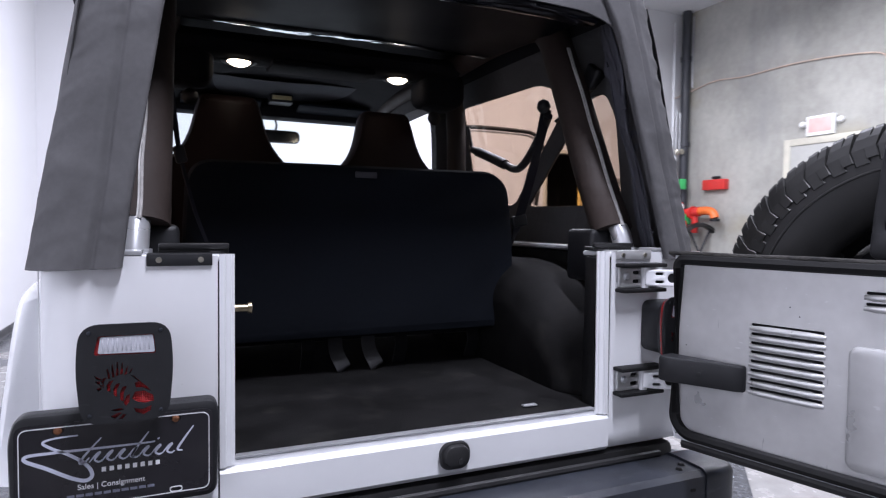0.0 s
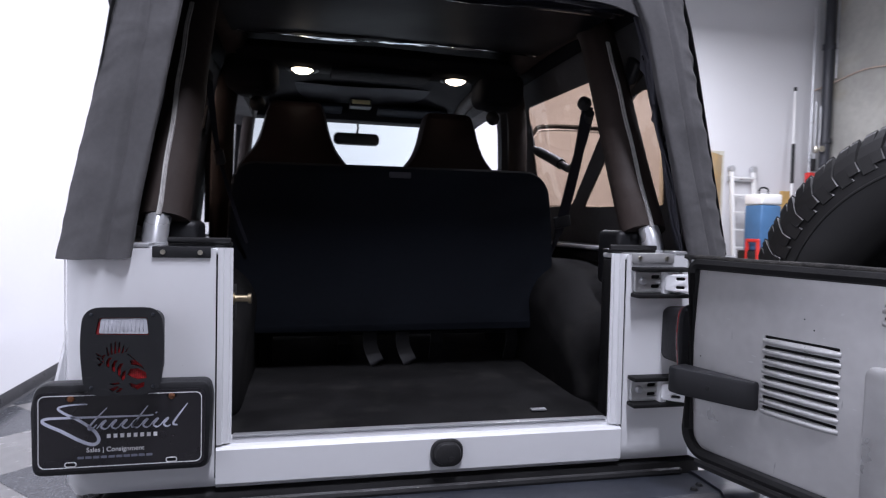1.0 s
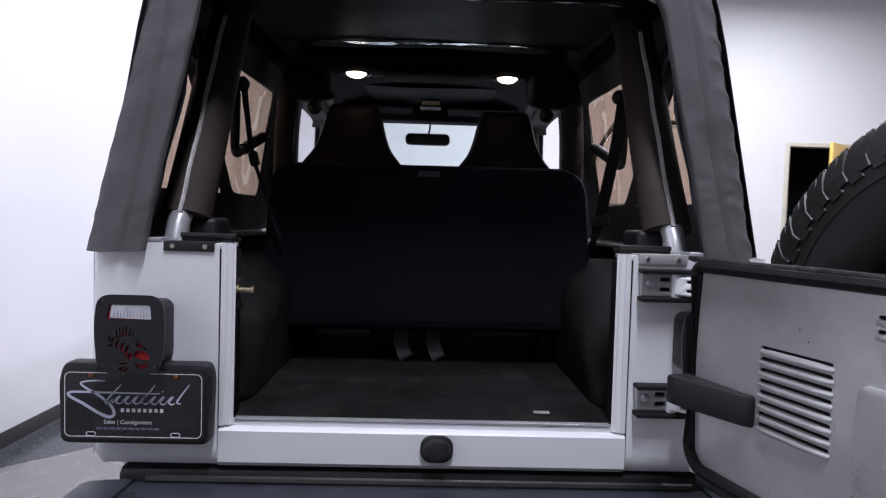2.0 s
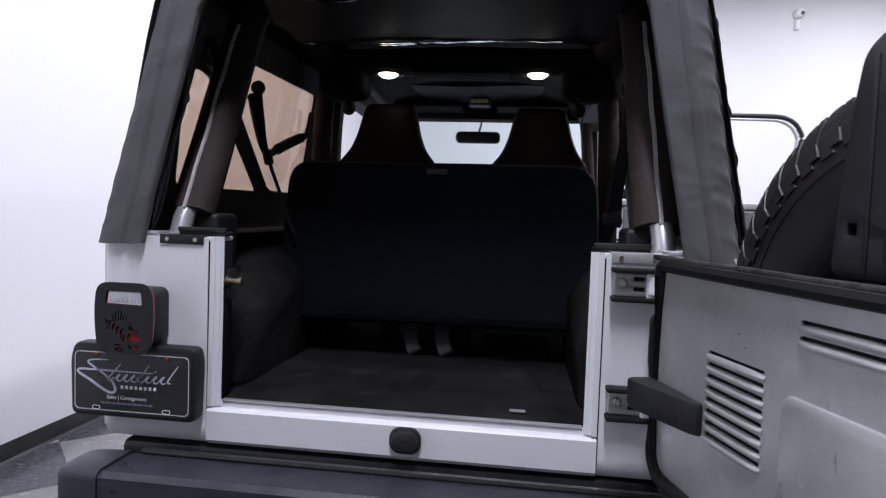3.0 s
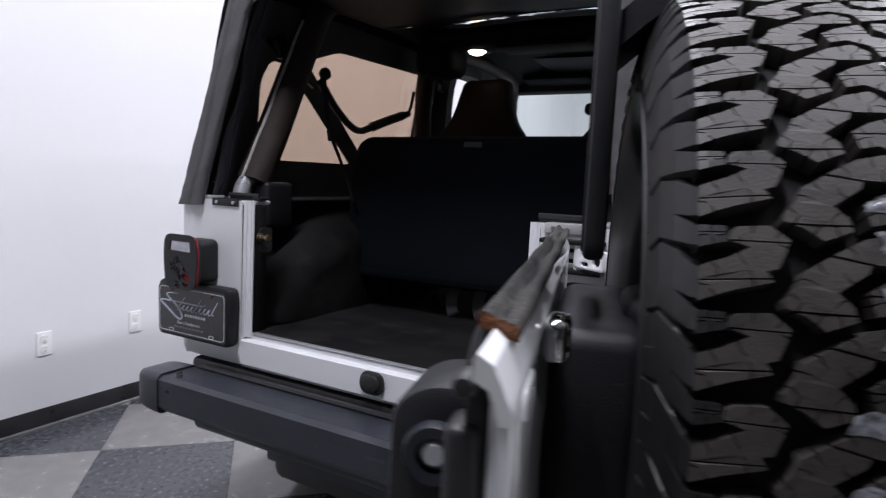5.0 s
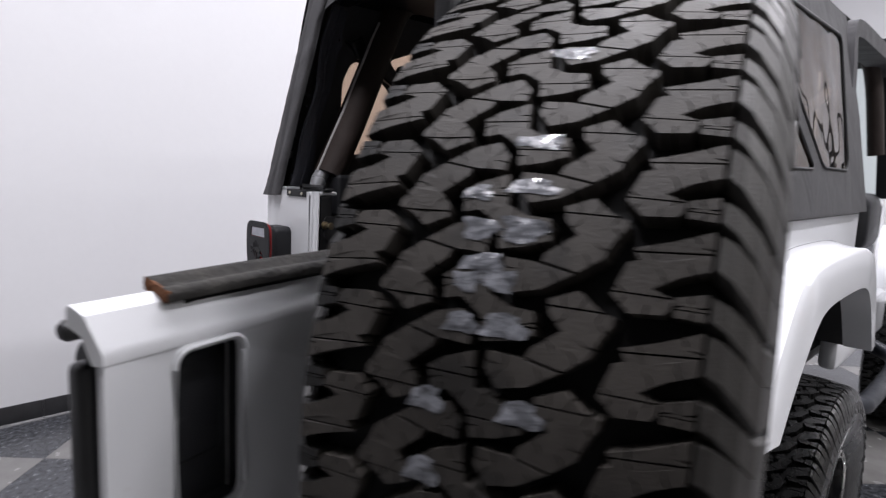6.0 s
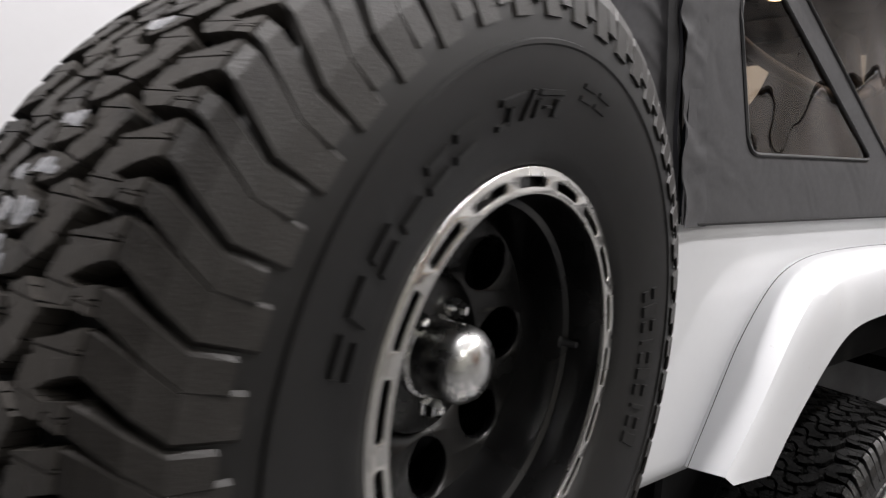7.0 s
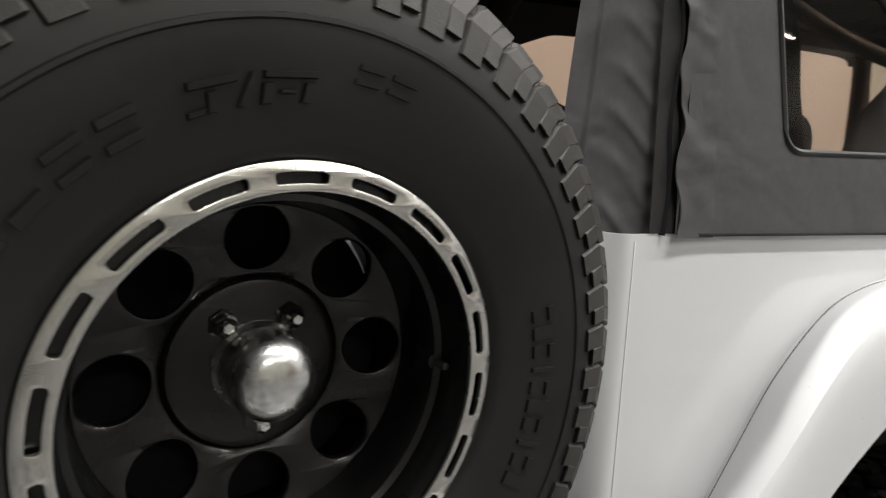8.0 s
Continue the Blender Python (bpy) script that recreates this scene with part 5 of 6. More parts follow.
        n = Vector((-e.y, e.x)).normalized() * (1 if turn > 0 else -1)
        m = a + e * 0.5
        # how far it is across the block from here
        far = 40.0
        for j, p in enumerate(pts):
            d = pts[(j + 1) % len(pts)] - p
            det = n.x * d.y - n.y * d.x
            if j != i and abs(det) > 1e-6:
                t = ((p.x - m.x) * d.y - (p.y - m.y) * d.x) / det
                u = ((p.x - m.x) * n.y - (p.y - m.y) * n.x) / det
                if t > 0.1 and -0.02 <= u <= 1.02:
                    far = min(far, t)
        deep = min(0.44 * far, 9.5)
        along = e.normalized()
        bend = 0.9 if i % 2 else -0.9
        left = [m - along * 0.55, m + n * deep * 0.5 + along * (bend - 0.42), m + n * deep - along * 0.15]
        right = [m + n * deep + along * 0.15, m + n * deep * 0.5 + along * (bend + 0.42), m + along * 0.55]
        out += [tuple(p) for p in left + right]
    return out


def tread_blocks():
    """Interlocking blocks cut by sipes, and shoulder lugs that run over the side in a chevron."""
    bm = bmesh.new()
    shift = -0.006

    def spot(s, w, r):
        a = 2 * math.pi / PITCH * s
        return bm.verts.new((r * math.sin(a), w, r * math.cos(a)))

    def block(pts, depth):
        cs, cw = sum(p[0] for p in pts) / len(pts), sum(p[1] for p in pts) / len(pts)
        top = [spot(cs + (s - cs) * 0.97, cw + (w - cw) * 0.97 + shift, crown(w + shift)) for s, w in pts]
        low = [spot(cs + (s - cs) * 1.03, cw + (w - cw) * 1.03 + shift, crown(w + shift) - depth) for s, w in pts]
        bm.faces.new(top)
        for i in range(len(pts)):
            bm.faces.new((low[i], low[(i + 1) % len(pts)], top[(i + 1) % len(pts)], top[i]))
    toothed = [[(a / 51, b) for a, b in notched([(s * 51, w) for s, w in poly])] for poly in (ARM_BLOCK, Z_BLOCK, SHOULDER, SHOULDER_SMALL)]
    arm = cut(cut([toothed[0]], (-0.48, -48), (-0.40, -27)), (0.17, -80), (0.17, -20))
    zed = cut(cut([toothed[1]], (-0.06, -40), (-0.06, 20)), (0.34, -10), (0.34, 40))
    lug = cut(cut([toothed[2]], (0.40, -100), (0.40, -60), 0.3), (0.90, -120), (0.80, -60), 0.3)
    small = cut([toothed[3]], (0.31, -120), (0.31, -90), 0.3)
    for k in range(PITCH):
        for polys, both in ((arm, 1), (zed, 0), (lug, 1), (small, 1)):
            for poly in polys:
                block([(k + s, w / 1000) for s, w in poly], 0.0155)
                if both:
                    block([(k - 0.75 - s, -w / 1000) for s, w in poly], 0.0155)
    return bm


def shoulder_lugs(side):
    """Lugs carried over one shoulder in a chevron: radius, place across, turn."""
    bm = bmesh.new()

    def spot(s, w, r):
        a = 2 * math.pi / PITCH * s
        return bm.verts.new((r * math.sin(a), w, r * math.cos(a)))
    shift = -0.006
    for k in range(PITCH):
        for cut0, cut1, end in ((0.72, 1.13, 0.317), (0.22, 0.50, 0.327)):
            if side > 0:
                cut0, cut1 = -0.75 - cut1, -0.75 - cut0
            path = [(0.3835, 0.1145, 0.0, 0.014), (0.3785, 0.1205, 0.06, 0.011), (0.3660, 0.1295, 0.24, 0.0062), (0.3490, 0.1370, 0.46, 0.0042), (end, 0.1422, 0.46, 0.0026)]
            rows = []
            for j, (r, w, sh, deep) in enumerate(path):
                tilt = (0.25, 0.5, 0.8, 0.95, 1)[j]
                ring = []
                wide = (0.0, 0.02, 0.05, 0.065, 0.065)[j] * (1.0 if side > 0 else 1.45)
                for sfrac, low in ((cut0 - 0.03 - wide, 1), (cut0 + 0.03 - wide, 0), (cut1 - 0.03 + wide, 0), (cut1 + 0.03 + wide, 1)):
                    ring.append(spot(k + sfrac + sh * side, side * (w - low * deep * tilt) + shift * (1 - tilt), r - low * deep * (1 - tilt)))
                rows.append(ring)
            for a, b in zip(rows, rows[1:]):
                for j in range(3):
                    bm.faces.new((a[j], a[j + 1], b[j + 1], b[j]))
            bm.faces.new(rows[0])
            bm.faces.new(rows[-1])
    return bm


def carcass():
    side = [(0.196, 0.104), (0.203, 0.116), (0.214, 0.121), (0.228, 0.1265), (0.245, 0.1320), (0.275, 0.1390), (0.291, 0.1408), (0.2955, 0.1412), (0.2968, 0.1432), (0.2998, 0.1432), (0.3012, 0.1405), (0.316, 0.1395), (0.328, 0.1378), (0.342, 0.1335), (0.357, 0.1265), (0.364, 0.115), (0.3695, 0.100), (0.3725, 0.06), (0.374, 0.0)]
    return lathe(side + [(r, -h) for r, h in side[-2::-1]], 120)


def fuller(c):
    """The inner half of the tyre bulges a little more than the outer one."""
    k = max(0.0, min(1.0, (-c.y - 0.06) / 0.05))
    r = math.hypot(c.x, c.z)
    grow = 1 + 0.0045 * k * max(0.0, min(1.0, (r - 0.35) / 0.025)) / max(r, 0.1)
    return Vector((c.x * grow, c.y - 0.006 * k * max(0.0, min(1.0, (r - 0.20) / 0.04)), c.z * grow))


def letter_bars(marks, r, height, lift, mirror=1):
    """Raised plain bars along the sidewall, one mesh each: (angle, width in degrees, slant, kind)."""
    for ang, wide, slant, style in marks:
        boxes = {"bar": ((0, 1, 0, 1),), "low": ((0, 1, 0, 0.45),), "split": ((0, 1, 0, 0.35), (0, 1, 0.65, 1)), "thin": ((0.3, 0.7, 0, 1),), "tee": ((0.05, 1, 0.70, 1), (0.0, 0.42, 0.0, 0.26), (0.38, 0.62, 0.0, 0.64)), "arch": ((0.0, 1, 0.72, 1), (0.0, 0.26, 0.0, 0.66), (0.74, 1, 0.0, 0.66), (0.32, 0.68, 0.26, 0.46))}[style]
        for x0, x1, z0, z1 in boxes:
            bm = bmesh.new()

            def corner(x, z, up):
                a = -radians(ang + (x + slant * z) * wide) * mirror
                rr = r + height * z
                h = float(np.interp(rr, (0.225, 0.245, 0.275, 0.300, 0.318), (0.1235, 0.132, 0.139, 0.141, 0.1408))) + up
                return bm.verts.new((rr * math.sin(a), h * (1 if mirror > 0 else -1), rr * math.cos(a)))
            lo = [corner(x, z, -0.003) for x, z in ((x0, z0), (x1, z0), (x1, z1), (x0, z1))]
            hi = [corner(x, z, lift) for x, z in ((x0 + 0.05, z0 + 0.06), (x1 - 0.05, z0 + 0.06), (x1 - 0.05, z1 - 0.06), (x0 + 0.05, z1 - 0.06))]
            bm.faces.new(hi)
            for i in range(4):
                bm.faces.new((lo[i], lo[(i + 1) % 4], hi[(i + 1) % 4], hi[i]))
            yield bm


def rim_disc():
    """The dished black centre with eight round holes."""
    bm = bmesh.new()
    N_ = 96
    prof = [(0.1760, 0.109), (0.1735, 0.100), (0.1705, 0.080), (0.1700, 0.072), (0.1640, 0.068), (0.1620, 0.060), (0.1600, 0.034), (0.1585, 0.020), (0.1560, 0.012)]
    rings = []
    for r, h in prof:
        rings.append([bm.verts.new((r * math.sin(2 * math.pi * k / N_), h, r * math.cos(2 * math.pi * k / N_))) for k in range(N_)])
    for a, b in zip(rings, rings[1:]):
        for k in range(N_):
            bm.faces.new((a[k], a[(k + 1) % N_], b[(k + 1) % N_], b[k]))
    return bm


def disc_height(r):
    """The centre falls away from its rim and rises again to the flat pad round the hub."""
    return float(np.interp(r, (0.0, 0.083, 0.0875, 0.100, 0.150, 0.157), (0.000, 0.000, -0.006, 0.000, 0.010, 0.014)))


def rim_face():
    holes = [[(0.1235 * math.sin(a) + 0.0305 * math.cos(t), 0.1235 * math.cos(a) + 0.0305 * math.sin(t)) for t in np.linspace(0, 2 * math.pi, 29)[:-1]] for a in np.linspace(0, 2 * math.pi, 9)[:-1]]
    ring = [(0.1572 * math.cos(t), 0.1572 * math.sin(t)) for t in np.linspace(0, 2 * math.pi, 97)[:-1]]
    hub = [(0.0865 * math.cos(t), 0.0865 * math.sin(t)) for t in np.linspace(0, 2 * math.pi, 65)[:-1]]
    bm = plate(ring, holes + [hub], depth=0.012, edge=0.0025)
    # local z of the plate becomes the axle
    bm.transform(Matrix(((1, 0, 0, 0), (0, 0, 1, 0), (0, 1, 0, 0), (0, 0, 0, 1))))
    return bent(bm, lambda c: Vector((c.x, c.y + disc_height(math.hypot(c.x, c.z)) - 0.004, c.z)))


def rim_lip():
    """Machined outer ring with slots pressed into it."""
    inner, outer = 0.1748, 0.1995
    ring = [(outer * math.cos(t), outer * math.sin(t)) for t in np.linspace(0, 2 * math.pi, 129)[:-1]]
    hole = [(inner * math.cos(t), inner * math.sin(t)) for t in np.linspace(0, 2 * math.pi, 129)[:-1]]
    slots_ = []
    for k in range(18):
        a = radians(89 - 20 * k)
        pts = [(0.1902 * math.cos(a + q * 0.120), 0.1902 * math.sin(a + q * 0.120)) for q in np.linspace(-1, 1, 7)]
        pts += [(0.1816 * math.cos(a + q * 0.120), 0.1816 * math.sin(a + q * 0.120)) for q in np.linspace(1, -1, 7)]
        slots_.append(round_poly(pts, 0.003, 2))
    bm = plate(ring, [hole] + slots_, depth=0.006, edge=0.0012)
    bm.transform(Matrix(((1, 0, 0, 0), (0, 0, 1, 0), (0, 1, 0, 0), (0, 0, 0, 1))))
    return bent(bm, lambda c: Vector((c.x, c.y + 0.112 - 0.25 * max(0, math.hypot(c.x, c.z) - 0.196), c.z)))


def wheel(name, label, category, rubber, group=""):
    ob = thing(name, (0, 0, 0), label, category, group)
    ty = part("tyre", bent(carcass(), fuller), rubber, ob, "black all-terrain tyre")
    part("groove_bed", bent(lathe([(0.3665, 0.112), (0.3703, 0.100), (0.3733, 0.06), (0.3748, 0.0), (0.3733, -0.06), (0.3703, -0.100), (0.3665, -0.112)], 120), fuller), GROOVE, ty, "black rubber in the grooves, darkened for their shade")
    blocks = tread_blocks()
    middle = len(blocks.faces)
    tread = part("tread", bent(merge(blocks, shoulder_lugs(1), shoulder_lugs(-1)), fuller), TREAD if rubber is TYRE else rubber, ty, "zigzag tread blocks", smooth=False)
    tread.data.materials.append(rubber)
    tread.data.materials.append(SHOULDER_RUBBER if rubber is TYRE else rubber)
    for face in tread.data.polygons:
        face.material_index = 1 if face.center.y < -0.114 else 2 if face.index >= middle else 0

    if rubber is TYRE:
        big = [(-74 + 7.8 * k, 6.0, 0.15, ("split", "bar", "split", "low", "split", "split")[k % 6]) for k in range(6)] + [(-22.6, 8.6, 0.12, "tee"), (-14.2, 1.3, 2.4, "bar"), (-10.6, 9.6, 0.12, "arch")]
        for bar in letter_bars(big, 0.2395, 0.0245, 0.0034):
            part("raised_marking", bar, rubber, ty)
        for bar in letter_bars([(6.0, 5.2, 0.1, "split"), (12.2, 5.4, 0.1, "split")], 0.2585, 0.0165, 0.0016):
            part("raised_marking", bar, rubber, ty)
        right = [(77 + 4.5 * k, 3.3, 0.0, ("split", "bar", "split", "thin")[k % 4]) for k in range(10)]
        for bar in letter_bars(right, 0.2415, 0.027, 0.0030):
            part("raised_marking", bar, rubber, ty)
        white = [(26.5 + 8.2 * k, 5.6, 0.1, ("split", "bar", "split")[k % 3]) for k in range(9)]
        for bar in letter_bars(white, 0.2205, 0.026, 0.002, -1):
            part("white_marking", bent(bar, fuller), LETTER_WHITE, ty, "raised white bars on the inner sidewall")
    rim = part("rim", rim_disc(), RIM_BLACK, ob, "satin black alloy rim with round holes")
    part("rim_face", rim_face(), RIM_BLACK, rim)
    part("rim_lip", rim_lip(), RIM_LIP, rim, "machined bright lip with slots")
    part("lip_backing", lathe([(0.206, 0.103), (0.178, 0.106)], 64), RIM_BLACK, rim)
    part("rim_barrel", lathe([(0.205, 0.108), (0.198, 0.104), (0.176, 0.085), (0.168, 0.0), (0.176, -0.085), (0.200, -0.105), (0.207, -0.112)], 64), RIM_BLACK, rim)
    part("hub_plate", lathe([(0, 0.002), (0.076, 0.002), (0.0825, 0.000), (0.0855, -0.005), (0.0875, -0.016), (0.0875, -0.022), (0, -0.022)], 56), RIM_BLACK, rim)
    part("centre_cap", lathe([(0, 0.070), (0.012, 0.0692), (0.024, 0.0663), (0.0325, 0.0608), (0.0385, 0.053), (0.0405, 0.044), (0.0405, 0.010), (0.044, 0.006), (0.044, 0.000), (0, 0.000)], 32), DULL_CHROME, ob, "dented dull chrome centre cap")
    for k in range(5):
        a = radians(36 + 72 * k)
        if rubber is TYRE and k in (1, 3):
            continue
        part("lug_nut", moved(lathe([(0, 0.022), (0.005, 0.0215), (0.0085, 0.018), (0.0112, 0.013), (0.0118, 0.004), (0.0145, 0.001), (0, 0.001)], 6), at(0.0555 * math.sin(a), 0.002, 0.0555 * math.cos(a))), CHROME, ob)
    part("valve", moved(lathe([(0, 0.022), (0.004, 0.02), (0.0045, 0.004), (0.008, 0.0), (0, 0)], 10), at(-0.1655, 0.066, -0.006)), RUBBER, ob)
    return ob


def residue(marks):
    """Shiny scraps of label film stuck to the tread: (angle, place across, length, width)."""
    for ang, w, long, wide in marks:
        bm = bmesh.new()
        rows = []
        for ring in (0.0, 0.55, 1.0):
            row = []
            for k in range(12):
                t = 2 * math.pi * k / 12
                q = ring * (1 + 0.22 * math.sin(3 * t + ang) + 0.12 * math.sin(5 * t))
                a = radians(ang) + q * abs(math.cos(t)) ** 0.6 * math.copysign(1, math.cos(t)) * long / 2 / R
                ww = w + q * abs(math.sin(t)) ** 0.6 * math.copysign(1, math.sin(t)) * wide / 2
                r = crown(ww) + 0.0011 - 0.0006 * ring
                row.append(bm.verts.new((r * math.sin(a), ww, r * math.cos(a))))
            rows.append(row)
        for a, b in zip(rows, rows[1:]):
            for k in range(12):
                bm.faces.new((a[k], a[(k + 1) % 12], b[(k + 1) % 12], b[k]))
        bmesh.ops.remove_doubles(bm, verts=bm.verts, dist=1e-6)
        yield bm


spare = wheel("spare_wheel", "spare wheel with knobbly all-terrain tyre bolted to the tailgate", "spare wheel", TYRE)
spare.matrix_world = SWING @ at(0.722, 0.720, 1.15)
FOIL = material("torn_label_film", (0.16, 0.165, 0.18), rough=0.22, vary=0.6, scale=70, fine=160, bump=0.35, bump_scale=90, coat=0.6)
for scrap in residue([(45.2, 0.008, 0.012, 0.030), (56.6, 0.006, 0.010, 0.030), (61.2, 0.008, 0.010, 0.030), (62.0, -0.025, 0.010, 0.018), (65.3, -0.019, 0.014, 0.022), (65.1, 0.008, 0.016, 0.026),
                      (68.4, -0.012, 0.012, 0.026), (70.0, -0.020, 0.012, 0.016), (69.7, 0.000, 0.012, 0.020), (73.6, -0.019, 0.012, 0.020), (73.4, 0.007, 0.014, 0.026), (80.4, -0.034, 0.014, 0.022), (80.0, 0.023, 0.014, 0.024), (86.5, -0.033, 0.016, 0.022)]):
    part("label_scrap", scrap, FOIL, spare, "torn shiny label scrap")
road = wheel("road_wheel", "road wheel with glossy dressed all-terrain tyre standing on the tiles", "wheel", TYRE_WET, "road wheels")
OUT = Matrix.Rotation(radians(-90), 4, "Z")
road.matrix_world = at(0.785, ARCH_Y, R) @ OUT @ Matrix.Rotation(radians(17), 4, "Y")
copy_thing(road, at(-0.765, ARCH_Y, R) @ Matrix.Rotation(radians(90), 4, "Z"))
copy_thing(road, at(0.785, ARCH_Y + 2.37, R) @ OUT)
copy_thing(road, at(-0.765, ARCH_Y + 2.37, R) @ Matrix.Rotation(radians(90), 4, "Z"))

# ---- the soft top ----
def lerp(a, b, t):
    return a + (b - a) * t


def side_x(s, z):
    """Half width of the soft top's side at a height."""
    return 0.776 - (0.018 * max(0.0, min(1.0, (1.95 - z) / 0.6)) if s < 0 else 0.0) - 0.155 * max(0, z - 1.255) - 0.10 * max(0, z - 1.80) ** 1.0


top = part("soft_top_roof", sheet(lambda u, v: Vector(((u - 0.5) * 2 * 0.655, 0.13 + 2.27 * v, 1.955 + 0.155 * math.sin(math.pi * min(1, v * 0.88 + 0.06)) ** 0.6 * (1 - (2 * u - 1) ** 4 * 0.78) - 0.035 * abs(2 * u - 1) ** 3 + 0.004 * math.sin(v * 31 + u * 7))), 30, 60, 0.004), TOP_CLOTH, car, "charcoal cloth roof of the soft top")

for s in (-1, 1):
    # rear corner: wraps from the opening's edge round the corner to the side
    def corner(u, v):
        z = lerp(1.238 + 0.013 * max(0, min(1, (u - 0.74) * 4)) if s > 0 else 1.238 - 0.008 * u, 1.983, v)
        k = (z - 1.25) / 0.65
        rows = [(lerp(0.618, 0.523, k) - 0.05 * max(0, k - 0.86) * 3, lerp(-0.014, 0.10, k) + 0.012), (lerp(0.622, 0.527, k) - 0.05 * max(0, k - 0.86) * 3, lerp(-0.018, 0.092, k)),
                (lerp(0.67, 0.58, k), lerp(-0.013, 0.093, k)), (lerp(0.722, 0.645, k), lerp(0.002, 0.112, k)) if s > 0 else (lerp(0.738, 0.645, k), lerp(-0.006, 0.112, k)), (lerp(0.742, 0.668, k), lerp(0.036, 0.150, k)) if s > 0 else (lerp(0.780, 0.686, k), lerp(0.034, 0.152, k)), (lerp(0.757, 0.682, k), lerp(0.088, 0.185, k)) if s > 0 else (lerp(0.792, 0.700, k), lerp(0.088, 0.185, k))]
        t = u * (len(rows) - 1)
        i = min(int(t), len(rows) - 2)
        f = t - i
        p0, p1, p2, p3 = [Vector(rows[max(0, min(len(rows) - 1, i + d))]) for d in (-1, 0, 1, 2)]
        p = 0.5 * ((2 * p1) + (p2 - p0) * f + (2 * p0 - 5 * p1 + 4 * p2 - p3) * f * f + (3 * p1 - p0 - 3 * p2 + p3) * f ** 3)
        fold = 0.0025 * math.sin(9 * u + 13 * z + 1.5 * math.sin(5 * z)) * math.sin(math.pi * u) * (0.6 + 0.4 * noise.noise(Vector((u * 3, z * 5, s))))
        fold += 0.003 * noise.noise(Vector((u * 6 + 3 * z, z * 7, 4 + s)))
        # slack folds that hang from the seam and run down towards the zip
        phase = (z + 0.11 * max(0, (u - 0.43) / 0.55) ** 1.8 + 0.014 * noise.noise(Vector((z * 7, s, 2)))) * 2 * math.pi / 0.068
        fold += (0.0055 if s > 0 else 0.0015) * (0.5 + 0.5 * math.sin(phase)) ** 3 * max(0, min(1, (u - 0.45) * 5)) * max(0.15, min(1, (1.02 - u) * 6)) * (0.35 + 1.2 * abs(noise.noise(Vector((z * 9, s * 5, u * 2)))))
        fold += 0.004 * max(0, math.sin((u - 0.1) * 9 + 2.0 * (z - 1.25))) * max(0, min(1, (0.4 - u) * 6))
        seam = -0.006 * math.exp(-((u - 0.42) / 0.018) ** 2) + 0.002 * math.exp(-((u - 0.46) / 0.02) ** 2)
        d = Vector((p.x - 0.45, p.y - 0.35)).normalized() * (fold + seam)
        return Vector((s * (lean_in(s, p.x) + d.x), p.y + d.y, z))
    part("rear_corner_cloth", sheet(corner, 70, 150, 0.003), TOP_CLOTH, car, "charcoal cloth rear corner of the soft top", angle=70)
    # dark lining flap hanging just inside the corner
    part("lining_flap", sheet(lambda u, v: Vector((s * (lerp(0.625, 0.545, v) + 0.062 * u + 0.007 * math.sin(v * 9 + u * 4) + 0.006 * math.sin(u * 15 + v * 3)), lerp(0.035, 0.14, v) + 0.10 * u + 0.012 * math.sin(u * 14 + v * 2.2) + 0.005 * math.sin(v * 14), 1.262 + v * 0.62)), 30, 40, 0.002), FLAP_CLOTH, car, "grey lining flap of the soft top")

    # side curtain with two clear windows parted by a slanting strip
    win_rear = round_poly([(0.318, 1.385), (0.875, 1.392), (0.43, 1.735), (0.345, 1.742), (0.305, 1.66)], 0.035, 5)
    win_front = round_poly([(0.975, 1.400), (1.318, 1.400), (1.335, 1.852), (0.70, 1.835), (0.515, 1.765)], 0.04, 5)
    edge_pts = [(0.100, 1.256), (0.80, 1.257), (1.60, 1.259), (1.57, 1.6), (1.52, 1.955), (0.9, 1.955), (0.185, 1.945), (0.145, 1.6)]

    def lay(c):
        zz = c.y
        yy = c.x
        puff = 0.004 * noise.noise(Vector((yy * 4, zz * 5, s * 3)))
        return Vector((s * (side_x(s, zz) + c.z + puff), yy, zz))
    part("side_curtain", bent(plate(edge_pts, [win_rear, win_front], depth=0.004), lay), TOP_CLOTH, car, "charcoal cloth side curtain of the soft top")
    for ring in (win_rear, win_front):
        pane = part("clear_window", bent(plate(ring, depth=0.0012), lay), VINYL, car, "smoke-tinted clear vinyl side window")
        pane.visible_shadow = False
        part("window_binding", sweep([lay(Vector((a, b, 0.003))) for a, b in ring], circle(0.0045, 6), closed=True), RUBBER, pane)
    # zip flap between corner and curtain
    part("zip_flap", sheet(lambda u, v: Vector((s * (side_x(s, 1.252 + 0.66 * v) + (0.004 if s > 0 else -0.008) + 0.008 * (1 - 0.5 * u) * noise.noise(Vector((u * 1.5, v * 19, s + 7))) + 0.006 * (1 - u) * (1 - v) ** 2), 0.096 + 0.070 * u + 0.050 * v + 0.006 * (1 - u) * math.sin(v * 31) + 0.003 * u * math.sin(v * 23 + 1), 1.252 + 0.66 * v)), 8, 90, 0.002), TOP_CLOTH, car)
    # dark strip stands in for the shade between corner cloth and zip flap
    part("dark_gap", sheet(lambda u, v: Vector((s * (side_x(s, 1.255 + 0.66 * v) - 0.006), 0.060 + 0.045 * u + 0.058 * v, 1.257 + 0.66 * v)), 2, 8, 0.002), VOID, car)
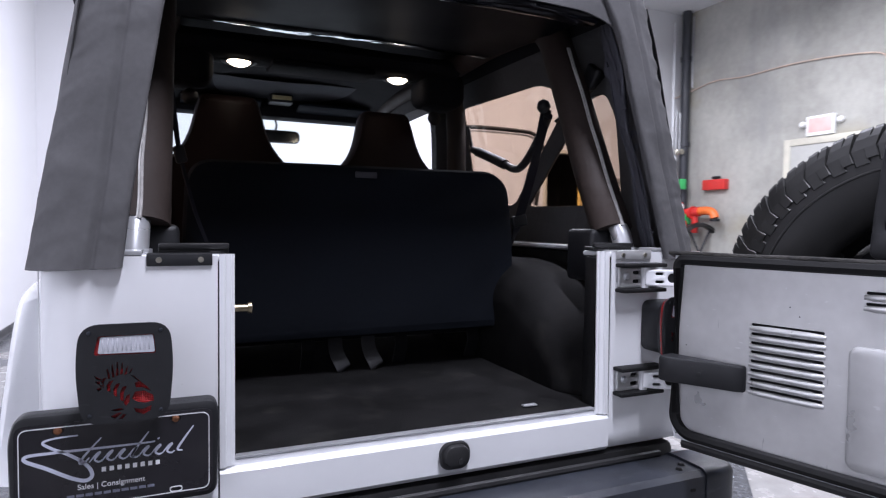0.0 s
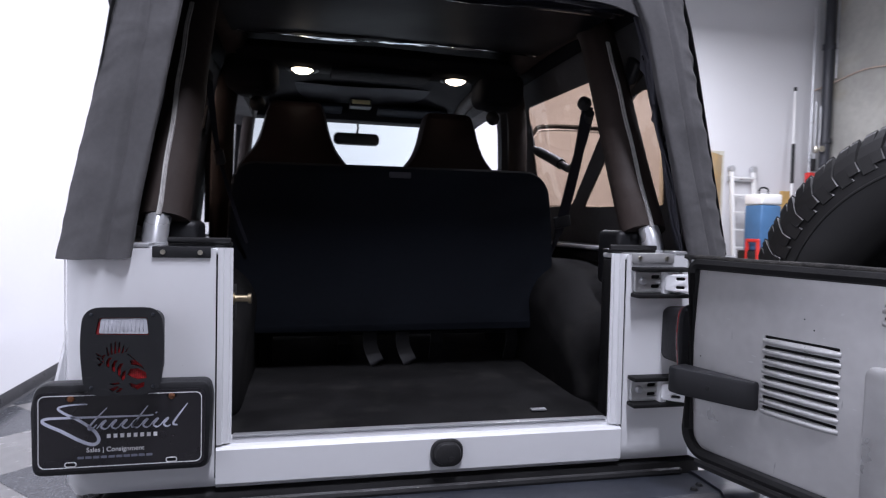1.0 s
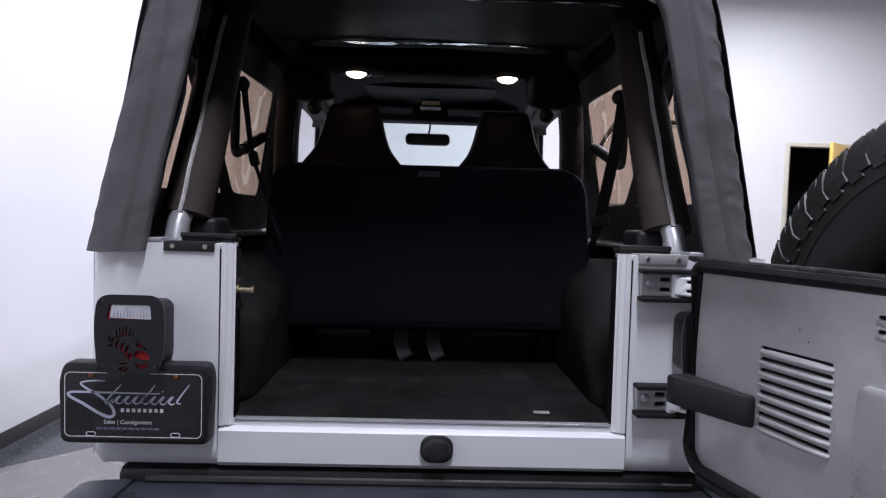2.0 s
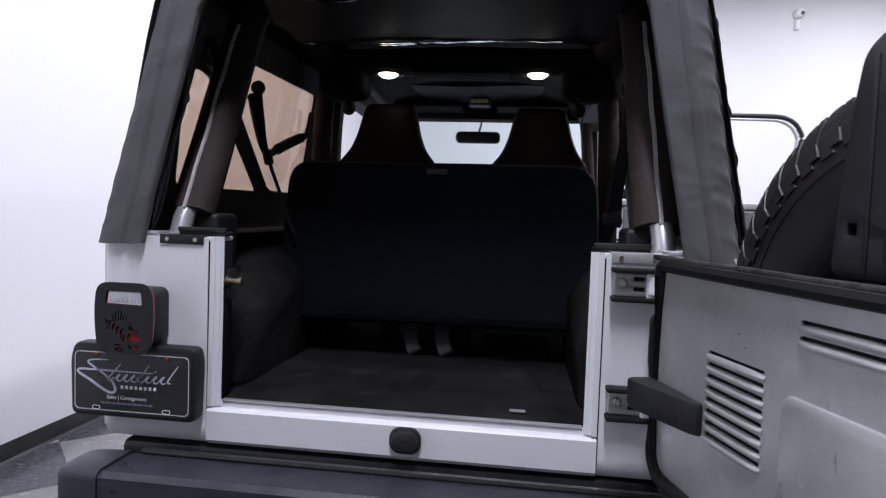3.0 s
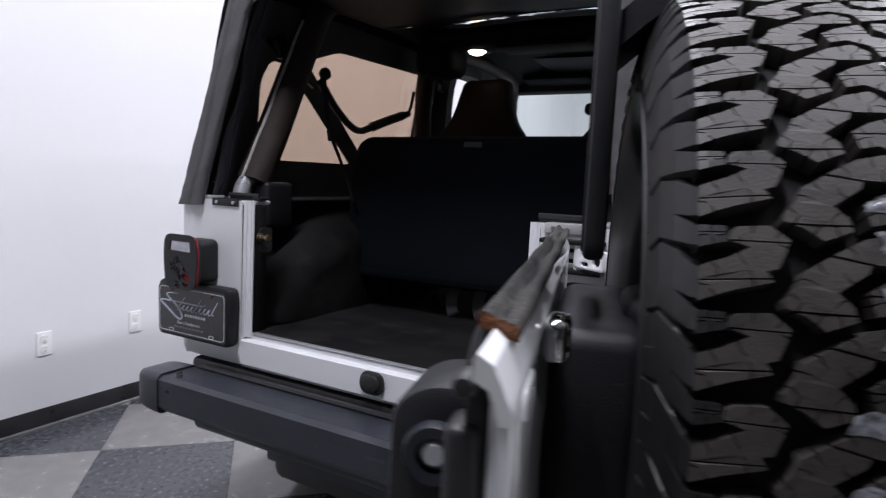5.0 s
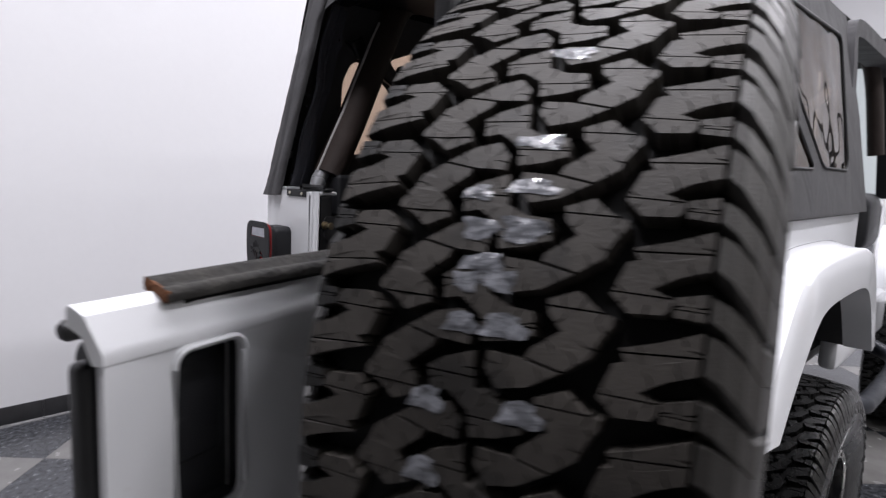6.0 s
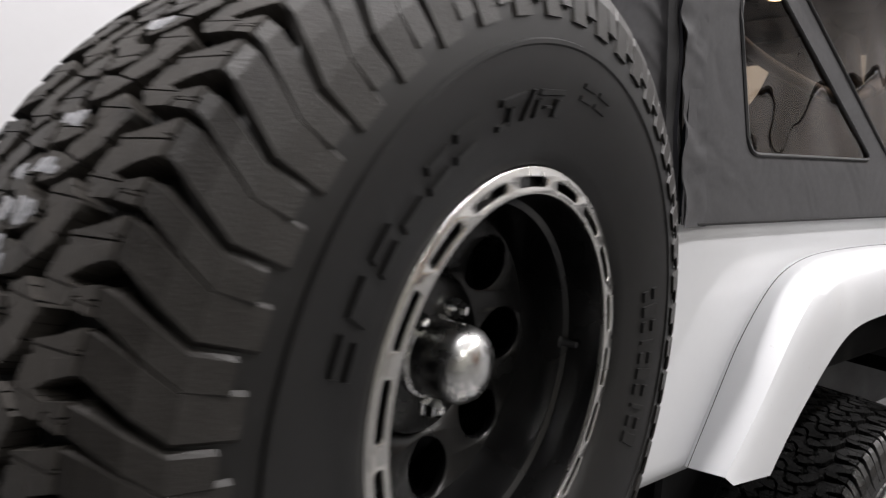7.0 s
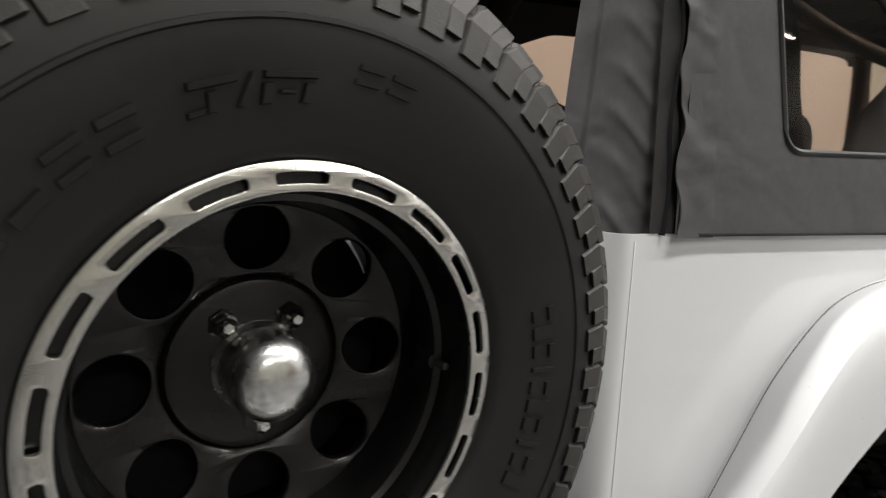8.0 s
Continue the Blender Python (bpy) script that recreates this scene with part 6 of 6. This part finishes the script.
    part("zip_edge", sheet(lambda u, v: Vector((s * (side_x(s, 1.255 + 0.67 * v) - 0.012 + ((0.012 if s > 0 else 0.010) + 0.010 * noise.noise(Vector((v * 9, s, 5)))) * u), 0.075 + 0.085 * v + 0.006 * u + 0.004 * math.sin(v * 19), 1.255 + 0.67 * v)), 3, 50, 0.0025), LINING, car, "black zip edge of the soft top")
    part("lower_strap", box(min(s * (lean_in(s, 0.768)), s * lean_in(s, 0.776)), max(s * lean_in(s, 0.772), s * lean_in(s, 0.782)), 0.14, 1.45, 1.2535, 1.2585, 0.001), RUBBER, car)
    part("tie_tab", moved(box(-0.004, 0.004, -0.02, 0.02, -0.03, 0.03, 0.002), at(s * 0.716, 0.24, 1.78) @ Matrix.Rotation(radians(s * 12), 4, "Y")), PLASTIC, car)

# header over the rear opening
def header(u, v):
    x = (u - 0.5) * 2 * 0.60
    drop = 0.075 * max(0, (abs(x) - 0.40) / 0.20) ** 2
    lowz = 1.872 - drop
    z = lerp(lowz, 1.975, v)
    return Vector((x, lerp(0.095, 0.135, v) - 0.008 * math.sin(math.pi * v) + 0.003 * math.sin(x * 17), z))


part("rear_header_cloth", sheet(header, 60, 12, 0.004), TOP_CLOTH, car, "cloth header over the rear opening")
part("rolled_window", sweep([(-0.50 + k * 0.05, 0.155 + 0.006 * math.sin(k * 1.3), 1.883 + 0.005 * math.sin(k * 0.9)) for k in range(21)], lambda t: [((0.034 + 0.004 * math.sin(3 * a + t * 20)) * math.cos(a), (0.022 + 0.003 * math.cos(2 * a + t * 13)) * math.sin(a)) for a in np.linspace(0, 2 * math.pi, 17)[:-1]]), VINYL_GLOSS, car, "rolled-up dark glossy rear window")
# the clear rear window folded up under the roof
part("folded_window", sheet(lambda u, v: Vector(((u - 0.5) * 1.06, 0.18 + 0.64 * v, 1.900 + 0.036 * v + 0.030 * max(0, v - 0.97) * 33 + 0.003 * math.sin(u * 9 + v * 5))), 90, 60, 0.002), VINYL_ROLL, car, "glossy rear window folded up under the roof")
# strip added to show the windscreen's reflection under the folded window
part("window_hem", sheet(lambda u, v: Vector(((u - 0.5) * 1.02, 0.765 + (0.018 + 0.045 * max(0, noise.noise(Vector((u * 5, 2, 7))) + 0.25)) * v + 0.012 * math.sin(u * 7), 1.9255 + 0.0035 * v + 0.0022 * noise.noise(Vector((u * 9, v * 1.5, 1))) + 0.0010 * noise.noise(Vector((u * 40, v * 2, 4))))), 160, 6, 0.001), GLINT_MIRROR, car, "crinkled mirror strip added for the glint under the folded window")
part("headliner", sheet(lambda u, v: Vector(((u - 0.5) * 2 * 0.645, 0.15 + 2.2 * v, 1.940 + 0.15 * math.sin(math.pi * min(1, v * 0.88 + 0.06)) ** 0.6 * (1 - (2 * u - 1) ** 4 * 0.78) - 0.035 * abs(2 * u - 1) ** 3)), 30, 40, 0.002), LINING, car, "black roof lining")

# ---- front half of the car and the open passenger door ----
part("bonnet", sheet(lambda u, v: Vector(((u - 0.5) * (1.12 - 0.22 * v), 2.58 + 1.12 * v, 1.285 - 0.05 * v + 0.03 * math.sin(math.pi * u))), 16, 10, 0.02), PAINT, car)
part("cowl", box(-0.70, 0.70, 2.45, 2.60, 0.80, 1.30, 0.02), PAINT, car)
part("engine_bay", box(-0.44, 0.44, 2.55, 3.68, 0.62, 1.22, 0.03), PAINT, car)
grille = part("grille", box(-0.45, 0.45, 3.68, 3.74, 0.72, 1.23, 0.02), PAINT, car)
for k in range(7):
    # dark bars drawn for the shaded grille openings
    part("grille_slot", box(-0.21 + k * 0.065, -0.175 + k * 0.065, 3.738, 3.744, 0.82, 1.16, 0.002), VOID, grille)
for s in (-1, 1):
    part("headlamp", moved(lathe([(0, 0.02), (0.06, 0.012), (0.085, 0), (0, 0)], 24), at(s * 0.33, 3.742, 1.06)), LENS_CLEAR, grille)
    fender = smooth_path([(s * 0.65, 2.62, 0.78), (s * 0.65, 2.75, 0.98), (s * 0.65, 2.92, 1.10), (s * 0.65, 3.3, 1.12), (s * 0.65, 3.68, 1.06)], 5)
    part("front_fender", sweep(fender, [(-0.20, -0.012), (0.20, -0.03), (0.20, 0.0), (-0.20, 0.02)]), PAINT, car)
    part("rocker_panel", box(min(s * 0.70, s * 0.765), max(s * 0.70, s * 0.765), 1.50, 2.50, 0.66, 0.86, 0.02), PAINT, car)
    part("side_step", sweep(smooth_path([(s * 0.70, 1.50, 0.56), (s * 0.83, 1.58, 0.53), (s * 0.85, 1.75, 0.52), (s * 0.85, 2.3, 0.52), (s * 0.82, 2.46, 0.54), (s * 0.70, 2.55, 0.57)], 5), circle(0.035, 10)), BUMPER, car)
part("front_bumper", box(-0.66, 0.66, 3.80, 3.92, 0.55, 0.70, 0.02), BUMPER, car)
part("footwell_floor", box(-0.70, 0.70, 1.40, 2.5, 0.74, 0.80, 0.01), CARPET, car)

DOOR = at(0.80, 2.30, 0) @ Matrix.Rotation(radians(9.5), 4, "Z")
door = part("passenger_door", moved(merge(box(0.0, 1.03, -0.02, 0.05, 0.74, 1.425, 0.02, 3)), DOOR), PAINT, car, "open passenger door with grey inner trim")
part("inner_trim", moved(box(0.04, 0.99, -0.045, -0.018, 0.80, 1.415, 0.015, 3), DOOR), material("grey_door_trim", (0.10, 0.10, 0.105), rough=0.6, vary=0.15, bump=0.2, bump_scale=500), door, "grey plastic inner trim")
part("belt_strip", moved(box(0.02, 1.02, -0.035, 0.03, 1.425, 1.462, 0.008), DOOR), PAINT_IN, door)
frame_path = smooth_path([(0.08, 0, 1.46), (0.20, 0, 1.72), (0.30, 0, 1.90), (0.40, 0, 1.955), (0.86, 0, 1.972), (1.00, 0, 1.958), (1.068, 0, 1.90), (1.080, 0, 1.81), (1.02, 0, 1.46)], 6)
part("window_frame", sweep([DOOR @ p for p in frame_path], circle(0.014, 8)), RUBBER, door, "black tubular window frame")
part("window_channel", sweep([DOOR @ (p + Vector(((0.5 - p.x) * 0.055, -0.004, (1.66 - p.z) * 0.075))) for p in frame_path], circle(0.008, 6)), SILVER, door)
part("arm_rest", moved(box(0.25, 0.75, -0.10, -0.03, 1.10, 1.16, 0.02, 3), DOOR), PLASTIC, door)
mirror_arm = part("side_mirror", moved(plate(rounded(0.17, 0.13, 0.03), depth=0.06, edge=0.015), at(0.90, 2.36, 1.46) @ STAND), PLASTIC, car, "black side mirror")
part("side_mirror_glass", moved(plate(rounded(0.15, 0.11, 0.02), depth=0.002), at(0.90, 2.3285, 1.46) @ STAND), CHROME, mirror_arm)

# ---- things along the far walls ----
trim = tagged(new("door_1"), "open doorway in the white wall with a pale frame", "doorway", "", "structure")
for x0, x1, z0, z1 in ((DX0 - 0.06, DX0 + 0.02, 0, DZ + 0.05), (DX1 - 0.02, DX1 + 0.06, 0, DZ + 0.05), (DX0 + 0.02, DX1 - 0.02, DZ - 0.02, DZ + 0.05)):
    part("door_frame", box(x0, x1, YF - 0.015, YF + 0.18, z0, z1, 0.004), CREAM, trim)
leaf = thing("door_leaf", (7.32, YF - 0.03, 0), "yellow varnished wooden door standing half open", "door")
LEAF = Matrix.Rotation(radians(180 + 37), 4, "Z")
part("leaf_panel", moved(box(0, 1.2, -0.022, 0.022, 0.02, DZ - 0.04, 0.003), LEAF), WOOD, leaf)
part("leaf_edge", moved(box(1.2005, 1.206, -0.022, 0.022, 0.02, DZ - 0.04, 0.001), LEAF), material("bright_yellow_edge", (0.75, 0.48, 0.10), rough=0.4), leaf)
part("door_knob", moved(merge(lathe([(0, -0.09), (0.02, -0.085), (0.03, -0.07), (0.012, -0.05), (0.012, -0.022), (0.03, -0.022), (0.03, -0.018), (0, -0.018)], 14), moved(box(-0.14, 0.02, -0.075, -0.055, -0.012, 0.012, 0.005), at(0, 0, 0))), LEAF @ at(1.12, 0, 1.34) @ Matrix.Rotation(math.pi, 4, "Z")), CHROME, leaf)

ladder = thing("step_ladder", (7.79, YF - 0.28, 0), "pale aluminium step ladder leaning by the wall", "ladder")
for dx in (-0.27, 0.21):
    part("ladder_rail", sweep([(dx * 1.15, -0.1, 0), (dx, 0.2, 2.45)], [(-0.03, -0.03), (0.03, -0.03), (0.03, 0.03), (-0.03, 0.03)]), WHITE_PLASTIC, ladder)
    part("ladder_cap", moved(lathe([(0, -0.05), (0.06, -0.04), (0.06, 0.04), (0, 0.05)], 12), at(dx, 0.2, 2.50)), SILVER, ladder)
for k in range(7):
    part("rung", box(-0.29, 0.23, -0.09 + 0.039 * k, -0.02 + 0.039 * k, 0.33 + 0.33 * k, 0.37 + 0.33 * k, 0.008), WHITE_PLASTIC, ladder)
part("top_bar", box(-0.33, 0.27, 0.16, 0.24, 2.26, 2.36, 0.01), SILVER, ladder)

cooler = thing("water_cooler", (7.685, YF - 0.75, 0), "blue drinks cooler with white lid on a red trolley", "cooler")
part("tub", box(-0.205, 0.205, -0.215, 0.215, 0.98, 1.79, 0.03, 3), BLUE_PAINT, cooler)
part("lid", box(-0.215, 0.215, -0.225, 0.225, 1.795, 1.99, 0.04, 3), WHITE_PLASTIC, cooler)
part("lid_handle", sweep(smooth_path([(-0.09, 0, 1.98), (-0.085, 0, 2.08), (0.0, 0, 2.11), (0.085, 0, 2.08), (0.09, 0, 1.98)], 5), circle(0.016, 8)), PLASTIC, cooler)
part("trolley_frame", merge(box(-0.30, -0.25, -0.27, 0.05, 1.13, 1.19, 0.015), box(-0.30, -0.25, -0.27, -0.22, 0.2, 1.15, 0.01), box(-0.30, -0.25, 0.0, 0.05, 0.2, 1.15, 0.01)), RED_PAINT, cooler)
part("trolley_base", box(-0.29, 0.25, -0.26, 0.26, 0.16, 0.975, 0.02), PLASTIC, cooler)
for dx in (-0.22, 0.19):
    for dy in (-0.20, 0.20):
        part("castor", moved(lathe([(0, -0.03), (0.08, -0.03), (0.08, 0.03), (0, 0.03)], 14), at(dx, dy, 0.08)), RUBBER, cooler)

plank = thing("wooden_plank", (8.77, YF - 0.12, 0), "yellow pine plank leaning on the wall", "plank")
part("board", moved(box(-0.10, 0.10, -0.025, 0.025, 0, 2.12, 0.006), Matrix.Rotation(radians(-2.5), 4, "X")), WOOD, plank)

pole = thing("cleaning_pole", (8.52, YF - 0.50, 0), "long white pole with a black grip leaning in the corner", "pole")
part("shaft", sweep([(0, 0, 0), (0.255, 0.33, 4.06)], circle(0.020, 8)), WHITE_PLASTIC, pole)
part("grip", sweep([(0.141, 0.183, 2.25), (0.189, 0.244, 3.0)], circle(0.032, 8)), PLASTIC, pole)
part("end_cap", sweep([(0.252, 0.326, 4.02), (0.257, 0.333, 4.09)], circle(0.030, 8)), PLASTIC, pole)

riser = thing("sprinkler_riser", (XR - 0.15, YF - 0.22, 0), "dark sprinkler riser pipe with red and orange valves", "pipe")
UPRIGHT = Matrix.Rotation(radians(90), 4, "X")
part("main_pipe", moved(lathe([(0, 0), (0.092, 0), (0.092, 5.9), (0, 5.9)], 20), UPRIGHT), PIPE_DARK, riser)
for z in (1.2, 3.1, 4.9):
    part("flange", moved(lathe([(0.09, -0.05), (0.115, -0.05), (0.115, 0.05), (0.09, 0.05)], 20), at(0, 0, z) @ UPRIGHT), PIPE_DARK, riser)
for dx, dy, z0, z1, r, m in ((-0.36, -0.03, 1.2, 5.6, 0.024, SILVER), (-0.25, -0.02, 2.4, 3.85, 0.015, SILVER), (-0.15, -0.02, 2.9, 3.75, 0.014, SILVER), (0.12, -0.06, 4.3, 5.8, 0.018, SILVER), (-0.42, -0.08, 0.2, 2.1, 0.045, PIPE_DARK)):
    part("side_pipe", moved(lathe([(0, z0), (r, z0), (r, z1), (0, z1)], 12), at(dx, dy, 0) @ UPRIGHT), m, riser)
part("brass_cock", merge(moved(lathe([(0, -0.07), (0.035, -0.06), (0.05, 0.0), (0.035, 0.06), (0, 0.07)], 12), at(-0.25, -0.05, 2.92) @ UPRIGHT), moved(lathe([(0, -0.02), (0.06, -0.02), (0.06, 0.0), (0, 0.0)], 12), at(-0.17, -0.10, 2.93))), ZINC, riser, "brass cock")
part("pressure_switch", box(-0.36, -0.27, -0.10, -0.02, 2.50, 2.74, 0.015), PLASTIC, riser)
part("junction_box", box(-0.38, -0.27, 0.02, 0.12, 2.05, 2.17, 0.01), CREAM, riser)
alarm = part("upper_valve", merge(box(-0.48, -0.32, -0.16, -0.04, 2.27, 2.47, 0.03), box(-0.45, -0.29, -0.15, -0.05, 2.02, 2.24, 0.025)), RED_PAINT, riser, "red alarm valve")
part("valve_label", box(-0.42, -0.32, -0.156, -0.151, 2.06, 2.18, 0.001), WHITE_PLASTIC, alarm)
part("green_tag", box(-0.30, -0.12, -0.22, -0.18, 2.13, 2.35, 0.02), GREEN_PAINT, riser)
low = part("lower_valve", merge(box(-0.46, -0.25, -0.30, -0.14, 1.22, 1.87, 0.05), moved(lathe([(0, -0.10), (0.10, -0.08), (0.10, 0.08), (0, 0.10)], 14), at(-0.35, -0.30, 1.40))), RED_PAINT, riser)
part("valve_dial", moved(lathe([(0, -0.02), (0.065, -0.02), (0.065, 0.0), (0, 0.0)], 16), at(-0.34, -0.30, 1.76)), WHITE_PLASTIC, low)
part("lower_tag", box(-0.28, -0.12, -0.36, -0.32, 1.40, 1.62, 0.02), GREEN_PAINT, riser)
part("hose_coupling", merge(sweep([(-0.18, -0.24, 1.62), (-0.15, -0.62, 1.66)], circle(0.10, 12)), sweep([(-0.15, -0.50, 1.62), (-0.15, -0.50, 1.22)], circle(0.065, 10)), moved(lathe([(0, -0.12), (0.14, -0.12), (0.14, -0.07), (0, -0.07)], 14), at(-0.16, -0.36, 1.63))), RED_PAINT, riser, "orange-red hose coupling")
part("hose_elbow", sweep(smooth_path([(-0.15, -0.60, 1.665), (-0.15, -0.80, 1.675), (-0.15, -0.95, 1.63), (-0.15, -1.00, 1.52)], 5), circle(0.085, 12)), ORANGE_PAINT, riser, "orange hose elbow")
part("elbow_cap", moved(lathe([(0, -0.03), (0.095, -0.03), (0.095, 0.02), (0, 0.02)], 14), at(-0.15, -1.0, 1.49) @ UPRIGHT), PLASTIC, riser)
part("lower_handle", merge(sweep([(-0.86, -0.24, 1.16), (-0.42, -0.24, 1.18)], circle(0.055, 10)), box(-0.70, -0.50, -0.32, -0.16, 1.04, 1.22, 0.04)), ORANGE_PAINT, riser)
rack = thing("pipe_guard", (8.75, YF - 1.0, 0), "white tubular guard rail round the riser", "guard rail")
part("guard_tube", sweep(smooth_path([(-1.05, 0, 0), (-1.05, 0, 1.28), (-1.0, 0, 1.33), (-0.12, 0, 1.31), (-0.07, 0, 1.26), (-0.07, 0, 0)], 4), circle(0.035, 8)), WHITE_PLASTIC, rack)

bell = thing("alarm_box", (XR, 7.9, 2.21), "red alarm box on the concrete wall", "alarm box")
part("case", box(-0.14, 0, -0.28, 0.28, -0.11, 0.10, 0.02), RED_PAINT, bell)
part("beacon", box(-0.08, -0.02, -0.1, 0.1, 0.12, 0.17, 0.02), PLASTIC, bell)

sign = thing("exit_sign", (XR, 5.74, 3.11), "white exit sign with a red legend and two side lamps", "exit sign")
part("case", box(-0.08, 0, -0.25, 0.25, -0.18, 0.16, 0.015), WHITE_PLASTIC, sign)
part("legend", box(-0.086, -0.08, -0.22, 0.20, -0.12, 0.12, 0.002), EXIT_RED, sign)
for dy in (-0.33, 0.33):
    part("side_lamp", moved(lathe([(0, -0.04), (0.055, -0.04), (0.06, 0.0), (0.035, 0.04), (0, 0.05)], 14), at(-0.05, dy, 0.04) @ Matrix.Rotation(radians(90), 4, "Z")), WHITE_PLASTIC, sign)

gdoor = tagged(new("door_2"), "grey service door with a cream frame under the exit sign", "door", "", "structure")
for y0, y1, z0, z1 in ((6.30, 6.42, 0, 2.92), (4.72, 4.84, 0, 2.92), (4.84, 6.30, 2.80, 2.92)):
    part("door_frame", box(XR - 0.05, XR, y0, y1, z0, z1, 0.006), CREAM, gdoor)
part("door_panel", box(XR - 0.03, XR - 0.004, 4.84, 6.30, 0.01, 2.80, 0.004), material("grey_door_paint", (0.40, 0.40, 0.38), rough=0.5, vary=0.1), gdoor)

reel = thing("hose_reel", (9.25, 8.0, 0), "black hose reel on a stand by the wall", "hose reel")
part("hose_coil", moved(lathe([(0.56, -0.07), (0.62, -0.06), (0.64, 0.0), (0.62, 0.06), (0.56, 0.07), (0.54, 0.0), (0.56, -0.07)], 40), at(0, 0, 0.80)), RUBBER, reel)
for k in range(3):
    part("spoke", moved(box(-0.55, 0.55, -0.015, 0.015, -0.015, 0.015, 0.004), at(0, 0, 0.80) @ Matrix.Rotation(radians(60 * k), 4, "Y")), PIPE_DARK, reel)
part("stand", merge(box(-0.2, 0.2, -0.2, 0.2, 0, 0.17, 0.02), box(-0.04, 0.04, 0.04, 0.10, 0.15, 0.84, 0.01)), PIPE_DARK, reel)

cable = thing("wall_cable", (XR, 7, 4.2), "orange cable slung along the concrete wall", "cable")
part("cord", sweep(smooth_path([(-0.75, 2.3, -0.02), (-0.35, 2.0, -0.12), (-0.06, 1.65, 0.02), (-0.03, 1.0, 0.12), (-0.03, 0.3, 0.06), (-0.03, -0.6, 0.07), (-0.03, -1.4, 0.02), (-0.03, -2.15, -0.10), (-0.03, -2.3, -0.3)], 6), circle(0.014, 6)), material("faded_orange_cord", (0.50, 0.39, 0.32), rough=0.6, vary=0.2), cable)

eye = thing("wall_camera", (4.38, YF, 4.65), "small white security camera on the white wall", "camera")
part("mount", moved(lathe([(0, 0), (0.075, 0), (0.08, -0.04), (0.06, -0.09), (0.02, -0.11), (0, -0.112)], 18), at(0, 0, 0)), WHITE_PLASTIC, eye)
part("lens_ball", moved(lathe([(0, -0.125), (0.02, -0.12), (0.032, -0.10), (0.028, -0.07), (0, -0.06)], 16), at(0.02, 0, -0.01)), PLASTIC, eye)
part("conduit", box(-0.045, 0.015, -0.05, 0, -0.25, -0.10, 0.012), WHITE_PLASTIC, eye)

# ---- floor tiles, laid diagonally ----
T = 0.60
TX, TY = -1.375, -0.035
h = T / math.sqrt(2) - 0.0008
def tile_mesh(mat):
    bm = bmesh.new()
    lo = [bm.verts.new(p) for p in ((h, 0, -0.004), (0, h, -0.004), (-h, 0, -0.004), (0, -h, -0.004))]
    q = h - 0.0012
    hi = [bm.verts.new(p) for p in ((q, 0, 0), (0, q, 0), (-q, 0, 0), (0, -q, 0))]
    bm.faces.new(hi)
    for i in range(4):
        bm.faces.new((lo[i], lo[(i + 1) % 4], hi[(i + 1) % 4], hi[i]))
    me = bpy.data.meshes.new("floor_tile")
    bm.to_mesh(me)
    bm.free()
    me.materials.append(mat)
    return me


def trimmed(ring):
    """A tile cut off where it meets the walls."""
    for axis, edge, sign in ((0, XL, 1), (0, XR, -1), (1, YB, 1), (1, YF, -1)):
        out = []
        for i, q in enumerate(ring):
            p = ring[i - 1]
            d0, d1 = (p[axis] - edge) * sign, (q[axis] - edge) * sign
            if (d0 > 0) != (d1 > 0):
                t = d0 / (d0 - d1)
                out.append((p[0] + (q[0] - p[0]) * t, p[1] + (q[1] - p[1]) * t))
            if d1 > 0:
                out.append(q)
        ring = out
    return ring


TILE_MESH = (tile_mesh(TILE_LIGHT), tile_mesh(TILE_DARK))
D = T / math.sqrt(2)
far = {0: bmesh.new(), 1: bmesh.new()}
for i in range(-40, 41):
    for j in range(-40, 41):
        cx, cy = TX + (i - j) * D, TY + D + (i + j) * D
        if not (XL - D < cx < XR + D and YB - D < cy < YF + D):
            continue
        kind = (i + j) % 2 == 0
        if XL + D < cx < 2.2 and -2.5 < cy < 5.0:
            ob = new("floor_tile", TILE_MESH[1 if kind else 0])
            ob.location = (cx, cy, 0)
            ob.parent = floor
        else:
            b = far[1 if kind else 0]
            ring = trimmed([(cx + a, cy + c) for a, c in ((h, 0), (0, h), (-h, 0), (0, -h))])
            if len(ring) > 2:
                b.faces.new([b.verts.new((x, y, 0)) for x, y in ring])
for k, m in ((0, TILE_LIGHT), (1, TILE_DARK)):
    rest = part("far_tiles", far[k], m, floor, smooth=False)
    rest["kind"] = "stuff"
